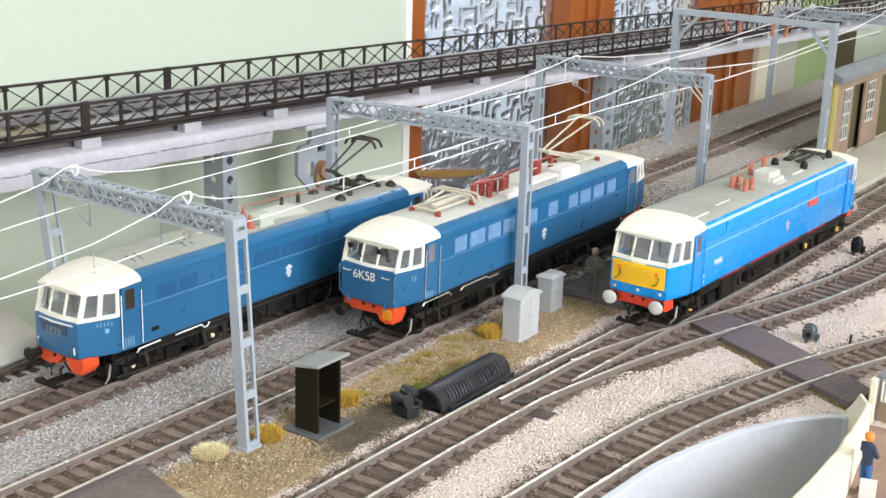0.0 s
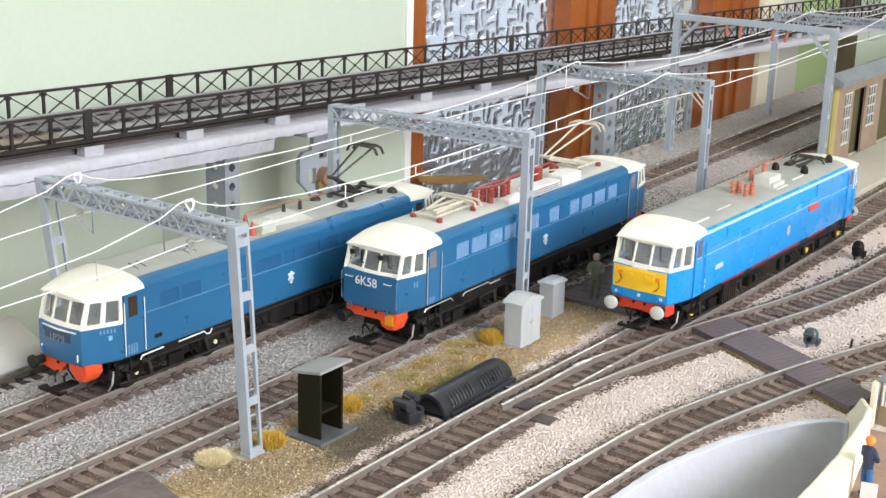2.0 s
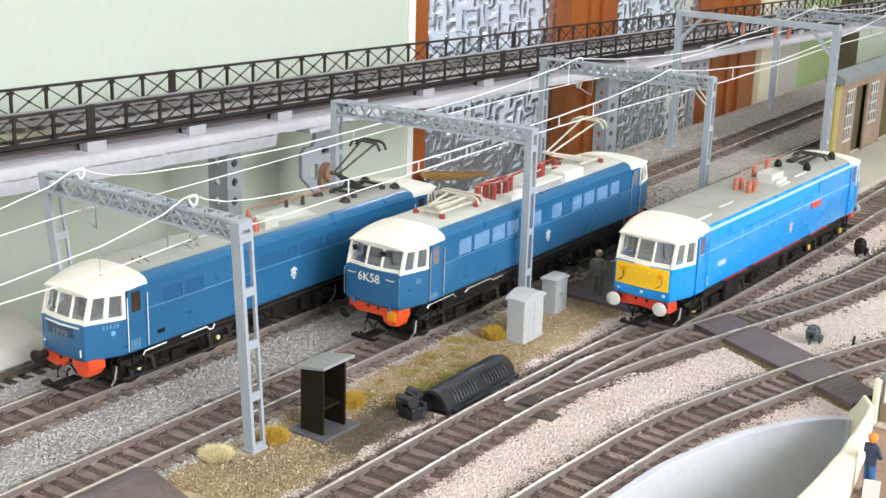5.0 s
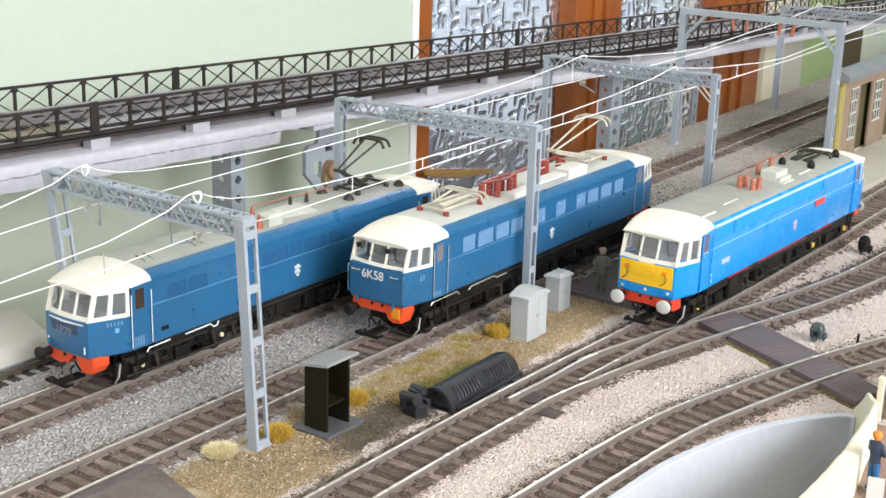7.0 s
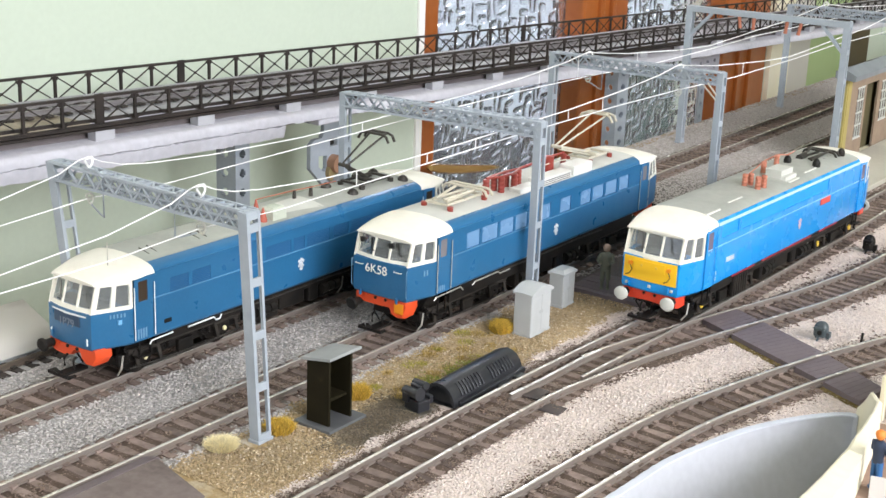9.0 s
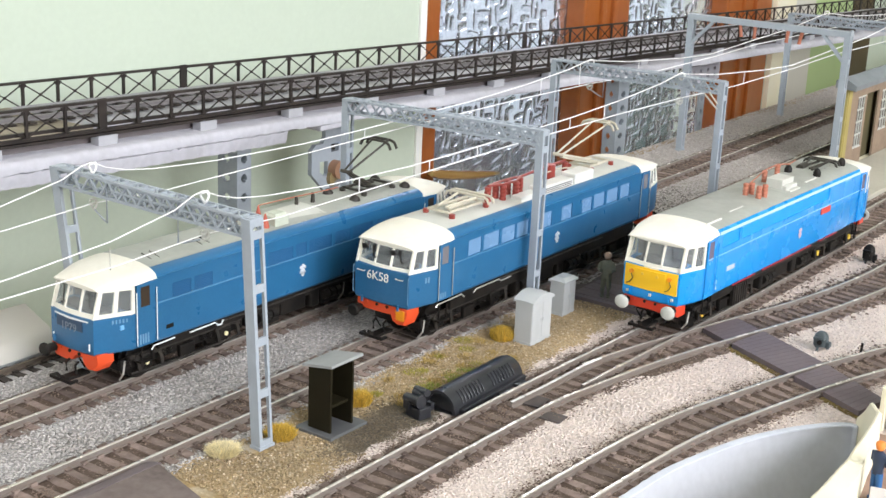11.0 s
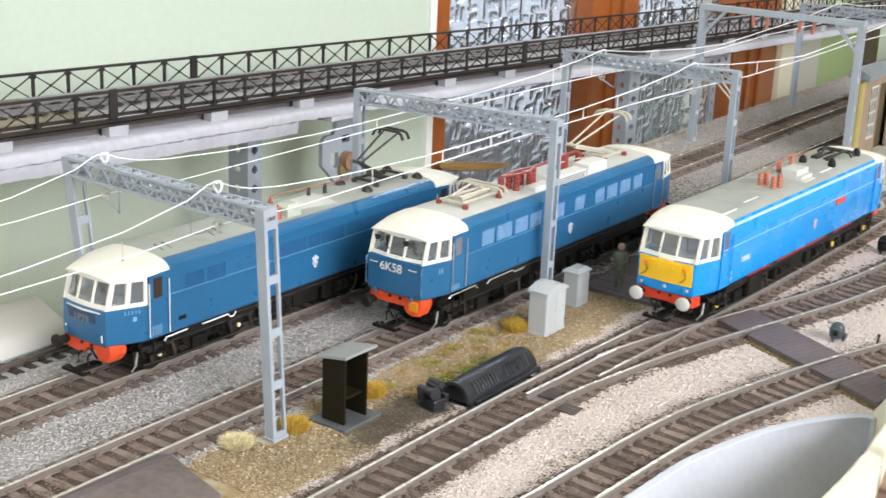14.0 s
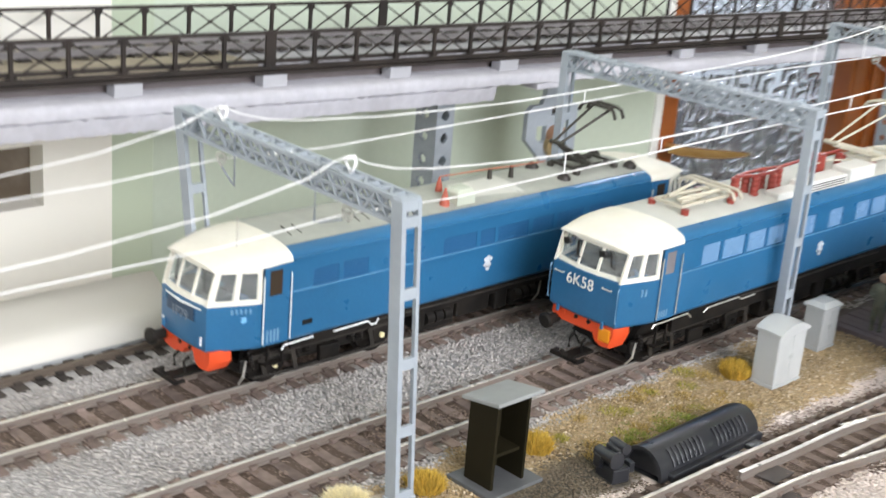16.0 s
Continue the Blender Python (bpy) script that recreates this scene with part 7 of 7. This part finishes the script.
for x0, x1, y0, y1, n, seed, size in ((-20, 80, -210, 130, 44000, 21, 0.48), (-20, 80, 130, 700, 16000, 22, 1.0), (112, 260, -150, 140, 60000, 23, 0.46), (112, 300, 140, 480, 16000, 24, 0.9)):
    px, py, d, rng = scatter(x0, x1, y0, y1, n, seed)
    ok = (d < (11.4 if x0 < 0 else 15.6) + (4.5 if x0 < 0 else 6.0) * rng.random(n) ** 2) & (np.abs(d - 8.7) > 1.7) & keep_off(px, py, np.ones(n, bool))
    # patches where the dirt lies over the sleepers
    heap = np.sin(px * 0.21 + 1.7 * np.sin(py * 0.083)) * np.sin(py * 0.13 + seed) + 0.35 * np.sin(py * 0.57 + px * 0.4)
    lift = np.where(heap[ok] > 0.30, 0.5, -0.12) + rng.uniform(-0.15, 0.3, ok.sum())
    stones("track_dirt", px[ok], py[ok], lift, size, M_DIRT, "brown dirt packed between the sleepers", 0.6)
M_GRANULE = material("verge_granules", (0.42, 0.315, 0.18), 0.95, grain=0.4, grain_scale=500, stain=0.85, stain_scale=24, stain_colour=(0.175, 0.135, 0.085), island=0.25, specular=0.15)
px, py, d, rng = scatter(68, 122, -190, 122, 44000, 6)
ok = (px > verge_edge(py) - 2) & (px < cream_edge(py) + 1.5) & (d > 13.5) & keep_off(px, py, np.ones(len(px), bool)) & (np.hypot((px - 108) * 1.3, (py + 52) * 0.6) > 17 + 6 * rng.random(len(px)))
stones("verge_scatter", px[ok], py[ok], rng.uniform(-0.1, 0.25, ok.sum()), 0.52, M_GRANULE, "brown and ochre scatter on the verge")
M_SOIL = material("dark_soil_granules", (0.125, 0.100, 0.068), 0.95, grain=0.5, grain_scale=900, stain=0.5, stain_scale=70, stain_colour=(0.20, 0.165, 0.12), island=0.22, specular=0.1)
px, py, d, rng = scatter(80, 124, -100, 30, 16000, 31)
ok = (np.hypot((px - 108) * 1.3, (py + 52) * 0.6) < 27 * rng.random(len(px)) ** 0.25) & (d > 13.5) & (px < cream_edge(py) + 0.3) & keep_off(px, py, np.ones(len(px), bool))
stones("soil_scatter", px[ok], py[ok], rng.uniform(-0.15, 0.15, ok.sum()), 0.44, M_SOIL, "dark damp soil granules round the open box")
px, py, d, rng = scatter(68, 122, -190, 122, 3500, 32)
ok = (px > verge_edge(py) - 3) & (px < cream_edge(py) + 1.5) & (d > 13.5) & keep_off(px, py, np.ones(len(px), bool)) & (np.hypot((px - 108) * 1.3, (py + 52) * 0.6) > 18)
stones("pale_scatter", px[ok], py[ok], rng.uniform(0.0, 0.3, ok.sum()), 0.5, M_CHIP, "pale stone chips mixed into the verge")


def tuft(x, y, r, h, n, colour, label):
    """A grass tuft of many thin tapering blades."""
    rng = random.Random(int(x * 7 + y))
    verts, faces = [], []
    for k in range(n):
        a, q = rng.uniform(0, 2 * math.pi), r * math.sqrt(rng.random())
        bx_, by_ = q * math.cos(a), q * math.sin(a)
        lean = rng.uniform(0.1, 0.9)
        hh = h * rng.uniform(0.5, 1.1) * (1 - 0.35 * (q / r) ** 2)
        w = rng.uniform(0.07, 0.14)
        t = rng.uniform(0, math.pi)
        wx, wy = w * math.cos(t), w * math.sin(t)
        ex, ey = bx_ * (1 + lean * 0.8) + rng.uniform(-0.6, 0.6), by_ * (1 + lean * 0.8) + rng.uniform(-0.6, 0.6)
        i = len(verts)
        verts += [(bx_ - wx, by_ - wy, -0.2), (bx_ + wx, by_ + wy, -0.2), ((bx_ + ex) / 2 + wx * 0.8, (by_ + ey) / 2 + wy * 0.8, hh * 0.65), ((bx_ + ex) / 2 - wx * 0.8, (by_ + ey) / 2 - wy * 0.8, hh * 0.65), (ex, ey, hh)]
        faces += [(i, i + 1, i + 2, i + 3), (i + 3, i + 2, i + 4)]
    me = bpy.data.meshes.new("grass_tuft")
    me.from_pydata([(a * MM, b * MM, c * MM) for a, b, c in verts], [], faces)
    me.materials.append(colour)
    ob = new("grass_tuft", me)
    ob.matrix_basis = pose(x * MM, y * MM, 0)
    return tagged(ob, label, "grass", "grass tufts", "stuff")


M_GOLD = material("golden_grass_fibre", (0.60, 0.40, 0.06), 0.85, island=0.4)
M_OCHRETUFT = material("ochre_grass_fibre", (0.40, 0.28, 0.09), 0.85, island=0.4)
M_STRAW = material("straw_grass_fibre", (0.80, 0.71, 0.44), 0.85, island=0.3)
M_GREENISH = material("olive_grass_fibre", (0.36, 0.32, 0.06), 0.85, island=0.4)
tuft(78.5, -110, 4.6, 4.2, 4500, M_STRAW, "pale straw grass tuft at the foot of the mast")
tuft(84.5, -87, 4.6, 5.2, 2400, M_GOLD, "golden grass tuft beside the mast")
tuft(86.5, -45, 4.0, 6.0, 1800, M_GOLD, "golden grass tuft behind the open box")
tuft(88.6, 51, 4.2, 6.4, 2400, M_GOLD, "golden grass tuft beside the cabinet")
M_MOSS = material("moss_green_fibre", (0.30, 0.35, 0.07), 0.85, island=0.4)
rng = random.Random(11)
for k in range(16):
    tuft(rng.uniform(97, 106), rng.uniform(-28, 18), rng.uniform(1.6, 3.2), rng.uniform(1.0, 1.8), 220, M_MOSS, "low moss-green static grass beside the casting")
for k in range(26):
    tx, ty = rng.uniform(77, 108), rng.uniform(-40, 45)
    tuft(tx, ty, rng.uniform(2.0, 4.0), rng.uniform(1.2, 2.0), 160, M_GREENISH if rng.random() < 0.4 else M_OCHRETUFT, "low static grass patch on the verge")

# ---- sleepers, last: each one a part of its track ----
for ob, points, start, end in TRACKS:
    data = sleeper_data()
    if points is T0:
        data = DARK_SLEEPER_DATA
    for k, (p, d) in enumerate(path_points(points, 7.0)):
        if not (start < p.y < end) or p.y < -300:
            continue
        s = new("sleeper", data[k % 4])
        s.parent = ob
        s.matrix_basis = Matrix.Translation(p * MM) @ Matrix.Rotation(math.atan2(d.y, d.x) - math.pi / 2 + random.uniform(-0.02, 0.02), 4, "Z") @ Matrix.Diagonal((0.9 if points is T4 else 1.0, 1, 1, 1))
